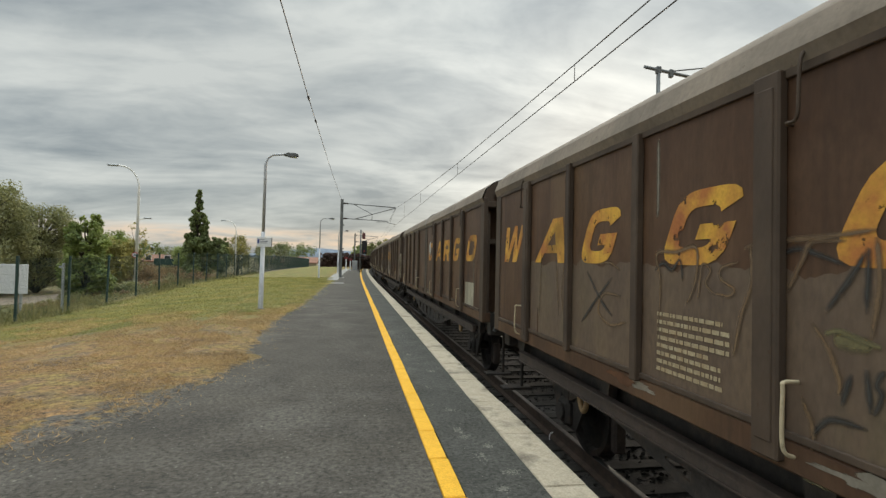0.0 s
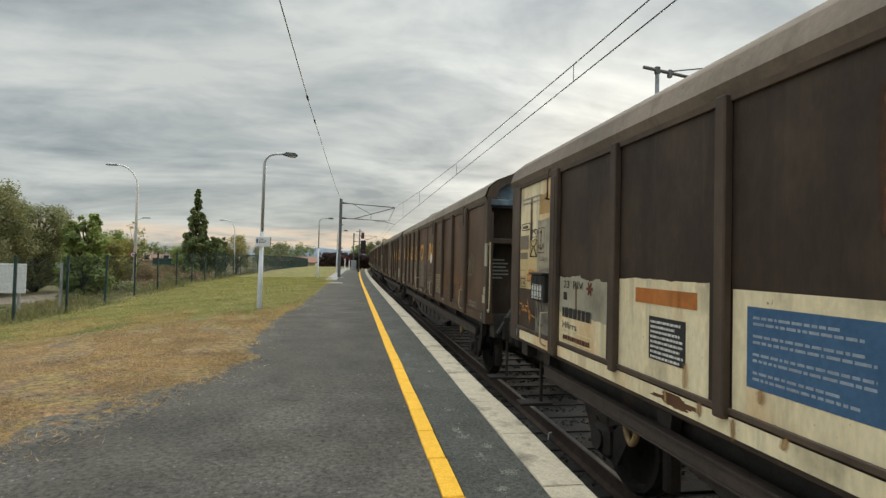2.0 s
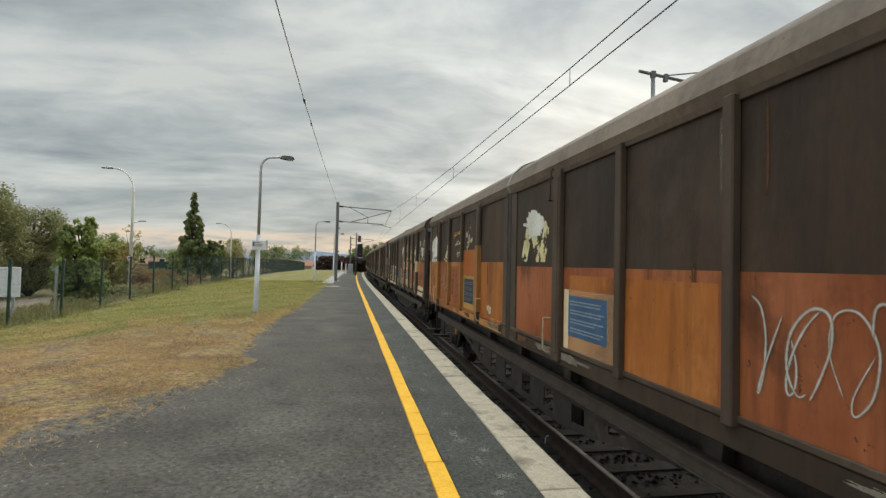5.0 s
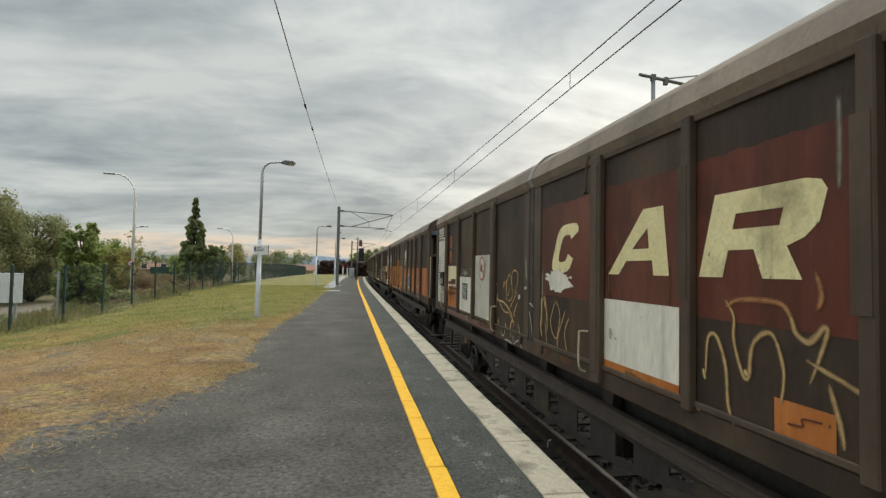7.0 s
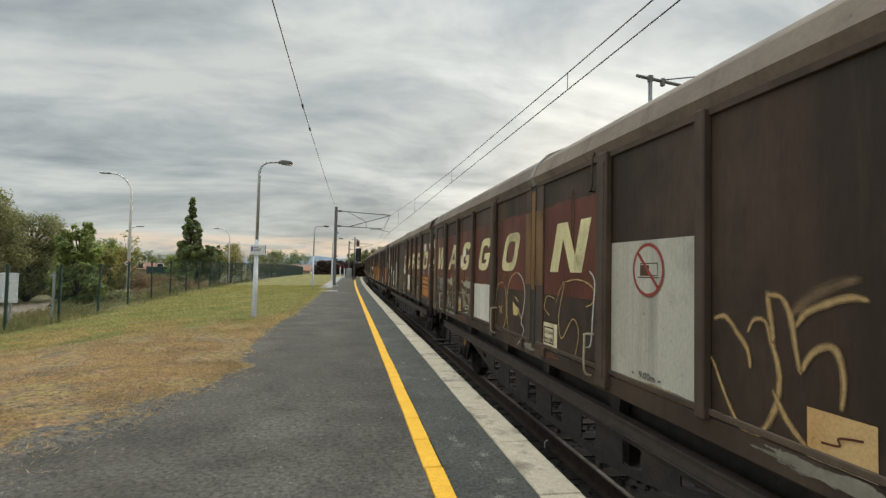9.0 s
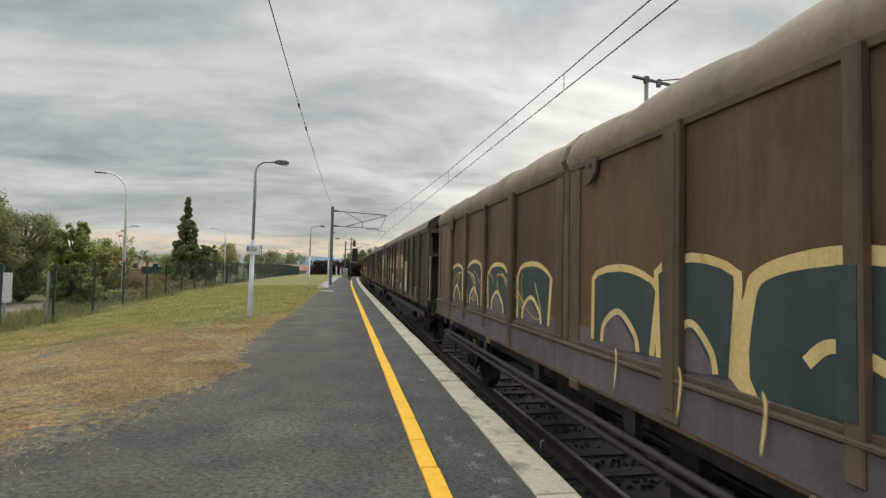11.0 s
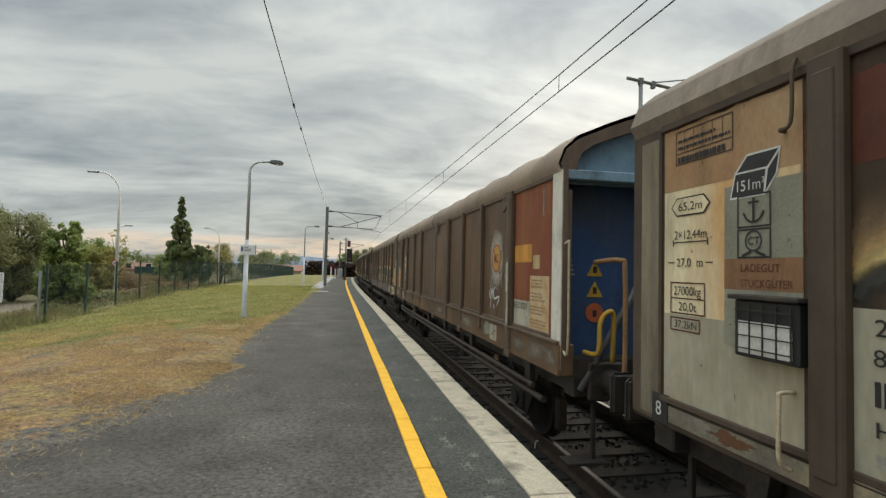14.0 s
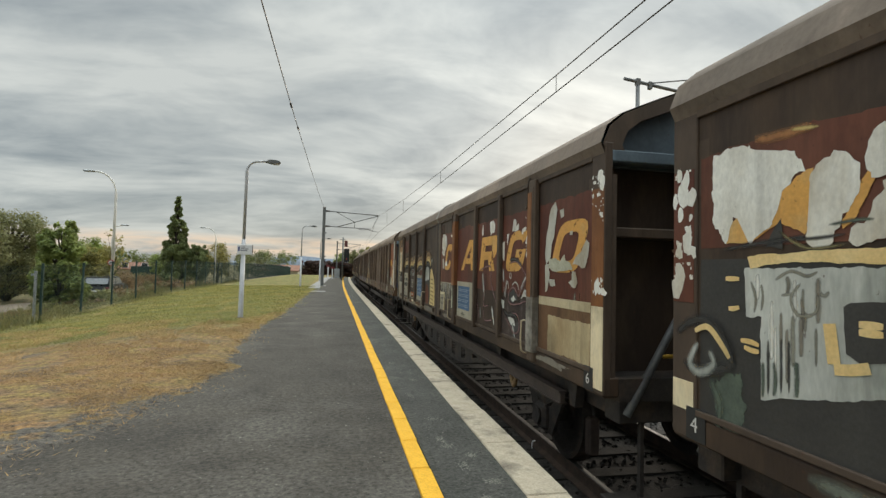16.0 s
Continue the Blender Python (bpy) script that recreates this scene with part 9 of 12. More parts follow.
def paint_i(w):
    flakes_i(w)
    post_paint(w, 0.02, 0.2, 0.58, 2.3, mat("worn olive post paint", (0.21, 0.185, 0.13), (0.13, 0.11, 0.08), scale=5, streak=0.3, third=(0.30, 0.27, 0.20), wear=0.7))
    sheet(w, 0.24, 1.2, 1.22, 1.97, cream_paint, 1)
    sheet(w, 0.24, 1.2, 1.95, 2.33, mat("pinkish stain", (0.38, 0.235, 0.125), (0.33, 0.18, 0.095), scale=2, streak=0.5, third=(0.44, 0.33, 0.20), wear=0.5), 2, 0.02, 3)
    sheet(w, 0.24, 1.2, 0.66, 1.22, olive_panel, 1)
    data_panel(w)
    sheet(w, 0.74, 1.2, 1.10, 1.91, mat("green-grey patch", (0.27, 0.265, 0.205), (0.22, 0.215, 0.165), scale=4, wear=0.5), 3)
    pictograms(w, 0.83, 1.69)
    flat("volume_sign", [(0.78, 1.84), (0.81, 1.97), (0.89, 2.055), (1.09, 2.055), (1.07, 1.93), (1.0, 1.84)], white_ink, w, 4)
    flat("sign_field", [(0.79, 1.85), (0.82, 1.963), (1.005, 1.963), (0.99, 1.85)], dark_plate, w, 5)
    flat("sign_field", [(0.828, 1.973), (0.894, 2.045), (1.078, 2.045), (1.015, 1.973)], dark_plate, w, 5)
    flat("sign_field", [(1.003, 1.855), (1.018, 1.96), (1.08, 2.03), (1.062, 1.935)], dark_plate, w, 5)
    words(w, "151m\u00b3", 0.815, 1.875, 0.055, white_ink, 6, 0.17)
    sheet(w, 0.74, 1.2, 1.385, 1.54, mat("faded brown patch", (0.27, 0.145, 0.075), (0.21, 0.11, 0.06), scale=3, streak=0.3, wear=0.5), 3.5)
    notes_text(w, [("LADEGUT", 0.85, 1.475, 0.038, 0.23), ("ST\u00dcCKG\u00dcTER", 0.85, 1.40, 0.038, 0.30)], red_brown)
    paper_box(w, 1.05, 1.07)
    # sooty top, sprayed arches, pale lower patches
    sheet(w, 1.4, 2.36, 1.9, 2.25, red_brown, 1, 0.06, 3)
    for a, b, zt in ((1.42, 2.34, 1.52), (2.5, 3.05, 1.5), (3.0, 3.54, 1.55), (3.66, 4.7, 1.5), (4.9, 5.45, 1.58)):
        c, r = (a + b) / 2, (b - a) / 2
        arc = [(c - r * math.cos(t), zt - 0.16 + 0.16 * math.sin(t)) for t in [k * math.pi / 6 for k in range(7)]]
        stroke(w, [(d, z + 0.11) for d, z in arc], 0.10, spray_tan, 2, "sprayed_glow", False)
        stroke(w, [(d, z + 0.07) for d, z in arc], 0.05, spray_yellow, 2.5, "sprayed_glow", False)
        stroke(w, [(d, z + 0.2) for d, z in arc], 0.14, spray_dim, 1.5, "sprayed_glow", False)
        stroke(w, arc, 0.075, mural_black, 4, "sprayed_arch", False)
    sheet(w, 1.42, 2.36, 0.66, 1.34, olive_panel, 6)
    notes_text(w, [("23", 1.5, 1.24, 0.065, 0.1), ("RIV", 1.68, 1.24, 0.065, 0.15), ("80", 1.5, 1.13, 0.065, 0.1)], black_ink)
    for o in w.children[-3:]:
        for v in o.data.vertices:
            v.co.x -= 0.004
    text_rows(w, 1.68, 2.1, 1.13, 1.22, 1, black_ink, 51, 8, 0.75)
    text_rows(w, 1.5, 2.25, 0.98, 1.09, 1, black_ink, 52, 8, 0.85)
    text_rows(w, 1.5, 2.15, 0.76, 0.83, 1, dim_ink, 53, 8, 0.7)
    words(w, "Hfirrs", 1.5, 0.87, 0.06, dark_plate, 9, 0.28)
    text_rows(w, 2.78, 3.2, 0.98, 1.2, 8, dim_ink, 54, 6, 0.5)
    flecks(w, 2.6, 3.4, 1.28, 1.38, mural_smoke, 20, 0.03, 26)
    sheet(w, 2.5, 2.75, 0.68, 0.84, olive_panel, 4)
    sheet(w, 2.78, 3.3, 0.76, 0.88, orange_red, 5, 0.03, 4)
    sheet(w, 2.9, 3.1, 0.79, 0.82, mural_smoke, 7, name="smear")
    sheet(w, 2.95, 3.25, 0.63, 0.73, cream_paint, 13)
    notice(w, 3.68, 4.66, 0.66, 1.32, olive_panel, blue_panel, blue_ink, (3.76, 4.48, 0.82, 1.24), 10, 55)
    for o in w.children[-3:]:
        for v in o.data.vertices:
            v.co.x -= 0.006
    sheet(w, 0.3, 5.9, 0.575, 0.67, mat("mottled sill paint", (0.19, 0.165, 0.12), (0.10, 0.085, 0.065), scale=5, third=(0.34, 0.28, 0.17)), 12, name="sill_paint")
    # large grey figure and yellow field
    flat("mural_field", smooth_outline([(4.9, 0.66), (4.9, 1.56), (5.2, 1.6), (5.42, 1.5), (5.45, 1.2), (5.4, 0.66)]), mural_black, w, 3)
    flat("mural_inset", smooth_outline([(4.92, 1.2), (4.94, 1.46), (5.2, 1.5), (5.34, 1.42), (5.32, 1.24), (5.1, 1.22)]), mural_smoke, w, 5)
    flat("mural_inset", smooth_outline([(4.94, 0.75), (4.94, 1.05), (5.1, 1.13), (5.3, 1.0), (5.32, 0.8), (5.2, 0.7)]), red_brown, w, 5)
    flat("mural_field", smooth_outline([(5.44, 0.66), (5.46, 1.38), (5.65, 1.44), (5.9, 1.2), (5.98, 0.9), (5.92, 0.66)]), spray_yellow, w, 2)
    for k in range(7):
        stroke(w, [(5.52, 1.25 - 0.08 * k), (5.68, 1.24 - 0.08 * k), (5.84, 1.22 - 0.08 * k)], 0.02, spray_dim, 4)
    blob(w, 5.55, 1.62, 0.24, 0.12, spray_grey, 1, 95, 0.3, "sprayed_cloud")
    # rear half with the big row
    for a, b in ((6.54, 7.68), (7.88, 8.85), (8.95, 9.95), (10.05, 11.12), (11.32, 12.36)):
        sheet(w, a, b, 1.2, 2.12, red_brown, 1, 0.04, int(a * 10) + 7)
    rear_row(w, covering(amber_letter, "chipped"), 1.45, 1.9, 0.2)
    sheet(w, 6.54, 7.68, 1.16, 1.225, olive_panel, 2)
    rng = random.Random(74)
    for k in range(44):
        d = 6.58 + 1.06 * k / 44 + rng.uniform(-0.01, 0.01)
        stroke(w, [(d, 1.215), (d + 0.002, 1.12), (d, 1.12 - rng.random() ** 2 * 0.4)], rng.uniform(0.008, 0.035), rng.choice((olive_panel, stain_grey, pale_run)), 2.1 + 0.02 * k, "paint_run", False)
    sheet(w, 6.56, 6.95, 0.68, 1.05, scraped_cream, 6, 0.03, 13)
    sheet(w, 6.57, 6.9, 0.72, 1.0, olive_panel, 7)
    notes_text(w, [("KE-GP A", 6.64, 0.90, 0.05, 0.2), ("MAX.58T", 6.63, 0.82, 0.05, 0.22)], black_ink)
    for o in w.children[-2:]:
        for v in o.data.vertices:
            v.co.x -= 0.003
    rib_paint(w, 7.8, True, 1.2, 2.25, rust_bright)
    rib_paint(w, 11.22, True, 1.2, 2.25, rust_bright, 0.07)
    rib_paint(w, 11.22, True, 0.66, 1.2, smudge)
    streaks(w, 7.73, 7.87, 0.7, 1.2, (pale_run, spray_pale), 4, 73, 56)
    notice(w, 7.9, 8.84, 0.68, 1.27, olive_panel, blue_panel, blue_ink, (7.97, 8.68, 0.84, 1.2), 10, 56)
    words(w, "6,00m", 8.2, 0.75, 0.05, black_ink, 6, 0.22)
    sheet(w, 10.06, 11.1, 0.68, 1.15, mat("scribbled dark paint", (0.060, 0.042, 0.038), (0.035, 0.028, 0.026), scale=6, third=(0.17, 0.15, 0.13), wear=0.7), 2, 0.05, 9)
    sheet(w, 11.32, 12.36, 1.14, 1.22, mat("dirty cream stripe", (0.50, 0.43, 0.28), (0.38, 0.30, 0.18), scale=4, third=(0.26, 0.17, 0.09), wear=0.8), 3)
    sheet(w, 11.32, 12.36, 0.66, 1.14, mat("ochre-brown panel paint", (0.155, 0.082, 0.043), (0.105, 0.060, 0.034), scale=3, third=(0.23, 0.14, 0.07), streak=0.4, wear=0.7), 1.8)
    peel(w, [(11.54, 1.05), (12.35, 1.05), (12.35, 0.71), (12.0, 0.73), (11.7, 0.71), (11.55, 0.72)], mat("sooty cream panel paint", (0.52, 0.42, 0.25), (0.42, 0.33, 0.19), rough=0.65, scale=3, third=(0.33, 0.23, 0.12), streak=0.4, wear=0.8), 2, rough=0.012, name="painted_panel")
    post_paint(w, 12.39, 12.57, 0.58, 1.2, cream_paint)
    post_paint(w, 12.39, 12.57, 1.2, 2.1, rust_bright)
    flecks(w, 12.39, 12.57, 1.3, 2.2, peel_white, 26, 0.05, 27, 15)


def paint_j(w):
    flakes_j(w)
    sheet(w, 0.24, 6.0, 1.6, 2.12, red_brown, 1, 0.05, 4)
    flat("mural_field", [(0.24, 0.66), (6.0, 0.66), (6.0, 1.54), (0.24, 1.54)], mural_black, w, 2)
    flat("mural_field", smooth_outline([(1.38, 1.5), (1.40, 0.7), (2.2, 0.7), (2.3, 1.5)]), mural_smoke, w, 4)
    blob(w, 0.46, 0.82, 0.1, 0.14, spray_mossy, 4, 131, 0.3)
    stroke(w, [(0.9, 0.62), (1.4, 0.62), (2.4, 0.6)], 0.08, mat("grey-green sill spray", (0.17, 0.19, 0.15), bump=0), 14)
    post_paint(w, 0.03, 0.2, 1.3, 2.05, red_brown)
    flecks(w, 0.04, 0.2, 1.35, 2.05, peel_white, 24, 0.05, 28, 15)
    post_paint(w, 0.03, 0.2, 0.7, 0.86, cream_paint)
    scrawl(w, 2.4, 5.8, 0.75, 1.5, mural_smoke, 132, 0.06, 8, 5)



def tags_b(w):
    """The faded older mural on the leading panels, its outlines nearly lost under dirt."""
    stroke(w, [(4.6, 1.55), (4.75, 1.58), (5.05, 1.59), (5.28, 1.61)], 0.03, spray_dim, 6)
    stroke(w, [(3.86, 0.98), (3.88, 1.35), (3.84, 1.53), (4.05, 1.54), (4.23, 1.56), (4.22, 1.36), (4.14, 1.22)], 0.03, spray_dim, 6)
    stroke(w, [(4.64, 1.57), (4.65, 1.38), (4.58, 1.2), (4.53, 0.99)], 0.03, spray_dim, 6)
    stroke(w, [(4.86, 1.34), (4.94, 1.49), (4.99, 1.57), (5.15, 1.57)], 0.03, spray_dim, 6)
    stroke(w, [(4.99, 1.22), (5.07, 1.12), (5.12, 0.99), (5.11, 0.94)], 0.03, spray_dim, 6)
    stroke(w, [(5.27, 1.58), (5.28, 1.41), (5.25, 1.19)], 0.03, spray_dim, 6)
    stroke(w, [(1.76, 1.55), (1.72, 0.89)], 0.03, spray_dim, 6)
    stroke(w, [(2.15, 1.49), (2.24, 0.95)], 0.03, spray_dim, 6)
    stroke(w, [(3.39, 1.22), (3.13, 1.22), (3.04, 1.08), (3.23, 0.99), (3.47, 1.04)], 0.03, spray_dim, 6)
    stroke(w, [(4.94, 0.89), (5, 0.76), (4.98, 0.62)], 0.03, spray_dim, 6)
    stroke(w, [(4.25, 1.26), (4.28, 1.46), (4.35, 1.43), (4.31, 1.36), (4.39, 1.3)], 0.022, spray_dim, 6)
    stroke(w, [(4.56, 1.48), (4.44, 1.45), (4.43, 1.39), (4.53, 1.34), (4.49, 1.3), (4.38, 1.31)], 0.022, spray_dim, 6)
    stroke(w, [(2.35, 1.44), (2.3, 1.17), (2.38, 0.91)], 0.022, spray_dim, 6)
    stroke(w, [(3.03, 1.45), (3.21, 1.47), (3.38, 1.41)], 0.022, spray_dim, 6)
    stroke(w, [(5.06, 1.28), (5.17, 1.43), (5.24, 1.54)], 0.03, mural_black, 6)
    stroke(w, [(5.24, 1.54), (5.23, 1.28)], 0.03, mural_black, 6)
    stroke(w, [(3.82, 1.42), (3.91, 1.47), (4, 1.43), (4.08, 1.49), (4.11, 1.36)], 0.03, mural_black, 6)
    stroke(w, [(2.83, 1.39), (3.08, 1.17), (3.27, 1.06)], 0.03, mural_black, 6)
    stroke(w, [(3.26, 1.36), (2.94, 1.12), (2.73, 0.95)], 0.03, mural_black, 6)
    stroke(w, [(5.17, 1.04), (5.13, 0.9)], 0.03, mural_black, 6)
    stroke(w, [(5.23, 1.07), (5.25, 0.9)], 0.03, mural_black, 6)
    stroke(w, [(5.3, 1.08), (5.27, 1.02), (5.29, 0.98), (5.26, 0.9)], 0.03, mural_black, 6)
    stroke(w, [(4.84, 1.52), (4.94, 1.54), (5.15, 1.47)], 0.03, mural_black, 6)
    stroke(w, [(5, 0.74), (5.08, 0.83), (5.24, 0.84)], 0.03, mural_black, 6)
    stroke(w, [(4.96, 0.58), (4.98, 0.54), (5.15, 0.57), (5.3, 0.61)], 0.03, spray_moss, 6)
    stroke(w, [(2.58, 0.58), (2.75, 0.57), (3.32, 0.66)], 0.03, spray_moss, 6)
    stroke(w, [(4.2, 0.72), (4.25, 0.55), (4.38, 0.56)], 0.03, spray_moss, 6)
    stroke(w, [(4.4, 0.58), (4.5, 0.66), (4.59, 0.66)], 0.03, spray_moss, 6)
    stroke(w, [(5.05, 1.18), (5.12, 1.2), (5.24, 1.17), (5.29, 1.16)], 0.03, spray_moss, 6)
    stroke(w, [(5.09, 1.17), (5.17, 1.16), (5.25, 1.16)], 0.07, spray_moss, 5)
    stroke(w, [(8.39, 1.88), (8.39, 1.7), (8.39, 1.54)], 0.05, pale_run, 2, "paint_run")
    stroke(w, [(8.47, 1.67), (8.47, 1.58), (8.47, 1.49)], 0.05, pale_run, 2, "paint_run")
    stroke(w, [(8.34, 1.87), (8.34, 1.68)], 0.05, pale_run, 2, "paint_run")
    stroke(w, [(6.86, 1.25), (6.86, 1.1), (6.85, 0.94)], 0.09, pale_run, 2, "paint_run")
    stroke(w, [(7.18, 1.24), (7.18, 1.02), (7.19, 0.85)], 0.09, pale_run, 2, "paint_run")
    stroke(w, [(7.41, 1.16), (7.42, 0.96)], 0.09, pale_run, 2, "paint_run")
    stroke(w, [(6.79, 1), (7.19, 1.04), (7.62, 1.09)], 0.006, dim_ink, 6)
    stroke(w, [(9.11, 0.99), (9.12, 1.16), (9.27, 1.03), (9.32, 1.2)], 0.034, spray_rust, 6)
    stroke(w, [(9.43, 1.05), (9.43, 1.21), (9.58, 1.21), (9.62, 1.12), (9.45, 1.04)], 0.034, spray_rust, 6)
    stroke(w, [(9.8, 1.27), (9.67, 1.18), (9.7, 1.06), (9.82, 1.03)], 0.034, spray_rust, 6)
    stroke(w, [(9.11, 0.94), (9.45, 0.98), (9.39, 0.88), (9.57, 0.89)], 0.034, spray_rust, 6)
    stroke(w, [(10.22, 1.17), (10.29, 0.96)], 0.05, spray_rust, 6)
    stroke(w, [(10.35, 1.2), (10.37, 0.97)], 0.05, spray_rust, 6)
    stroke(w, [(10.18, 1.06), (10.41, 1.11)], 0.05, spray_rust, 6)
    stroke(w, [(10.52, 1.2), (10.54, 1)], 0.05, spray_rust, 6)
    stroke(w, [(10.64, 1.21), (10.54, 1.1), (10.69, 1)], 0.05, spray_rust, 6)
    stroke(w, [(10.72, 1.21), (10.75, 1.04), (10.85, 1), (10.92, 1.06), (10.91, 1.23)], 0.05, spray_rust, 6)
    stroke(w, [(10.95, 1.27), (10.97, 1)], 0.05, spray_rust, 6)
    stroke(w, [(10.42, 1.07), (10.49, 1.14), (10.44, 1.18), (10.4, 1.08), (10.49, 1.03)], 0.035, spray_rust, 6)
    stroke(w, [(10.39, 1.29), (10.44, 1.23), (10.53, 1.26), (10.5, 1.31)], 0.035, spray_rust, 6)
    stroke(w, [(10.22, 0.85), (10.56, 0.91), (10.66, 0.89)], 0.035, spray_rust, 6)
    stroke(w, [(10.69, 0.95), (10.67, 0.83), (10.79, 0.89), (10.71, 0.94)], 0.035, spray_rust, 6)
    stroke(w, [(11.29, 1.51), (11.37, 1.36), (11.47, 1.23)], 0.022, spray_green, 6)
    stroke(w, [(11.47, 1.23), (11.45, 1.57)], 0.022, spray_green, 6)
    stroke(w, [(11.49, 1.35), (11.57, 1.42), (11.62, 1.53), (11.61, 1.57), (11.57, 1.54), (11.55, 1.4), (11.57, 1.28), (11.61, 1.27)], 0.022, spray_green, 6)
    stroke(w, [(11.64, 1.52), (11.69, 1.55), (11.71, 1.49), (11.7, 1.4), (11.67, 1.3), (11.64, 1.27)], 0.022, spray_green, 6)
    stroke(w, [(11.79, 1.54), (11.74, 1.41), (11.71, 1.3), (11.76, 1.28), (11.79, 1.3)], 0.022, spray_green, 6)
    stroke(w, [(11.3, 1.21), (11.52, 1.23), (11.79, 1.25)], 0.022, spray_green, 6)


def tags_e(w):
    """Tan and pale tags sprayed on the middle and rear panels."""
    stroke(w, [(5.32, 1.1), (5.44, 1.06), (5.55, 1.09), (5.61, 1.16), (5.57, 1.24), (5.55, 1.36), (5.61, 1.43), (5.71, 1.44), (5.79, 1.39), (5.78, 1.29), (5.71, 1.21), (5.67, 1.15)], 0.026, spray_tan, 6)
    stroke(w, [(5.53, 1.34), (5.47, 1.39), (5.38, 1.32), (5.34, 1.19), (5.37, 1.12), (5.44, 1.16), (5.47, 1.24)], 0.026, spray_tan, 6)
    stroke(w, [(5.19, 1.31), (5.29, 1.22)], 0.026, spray_tan, 6)
    stroke(w, [(5.29, 1.31), (5.2, 1.2)], 0.026, spray_tan, 6)
    stroke(w, [(5.31, 1.33), (5.37, 1.26)], 0.026, spray_tan, 6)
    stroke(w, [(5.37, 1.33), (5.3, 1.26)], 0.026, spray_tan, 6)
    stroke(w, [(5.5, 0.98), (5.61, 1.06), (5.71, 1.14), (5.78, 1.21)], 0.026, spray_tan, 6)
    stroke(w, [(5.8, 1.09), (5.73, 1), (5.66, 0.92), (5.73, 0.89)], 0.026, spray_tan, 6)
    stroke(w, [(4.85, 1.29), (4.98, 1.2)], 0.026, spray_tan, 6)
    stroke(w, [(5.02, 1.08), (5.09, 0.99), (5.29, 0.91), (5.47, 0.91), (5.67, 0.78)], 0.026, spray_tan, 6)
    stroke(w, [(4.91, 1.07), (5.02, 1.04), (5.23, 1.03), (5.41, 0.98), (5.58, 0.89), (5.69, 0.75)], 0.04, spray_tan, 6)
    stroke(w, [(4.91, 0.97), (4.98, 1.16)], 0.04, spray_tan, 6)
    stroke(w, [(4.91, 0.6), (5.03, 0.59), (5.17, 0.66)], 0.04, spray_tan, 6)
    stroke(w, [(5.02, 0.82), (4.99, 0.66), (5.1, 0.61)], 0.05, spray_tan, 5)
    stroke(w, [(5.61, 0.9), (5.53, 0.75), (5.5, 0.62)], 0.05, spray_tan, 5)
    stroke(w, [(5.17, 0.7), (5.2, 0.61), (5.3, 0.62), (5.33, 0.7)], 0.028, spray_pale, 14)
    stroke(w, [(5.33, 0.79), (5.42, 0.68)], 0.028, spray_pale, 14)
    stroke(w, [(5.56, 0.75), (5.58, 0.61)], 0.028, spray_pale, 14)
    stroke(w, [(5.2, 0.52), (5.36, 0.57), (5.53, 0.57), (5.64, 0.55)], 0.028, spray_pale, 14)
    stroke(w, [(5.68, 0.55), (5.83, 0.62), (5.93, 0.59), (6, 0.55)], 0.028, spray_pale, 14)
    stroke(w, [(5.66, 0.68), (5.68, 0.56)], 0.028, spray_pale, 14)
    stroke(w, [(5.83, 0.83), (5.91, 0.72), (5.95, 0.61)], 0.028, spray_pale, 14)
    stroke(w, [(6.11, 1.58), (6.12, 1.47), (6.14, 1.33)], 0.03, spray_pale, 20)
    stroke(w, [(6.22, 1.01), (6.28, 0.92), (6.35, 0.74)], 0.03, spray_pale, 20)
    stroke(w, [(6.23, 1.08), (6.29, 1.08), (6.36, 1.05)], 0.03, spray_pale, 20)
    peel(w, [(5.86, 1.15), (5.91, 1.17), (5.94, 1.13), (5.9, 1.1), (5.85, 1.11)], spray_pale, 20)
    peel(w, [(6.07, 1.25), (6.14, 1.27), (6.14, 1.24), (6.08, 1.22)], spray_pale, 20)
    stroke(w, [(6.55, 1.19), (6.56, 1.01), (6.54, 0.87), (6.58, 0.77)], 0.05, spray_tan, 6)
    stroke(w, [(6.61, 1.19), (6.65, 1.1), (6.71, 1)], 0.035, spray_tan, 6)
    stroke(w, [(6.64, 1.21), (6.7, 1.02), (6.72, 0.83)], 0.035, spray_tan, 6)
    stroke(w, [(8.82, 0.99), (8.87, 0.8), (8.99, 0.67), (9.12, 0.63)], 0.03, spray_tan, 6)
    stroke(w, [(9.04, 0.87), (9.06, 1.09), (9.13, 1.11), (9.2, 0.96), (9.22, 0.76), (9.3, 0.63), (9.45, 0.6)], 0.03, spray_tan, 6)
    stroke(w, [(9.2, 1.31), (9.26, 1.23), (9.26, 1.11), (9.32, 0.95), (9.36, 0.94), (9.39, 1.1), (9.47, 1.17), (9.53, 1.15), (9.58, 1), (9.56, 0.85)], 0.03, spray_tan, 6)
    stroke(w, [(9.57, 1.32), (9.62, 1.26), (9.65, 1.19), (9.72, 1.16), (9.79, 1.23), (9.8, 1.19), (9.72, 0.98)], 0.03, spray_tan, 6)
    stroke(w, [(9.81, 1), (9.86, 0.85), (9.88, 0.75)], 0.03, spray_tan, 6)
    stroke(w, [(9.2, 1.27), (9.3, 1.32), (9.55, 1.32), (9.62, 1.26)], 0.03, spray_rust, 6)
    stroke(w, [(9.75, 1.47), (9.78, 1.37), (9.76, 1.3)], 0.03, spray_rust, 6)
    stroke(w, [(9.05, 0.67), (9.12, 0.63)], 0.03, spray_yellow, 6)
    stroke(w, [(9.33, 0.97), (9.36, 0.94)], 0.03, spray_yellow, 6)
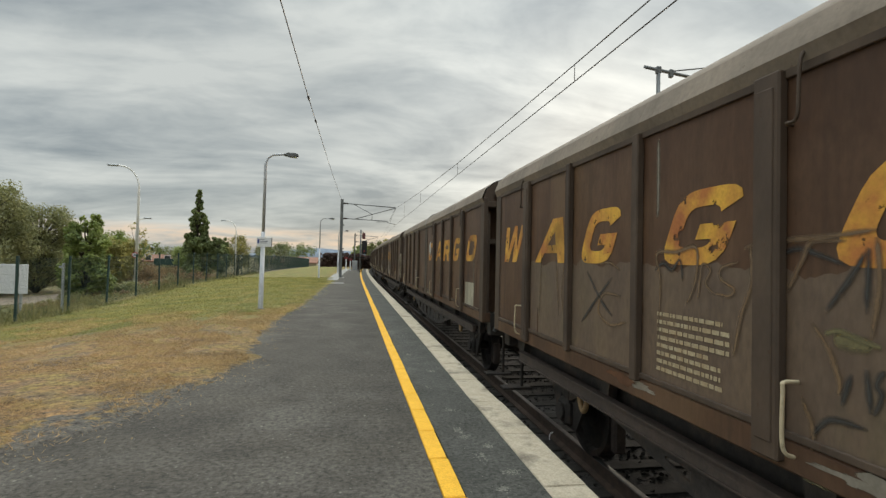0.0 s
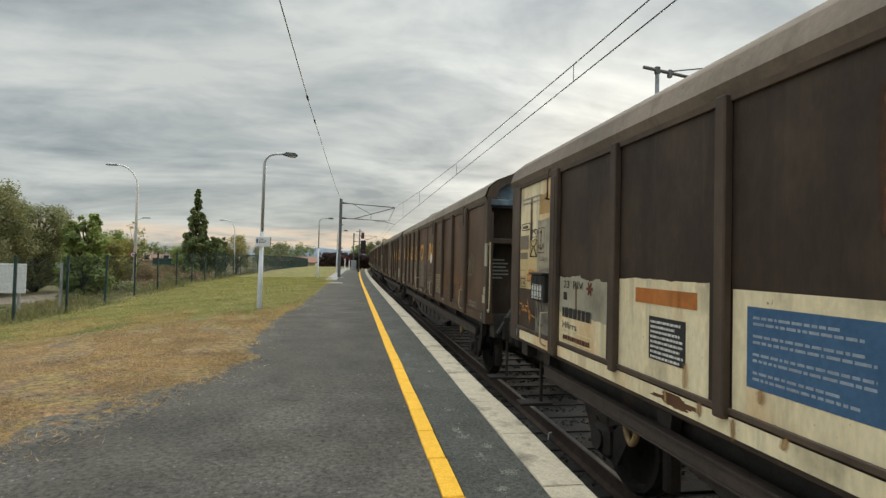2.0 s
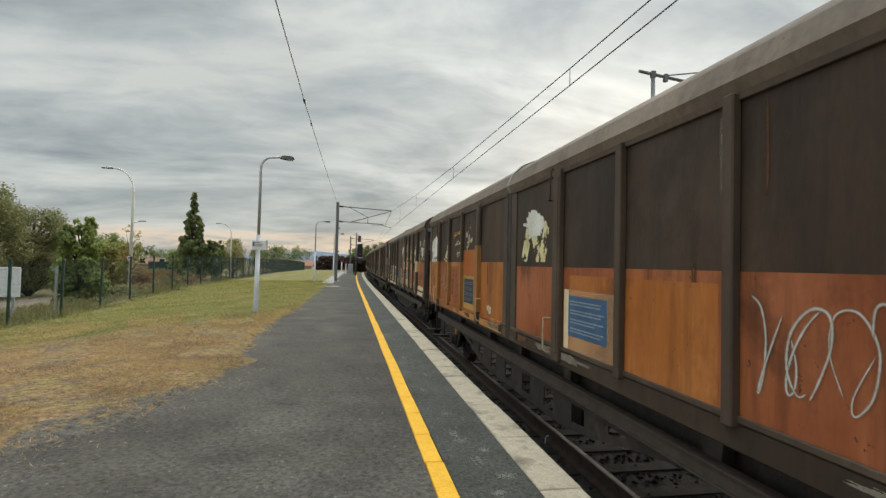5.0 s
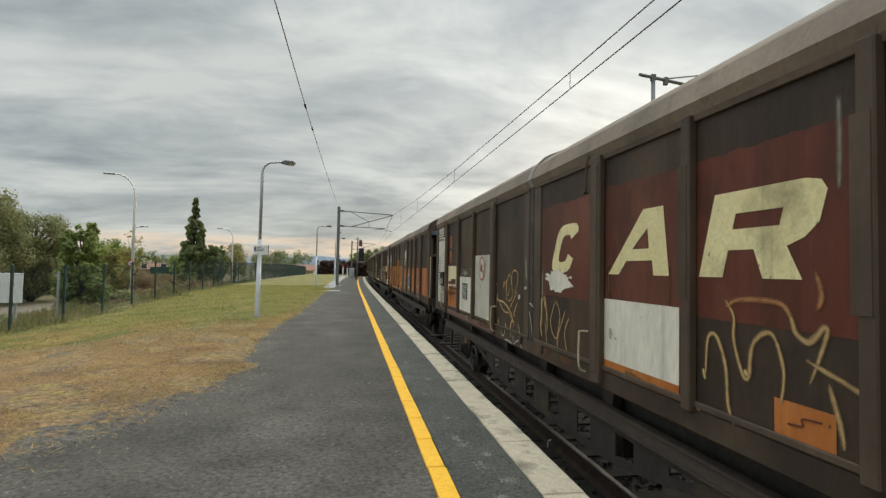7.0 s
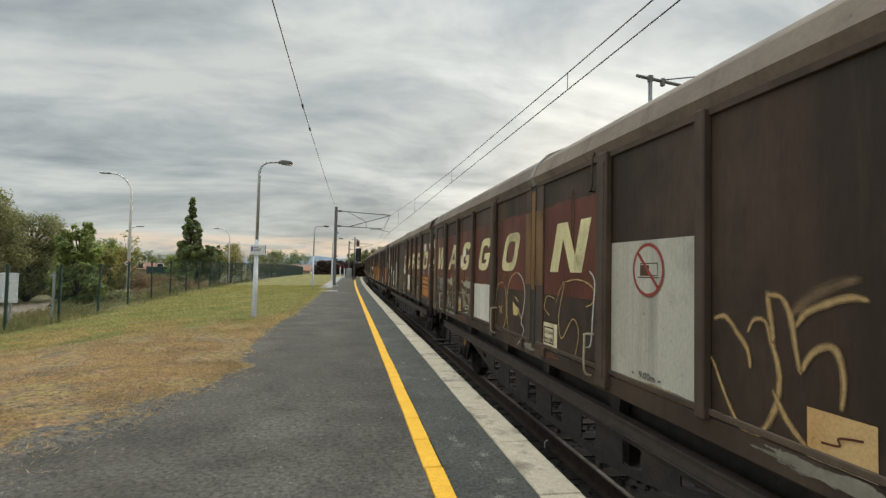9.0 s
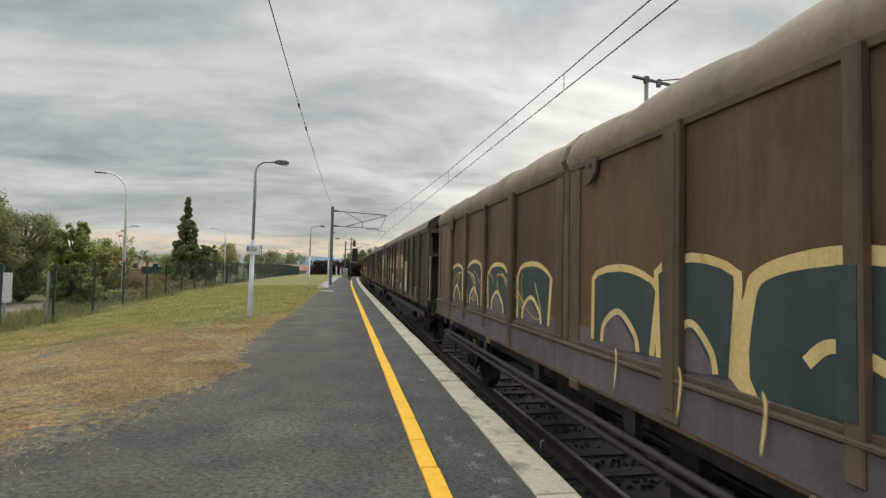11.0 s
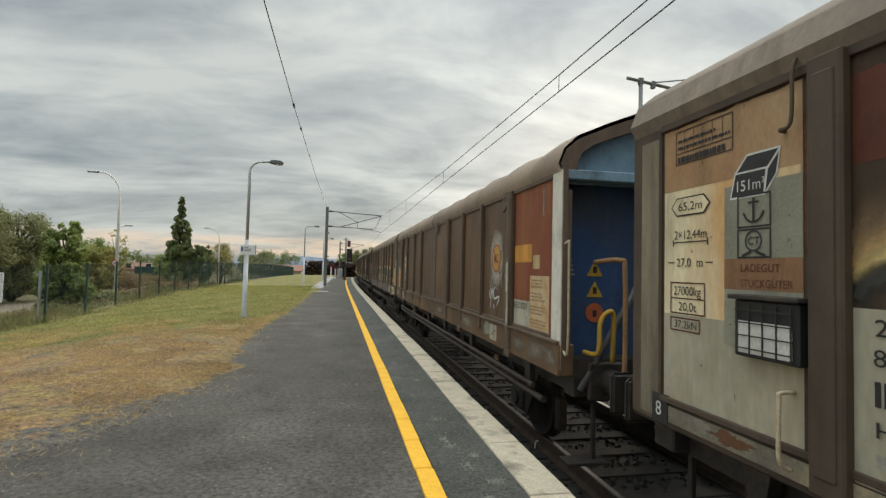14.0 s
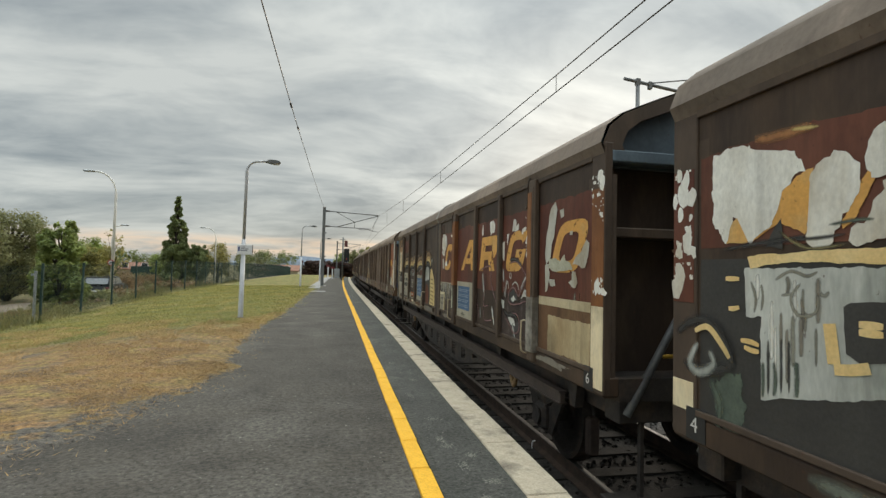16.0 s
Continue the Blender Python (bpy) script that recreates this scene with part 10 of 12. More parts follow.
    stroke(w, [(9.39, 0.61), (9.45, 0.61)], 0.03, spray_yellow, 6)
    stroke(w, [(9.02, 0.92), (9.04, 0.86)], 0.03, spray_yellow, 6)
    stroke(w, [(9.58, 0.64), (9.7, 0.64), (9.81, 0.66)], 0.03, spray_yellow, 6)
    stroke(w, [(6.93, 1.17), (6.8, 0.94), (6.94, 0.8), (7.03, 1.02), (6.93, 1.17)], 0.022, spray_tan, 6)
    stroke(w, [(7.17, 1.11), (6.98, 0.8), (7.01, 0.59)], 0.022, spray_tan, 6)
    stroke(w, [(7.25, 1.04), (7.14, 0.87), (7.24, 0.63)], 0.022, spray_tan, 6)
    stroke(w, [(6.65, 0.98), (6.73, 0.65)], 0.022, spray_tan, 6)
    stroke(w, [(10.55, 1.35), (10.26, 1.18), (10.49, 1.03), (10.82, 1.16), (10.69, 1.3), (10.48, 1.33)], 0.026, spray_tan, 6)
    stroke(w, [(10.35, 0.91), (10.76, 1.06), (10.95, 0.88), (10.64, 0.64), (10.28, 0.75), (10.35, 0.91)], 0.026, spray_tan, 6)
    stroke(w, [(9.7, 1.08), (10.03, 0.94), (9.96, 0.7)], 0.026, spray_tan, 6)
    stroke(w, [(10.65, 1.05), (10.61, 0.59)], 0.026, spray_tan, 6)
    stroke(w, [(11.46, 1.25), (11.54, 1.29), (11.64, 1.24)], 0.02, spray_rust, 6)
    stroke(w, [(11.74, 1.25), (11.8, 1.3), (11.89, 1.26)], 0.02, spray_rust, 6)
    stroke(w, [(11.98, 1.25), (12.03, 1.32), (12.14, 1.29)], 0.02, spray_rust, 6)
    peel(w, [(11.54, 2.04), (11.63, 2.09), (11.83, 2.08), (11.92, 2.02), (11.92, 1.91), (11.8, 1.9), (11.6, 1.85)], peel_white, 4)
    peel(w, [(11.83, 1.76), (12.08, 1.76), (11.95, 1.7), (11.86, 1.72)], peel_white, 4)
    peel(w, [(11.57, 1.42), (11.62, 1.43), (11.62, 1.3), (11.58, 1.31)], peel_white, 4)
    peel(w, [(12.42, 2.04), (12.51, 2.06), (12.54, 1.97), (12.51, 1.89), (12.43, 1.96)], peel_white, 15)
    peel(w, [(12.46, 1.8), (12.52, 1.8), (12.51, 1.77)], peel_white, 15)
    peel(w, [(12.43, 1.54), (12.51, 1.57), (12.52, 1.5), (12.45, 1.49)], peel_white, 15)
    peel(w, [(12.35, 1.5), (12.39, 1.5), (12.38, 1.31), (12.35, 1.27)], peel_white, 15)


def tags_f(w):
    """Looping tan tags, scraped grey fields and two round sprayed faces."""
    peel(w, [(0.63, 1.25), (1.06, 1.25), (1.06, 1.09), (0.86, 0.99), (0.63, 1.04)], smudge, 2, rough=0.03)
    stroke(w, [(0.8, 1.33), (0.85, 1.23), (1.06, 1.06), (0.97, 0.89), (0.63, 0.94), (0.58, 0.89), (0.75, 0.81), (0.97, 0.77), (0.92, 0.64)], 0.02, spray_white, 6)
    stroke(w, [(0.31, 1.26), (0.54, 1.24), (0.36, 1.02)], 0.02, spray_white, 6)
    stroke(w, [(0.51, 1.11), (0.51, 0.98)], 0.02, spray_white, 6)
    stroke(w, [(0.45, 1.07), (0.58, 1.04)], 0.02, spray_white, 6)
    stroke(w, [(0.68, 1.27), (0.85, 1.35), (1.11, 1.33), (1.17, 1.16)], 0.022, spray_tan, 6)
    stroke(w, [(0.22, 1.01), (0.32, 0.75)], 0.022, spray_tan, 6)
    stroke(w, [(0.51, 0.93), (0.61, 0.84)], 0.022, spray_tan, 6)
    peel(w, [(1.51, 1.25), (1.96, 1.26), (1.96, 1.13), (1.86, 1.15), (1.51, 1.19)], olive_panel, 2, rough=0.03)
    stroke(w, [(1.58, 1.23), (1.65, 1.06), (1.67, 0.83)], 0.028, spray_tan, 6)
    stroke(w, [(1.66, 1.22), (1.79, 1), (1.81, 0.85)], 0.028, spray_tan, 6)
    stroke(w, [(1.84, 1.27), (1.81, 0.85)], 0.028, spray_tan, 6)
    stroke(w, [(1.82, 1.25), (1.92, 1.35), (1.98, 1.17), (2.09, 0.63)], 0.028, spray_tan, 6)
    stroke(w, [(2.1, 0.74), (2.07, 1.04), (2.12, 1.22), (2.23, 1.33), (2.33, 1.36)], 0.028, spray_tan, 6)
    stroke(w, [(1.72, 0.84), (1.79, 0.7), (1.95, 0.54), (2.07, 0.54), (2.04, 0.69)], 0.028, spray_tan, 6)
    stroke(w, [(2.35, 1.21), (2.26, 1.1), (2.28, 0.94)], 0.028, spray_tan, 6)
    stroke(w, [(1.5, 0.8), (1.58, 0.69), (1.73, 0.53), (1.81, 0.53)], 0.028, spray_tan, 6)
    stroke(w, [(2.15, 0.61), (2.23, 0.54), (2.31, 0.47)], 0.028, spray_tan, 6)
    peel(w, [(2.68, 1.25), (3.07, 1.25), (3.37, 1.26), (3.37, 1.15), (3.22, 1.11), (3.15, 1.13), (3.07, 1.16), (2.96, 1.16), (2.86, 1.22)], olive_panel, 2.2, rough=0.03)
    peel(w, [(2.49, 0.98), (2.61, 0.94), (2.72, 0.95), (2.72, 0.86), (2.49, 0.83)], smudge, 2.4, rough=0.04)
    peel(w, [(2.92, 0.98), (3.01, 0.95), (3.04, 0.85), (2.95, 0.82), (2.92, 0.86)], smudge, 2.4, rough=0.04)
    peel(w, [(3.2, 1.08), (3.33, 1.09), (3.37, 1.03), (3.37, 0.89), (3.26, 0.9)], smudge, 2.4, rough=0.04)
    stroke(w, [(3.01, 0.79), (3.14, 0.79), (3.31, 0.81)], 0.03, spray_white, 3)
    stroke(w, [(2.98, 0.71), (3.14, 0.73), (3.28, 0.75)], 0.03, spray_white, 3)
    stroke(w, [(3.09, 0.85), (3.22, 0.85), (3.35, 0.85)], 0.03, spray_white, 3)
    stroke(w, [(2.95, 1.06), (3.03, 1.04), (3.04, 0.98)], 0.03, spray_white, 3)
    stroke(w, [(2.91, 1.5), (2.78, 1.43), (2.71, 1.33), (2.76, 1.16), (2.81, 1.05), (2.91, 1.02), (3.01, 0.95), (3.07, 0.89), (3.07, 0.84), (2.98, 0.81), (2.92, 0.85), (2.91, 0.93), (2.83, 1.04)], 0.03, spray_tan, 6)
    stroke(w, [(2.78, 1.03), (2.61, 1.04), (2.49, 1.05)], 0.03, spray_tan, 6)
    stroke(w, [(3.17, 1.12), (3.07, 1.08), (3.03, 1.17), (3.06, 1.28), (3.12, 1.32), (3.2, 1.3), (3.2, 1.22), (3.15, 1.16)], 0.03, spray_tan, 6)
    stroke(w, [(3.11, 1.09), (3.17, 1.01), (3.29, 0.98), (3.36, 1.05)], 0.03, spray_tan, 6)
    stroke(w, [(3.29, 0.98), (3.32, 0.87), (3.33, 0.68)], 0.03, spray_tan, 6)
    stroke(w, [(2.71, 1.38), (2.74, 1.22), (2.8, 1.09)], 0.03, spray_rust, 7)
    stroke(w, [(3.11, 1.32), (3.19, 1.31)], 0.03, spray_rust, 7)
    stroke(w, [(2.65, 0.57), (2.76, 0.51), (2.83, 0.46)], 0.03, spray_yellow, 14)
    stroke(w, [(2.81, 0.58), (2.92, 0.52), (2.98, 0.49)], 0.03, spray_yellow, 14)
    stroke(w, [(5.11, 1.3), (4.95, 1.24), (4.86, 0.98), (4.9, 0.71), (5.12, 0.68), (5.3, 0.83), (5.31, 1.08), (5.24, 1.25), (5.11, 1.29)], 0.028, spray_tan, 6)
    stroke(w, [(5.7, 1.43), (5.49, 1.36), (5.36, 1.19), (5.35, 0.91), (5.44, 0.66), (5.59, 0.56), (5.77, 0.58), (5.94, 0.71)], 0.028, spray_tan, 6)
    stroke(w, [(4.98, 1), (5.21, 0.88)], 0.028, spray_tan, 6)
    stroke(w, [(5.18, 1.03), (5.02, 0.87)], 0.028, spray_tan, 6)
    stroke(w, [(5.72, 1.43), (5.87, 1.39), (5.98, 1.3), (6.02, 1.17), (5.98, 1.02), (5.91, 0.87), (5.99, 0.8), (5.94, 0.71), (5.77, 0.58)], 0.028, spray_white, 16)
    stroke(w, [(5.61, 1.15), (5.79, 1.08)], 0.022, spray_yellow, 6)
    stroke(w, [(5.75, 0.98), (5.83, 0.94), (5.91, 0.87)], 0.022, spray_yellow, 6)
    peel(w, [(5.57, 1.07), (5.65, 1.05), (5.82, 0.99), (5.71, 0.92), (5.6, 0.92)], spray_yellow, 6)
    stroke(w, [(4.95, 1.24), (5.11, 1.3), (5.25, 1.25)], 0.03, spray_rust, 7)
    stroke(w, [(4.98, 1.32), (5.01, 1.42), (5.11, 1.4), (5.15, 1.31)], 0.02, spray_rust, 6)
    stroke(w, [(5.18, 1.31), (5.21, 1.39), (5.27, 1.37)], 0.02, spray_rust, 6)
    stroke(w, [(6.85, 1.13), (6.91, 1.24), (7.04, 1.35), (6.92, 1.03), (6.99, 0.83), (7.22, 1.03), (7.34, 0.92), (7.23, 0.66), (7, 0.57)], 0.02, spray_tan, 6)
    stroke(w, [(7.04, 1.35), (7.33, 1.38), (7.59, 1.32), (7.59, 1.2), (7.44, 1.15)], 0.02, spray_tan, 6)
    stroke(w, [(6.72, 1.01), (6.57, 1.08), (6.64, 1.2), (6.85, 1.18)], 0.02, spray_tan, 6)
    stroke(w, [(7.63, 1.46), (7.73, 1.37), (7.7, 1.1), (7.67, 0.88), (7.58, 0.84)], 0.028, spray_white, 52)
    stroke(w, [(8.98, 1.21), (9.07, 1.23), (9.16, 1.15), (9.22, 1.08), (9.24, 0.99)], 0.034, spray_tan, 6)
    stroke(w, [(9.22, 1.16), (9.26, 1.23), (9.33, 1.23), (9.37, 1.13), (9.41, 1), (9.39, 0.85), (9.32, 0.72), (9.25, 0.67), (9.16, 0.7), (9.07, 0.82), (8.98, 0.98), (8.94, 1)], 0.034, spray_tan, 6)
    stroke(w, [(9.34, 1.38), (9.36, 1.26), (9.38, 1.13)], 0.034, spray_tan, 6)
    stroke(w, [(9.34, 1.36), (9.42, 1.35), (9.47, 1.27), (9.5, 1.12), (9.52, 1.02)], 0.034, spray_tan, 6)
    stroke(w, [(9.52, 1.02), (9.57, 1.11), (9.65, 1.16), (9.7, 1.13), (9.72, 1.02), (9.71, 0.91)], 0.034, spray_tan, 6)
    stroke(w, [(9.5, 1.22), (9.55, 1.29), (9.66, 1.34), (9.76, 1.37), (9.83, 1.36)], 0.034, spray_tan, 6)
    stroke(w, [(9.37, 0.92), (9.46, 0.79), (9.56, 0.71)], 0.034, spray_tan, 6)
    stroke(w, [(9.47, 1.27), (9.61, 1.38), (9.8, 1.45)], 0.06, spray_dim, 5)
    stroke(w, [(7.87, 0.71), (7.83, 0.64), (7.95, 0.61)], 0.05, spray_rust, 5)
    stroke(w, [(8.62, 0.71), (8.71, 0.68), (8.64, 0.61)], 0.05, spray_rust, 5)
    peel(w, [(-0.11, 2.11), (-0.02, 2.1), (-0.01, 2.02), (-0.05, 1.91), (-0.1, 1.93)], peel_white, 15)
    peel(w, [(-0.15, 1.66), (-0.1, 1.67), (-0.09, 1.59), (-0.14, 1.54)], peel_white, 15)
    peel(w, [(0.02, 1.94), (0.05, 1.95), (0.05, 1.89), (0.02, 1.9)], peel_white, 15)
    peel(w, [(-0.05, 1.47), (-0.02, 1.47), (-0.03, 1.4), (-0.05, 1.41)], peel_white, 15)
    peel(w, [(2.91, 1.77), (2.99, 1.8), (3.05, 1.79), (3.05, 1.7), (2.99, 1.66), (2.9, 1.66)], peel_white, 4)
    peel(w, [(2.67, 1.67), (2.73, 1.69), (2.73, 1.58), (2.71, 1.47), (2.67, 1.5)], peel_white, 4)


def flakes_c(w):
    """Peeling white primer over the worn cream shapes."""
    peel(w, [(6.61, 2.08), (6.67, 2.05), (6.77, 2), (6.83, 2.05), (6.9, 2.06), (6.92, 2.01), (7.01, 2.08), (7.04, 2), (7.07, 1.95), (7.04, 1.9), (6.94, 1.85), (6.82, 1.85), (6.73, 1.82), (6.65, 1.89)], covering(peel_white, "worn"), 5)
    peel(w, [(6.68, 1.89), (6.67, 1.72), (6.61, 1.7), (6.55, 1.8), (6.6, 1.93)], covering(peel_white, "worn"), 5)
    peel(w, [(7.09, 2.04), (7.14, 2.07), (7.2, 2.07), (7.19, 2.01), (7.16, 1.93), (7.11, 1.9), (7.08, 1.97)], covering(peel_white, "worn"), 5)
    peel(w, [(7.26, 1.99), (7.3, 2.05), (7.41, 2.02), (7.36, 1.99), (7.31, 1.96), (7.28, 1.91), (7.23, 1.93)], covering(peel_white, "worn"), 5)
    peel(w, [(7.29, 1.88), (7.36, 1.87), (7.41, 1.85), (7.35, 1.81), (7.32, 1.78)], covering(peel_white, "worn"), 5)
    peel(w, [(7.15, 1.74), (7.23, 1.76), (7.2, 1.7), (7.15, 1.7)], covering(peel_white, "worn"), 5)
    peel(w, [(7.25, 1.55), (7.37, 1.57), (7.35, 1.47), (7.31, 1.43), (7.25, 1.48)], covering(peel_white, "worn"), 5)
    peel(w, [(7.49, 1.88), (7.53, 1.89), (7.52, 1.85), (7.49, 1.85)], covering(peel_white, "worn"), 5)
    peel(w, [(6.79, 1.4), (6.86, 1.41), (6.85, 1.37), (6.8, 1.37)], covering(peel_white, "worn"), 5)
    stroke(w, [(5.29, 1), (5.09, 1.07), (5.06, 1.2), (5.22, 1.25), (5.43, 1.22), (5.62, 1.1), (5.71, 0.9), (5.67, 0.76), (5.5, 0.69), (5.4, 0.8), (5.44, 0.95), (5.66, 1.06), (5.91, 1.13), (6.05, 1.07), (6.09, 0.94)], 0.05, spray_pale, 3)
    stroke(w, [(5.49, 0.86), (5.63, 0.71), (5.84, 0.69)], 0.12, spray_grey, 2.5)
    stroke(w, [(5.91, 0.93), (6.03, 0.79)], 0.12, spray_grey, 2.5)
    stroke(w, [(5.2, 0.6), (5.59, 0.61), (6, 0.61)], 0.03, spray_grey, 14)
    stroke(w, [(5.25, 0.57), (5.68, 0.57), (5.92, 0.58)], 0.03, spray_grey, 14)
    peel(w, [(7.19, 0.84), (7.41, 0.89), (7.4, 0.7), (7.19, 0.69)], olive_panel, 3, rough=0.02)
    stroke(w, [(7.27, 1.23), (7.27, 1.13)], 0.08, spray_grey, 2, "paint_run")
    stroke(w, [(7.36, 1.25), (7.36, 1.17)], 0.08, spray_grey, 2, "paint_run")
    peel(w, [(6.48, 0.71), (6.72, 0.76), (6.72, 0.63), (6.48, 0.61)], olive_panel, 3, rough=0.03)
    stroke(w, [(0.25, 0.98), (0.36, 0.97), (0.34, 0.88)], 0.03, orange_light, 7)
    stroke(w, [(0.28, 0.9), (0.28, 0.83)], 0.03, orange_light, 7)
    stroke(w, [(0.4, 1), (0.39, 0.88)], 0.03, orange_light, 7)
    stroke(w, [(0.44, 0.97), (0.55, 0.96)], 0.03, orange_light, 7)
    stroke(w, [(0.5, 0.98), (0.48, 0.88)], 0.03, orange_light, 7)
    stroke(w, [(0.61, 0.96), (0.63, 0.8)], 0.03, orange_light, 7)
    stroke(w, [(0.36, 0.92), (0.55, 0.91)], 0.03, orange_light, 7)
    stroke(w, [(0.51, 1.06), (0.57, 0.94), (0.61, 0.77)], 0.02, orange_light, 7)
    stroke(w, [(0.61, 0.89), (0.72, 0.87), (0.79, 0.86)], 0.02, orange_light, 7)
    stroke(w, [(0.84, 1.05), (0.9, 0.94), (0.87, 0.9)], 0.02, black_ink, 5)
    stroke(w, [(0.86, 0.83), (0.9, 0.8), (1.01, 0.81)], 0.02, black_ink, 5)
    stroke(w, [(0.95, 1.04), (0.97, 0.93)], 0.02, black_ink, 5)
    stroke(w, [(0.82, 0.99), (0.83, 0.84)], 0.02, black_ink, 5)
    stroke(w, [(3.31, 0.89), (3.31, 0.72)], 0.03, stain_tan, 13, "paint_run")
    stroke(w, [(4.01, 0.62), (4.04, 0.7)], 0.03, stain_tan, 13, "paint_run")
    stroke(w, [(3.44, 0.72), (3.45, 0.6)], 0.03, stain_tan, 13, "paint_run")
    stroke(w, [(3.7, 0.68), (3.71, 0.53)], 0.03, stain_tan, 13, "paint_run")
    stroke(w, [(3.88, 0.87), (3.88, 0.79)], 0.03, stain_tan, 13, "paint_run")
    stroke(w, [(3.12, 0.68), (3.13, 0.59)], 0.03, stain_tan, 13, "paint_run")
    peel(w, [(8.04, 1.97), (8.12, 2.12), (8.21, 1.98), (8.25, 1.83), (8.07, 1.79)], covering(peel_white, "worn"), 5)
    peel(w, [(10.34, 1.99), (10.4, 1.97), (10.41, 1.91), (10.51, 1.92), (10.58, 1.97), (10.63, 1.91), (10.58, 1.83), (10.56, 1.72), (10.45, 1.67), (10.36, 1.7), (10.31, 1.83)], covering(peel_white, "worn"), 5)
    peel(w, [(10.63, 1.88), (10.77, 1.91), (10.88, 1.93), (10.96, 1.94), (11.04, 1.9), (11.02, 1.8), (10.95, 1.76), (10.88, 1.83), (10.74, 1.81), (10.62, 1.81)], covering(peel_white, "worn"), 5)
    peel(w, [(9.1, 2.02), (9.16, 2.05), (9.15, 1.95)], covering(peel_white, "worn"), 5)
    peel(w, [(10.16, 1.84), (10.23, 1.85), (10.21, 1.76), (10.16, 1.78)], covering(peel_white, "worn"), 5)
    peel(w, [(10.18, 1.62), (10.26, 1.65), (10.25, 1.56)], covering(peel_white, "worn"), 5)
    peel(w, [(10.47, 1.93), (10.77, 1.99), (10.91, 2.01), (11.08, 2.02), (11.1, 1.95), (10.98, 1.97), (10.77, 1.96), (10.53, 1.91)], covering(amber_letter, "scraped"), 4.6, rough=0.03)
    peel(w, [(10.25, 1.35), (10.36, 1.4), (10.36, 1.34)], covering(amber_letter, "scraped"), 4.6, rough=0.03)
    peel(w, [(11.1, 2), (11.13, 2.01), (11.13, 1.91), (11.1, 1.92)], covering(amber_letter, "scraped"), 4.6, rough=0.03)
    peel(w, [(11.61, 2.08), (11.73, 2.1), (11.76, 1.94), (11.65, 1.93)], covering(peel_white, "worn"), 5)
    peel(w, [(12.2, 2.01), (12.37, 2.03), (12.35, 1.95), (12.23, 1.92)], covering(peel_white, "worn"), 5)
    peel(w, [(11.87, 1.9), (12.11, 1.9), (12.3, 1.84), (12.27, 1.68), (12.12, 1.6), (11.91, 1.7)], covering(peel_white, "worn"), 5)


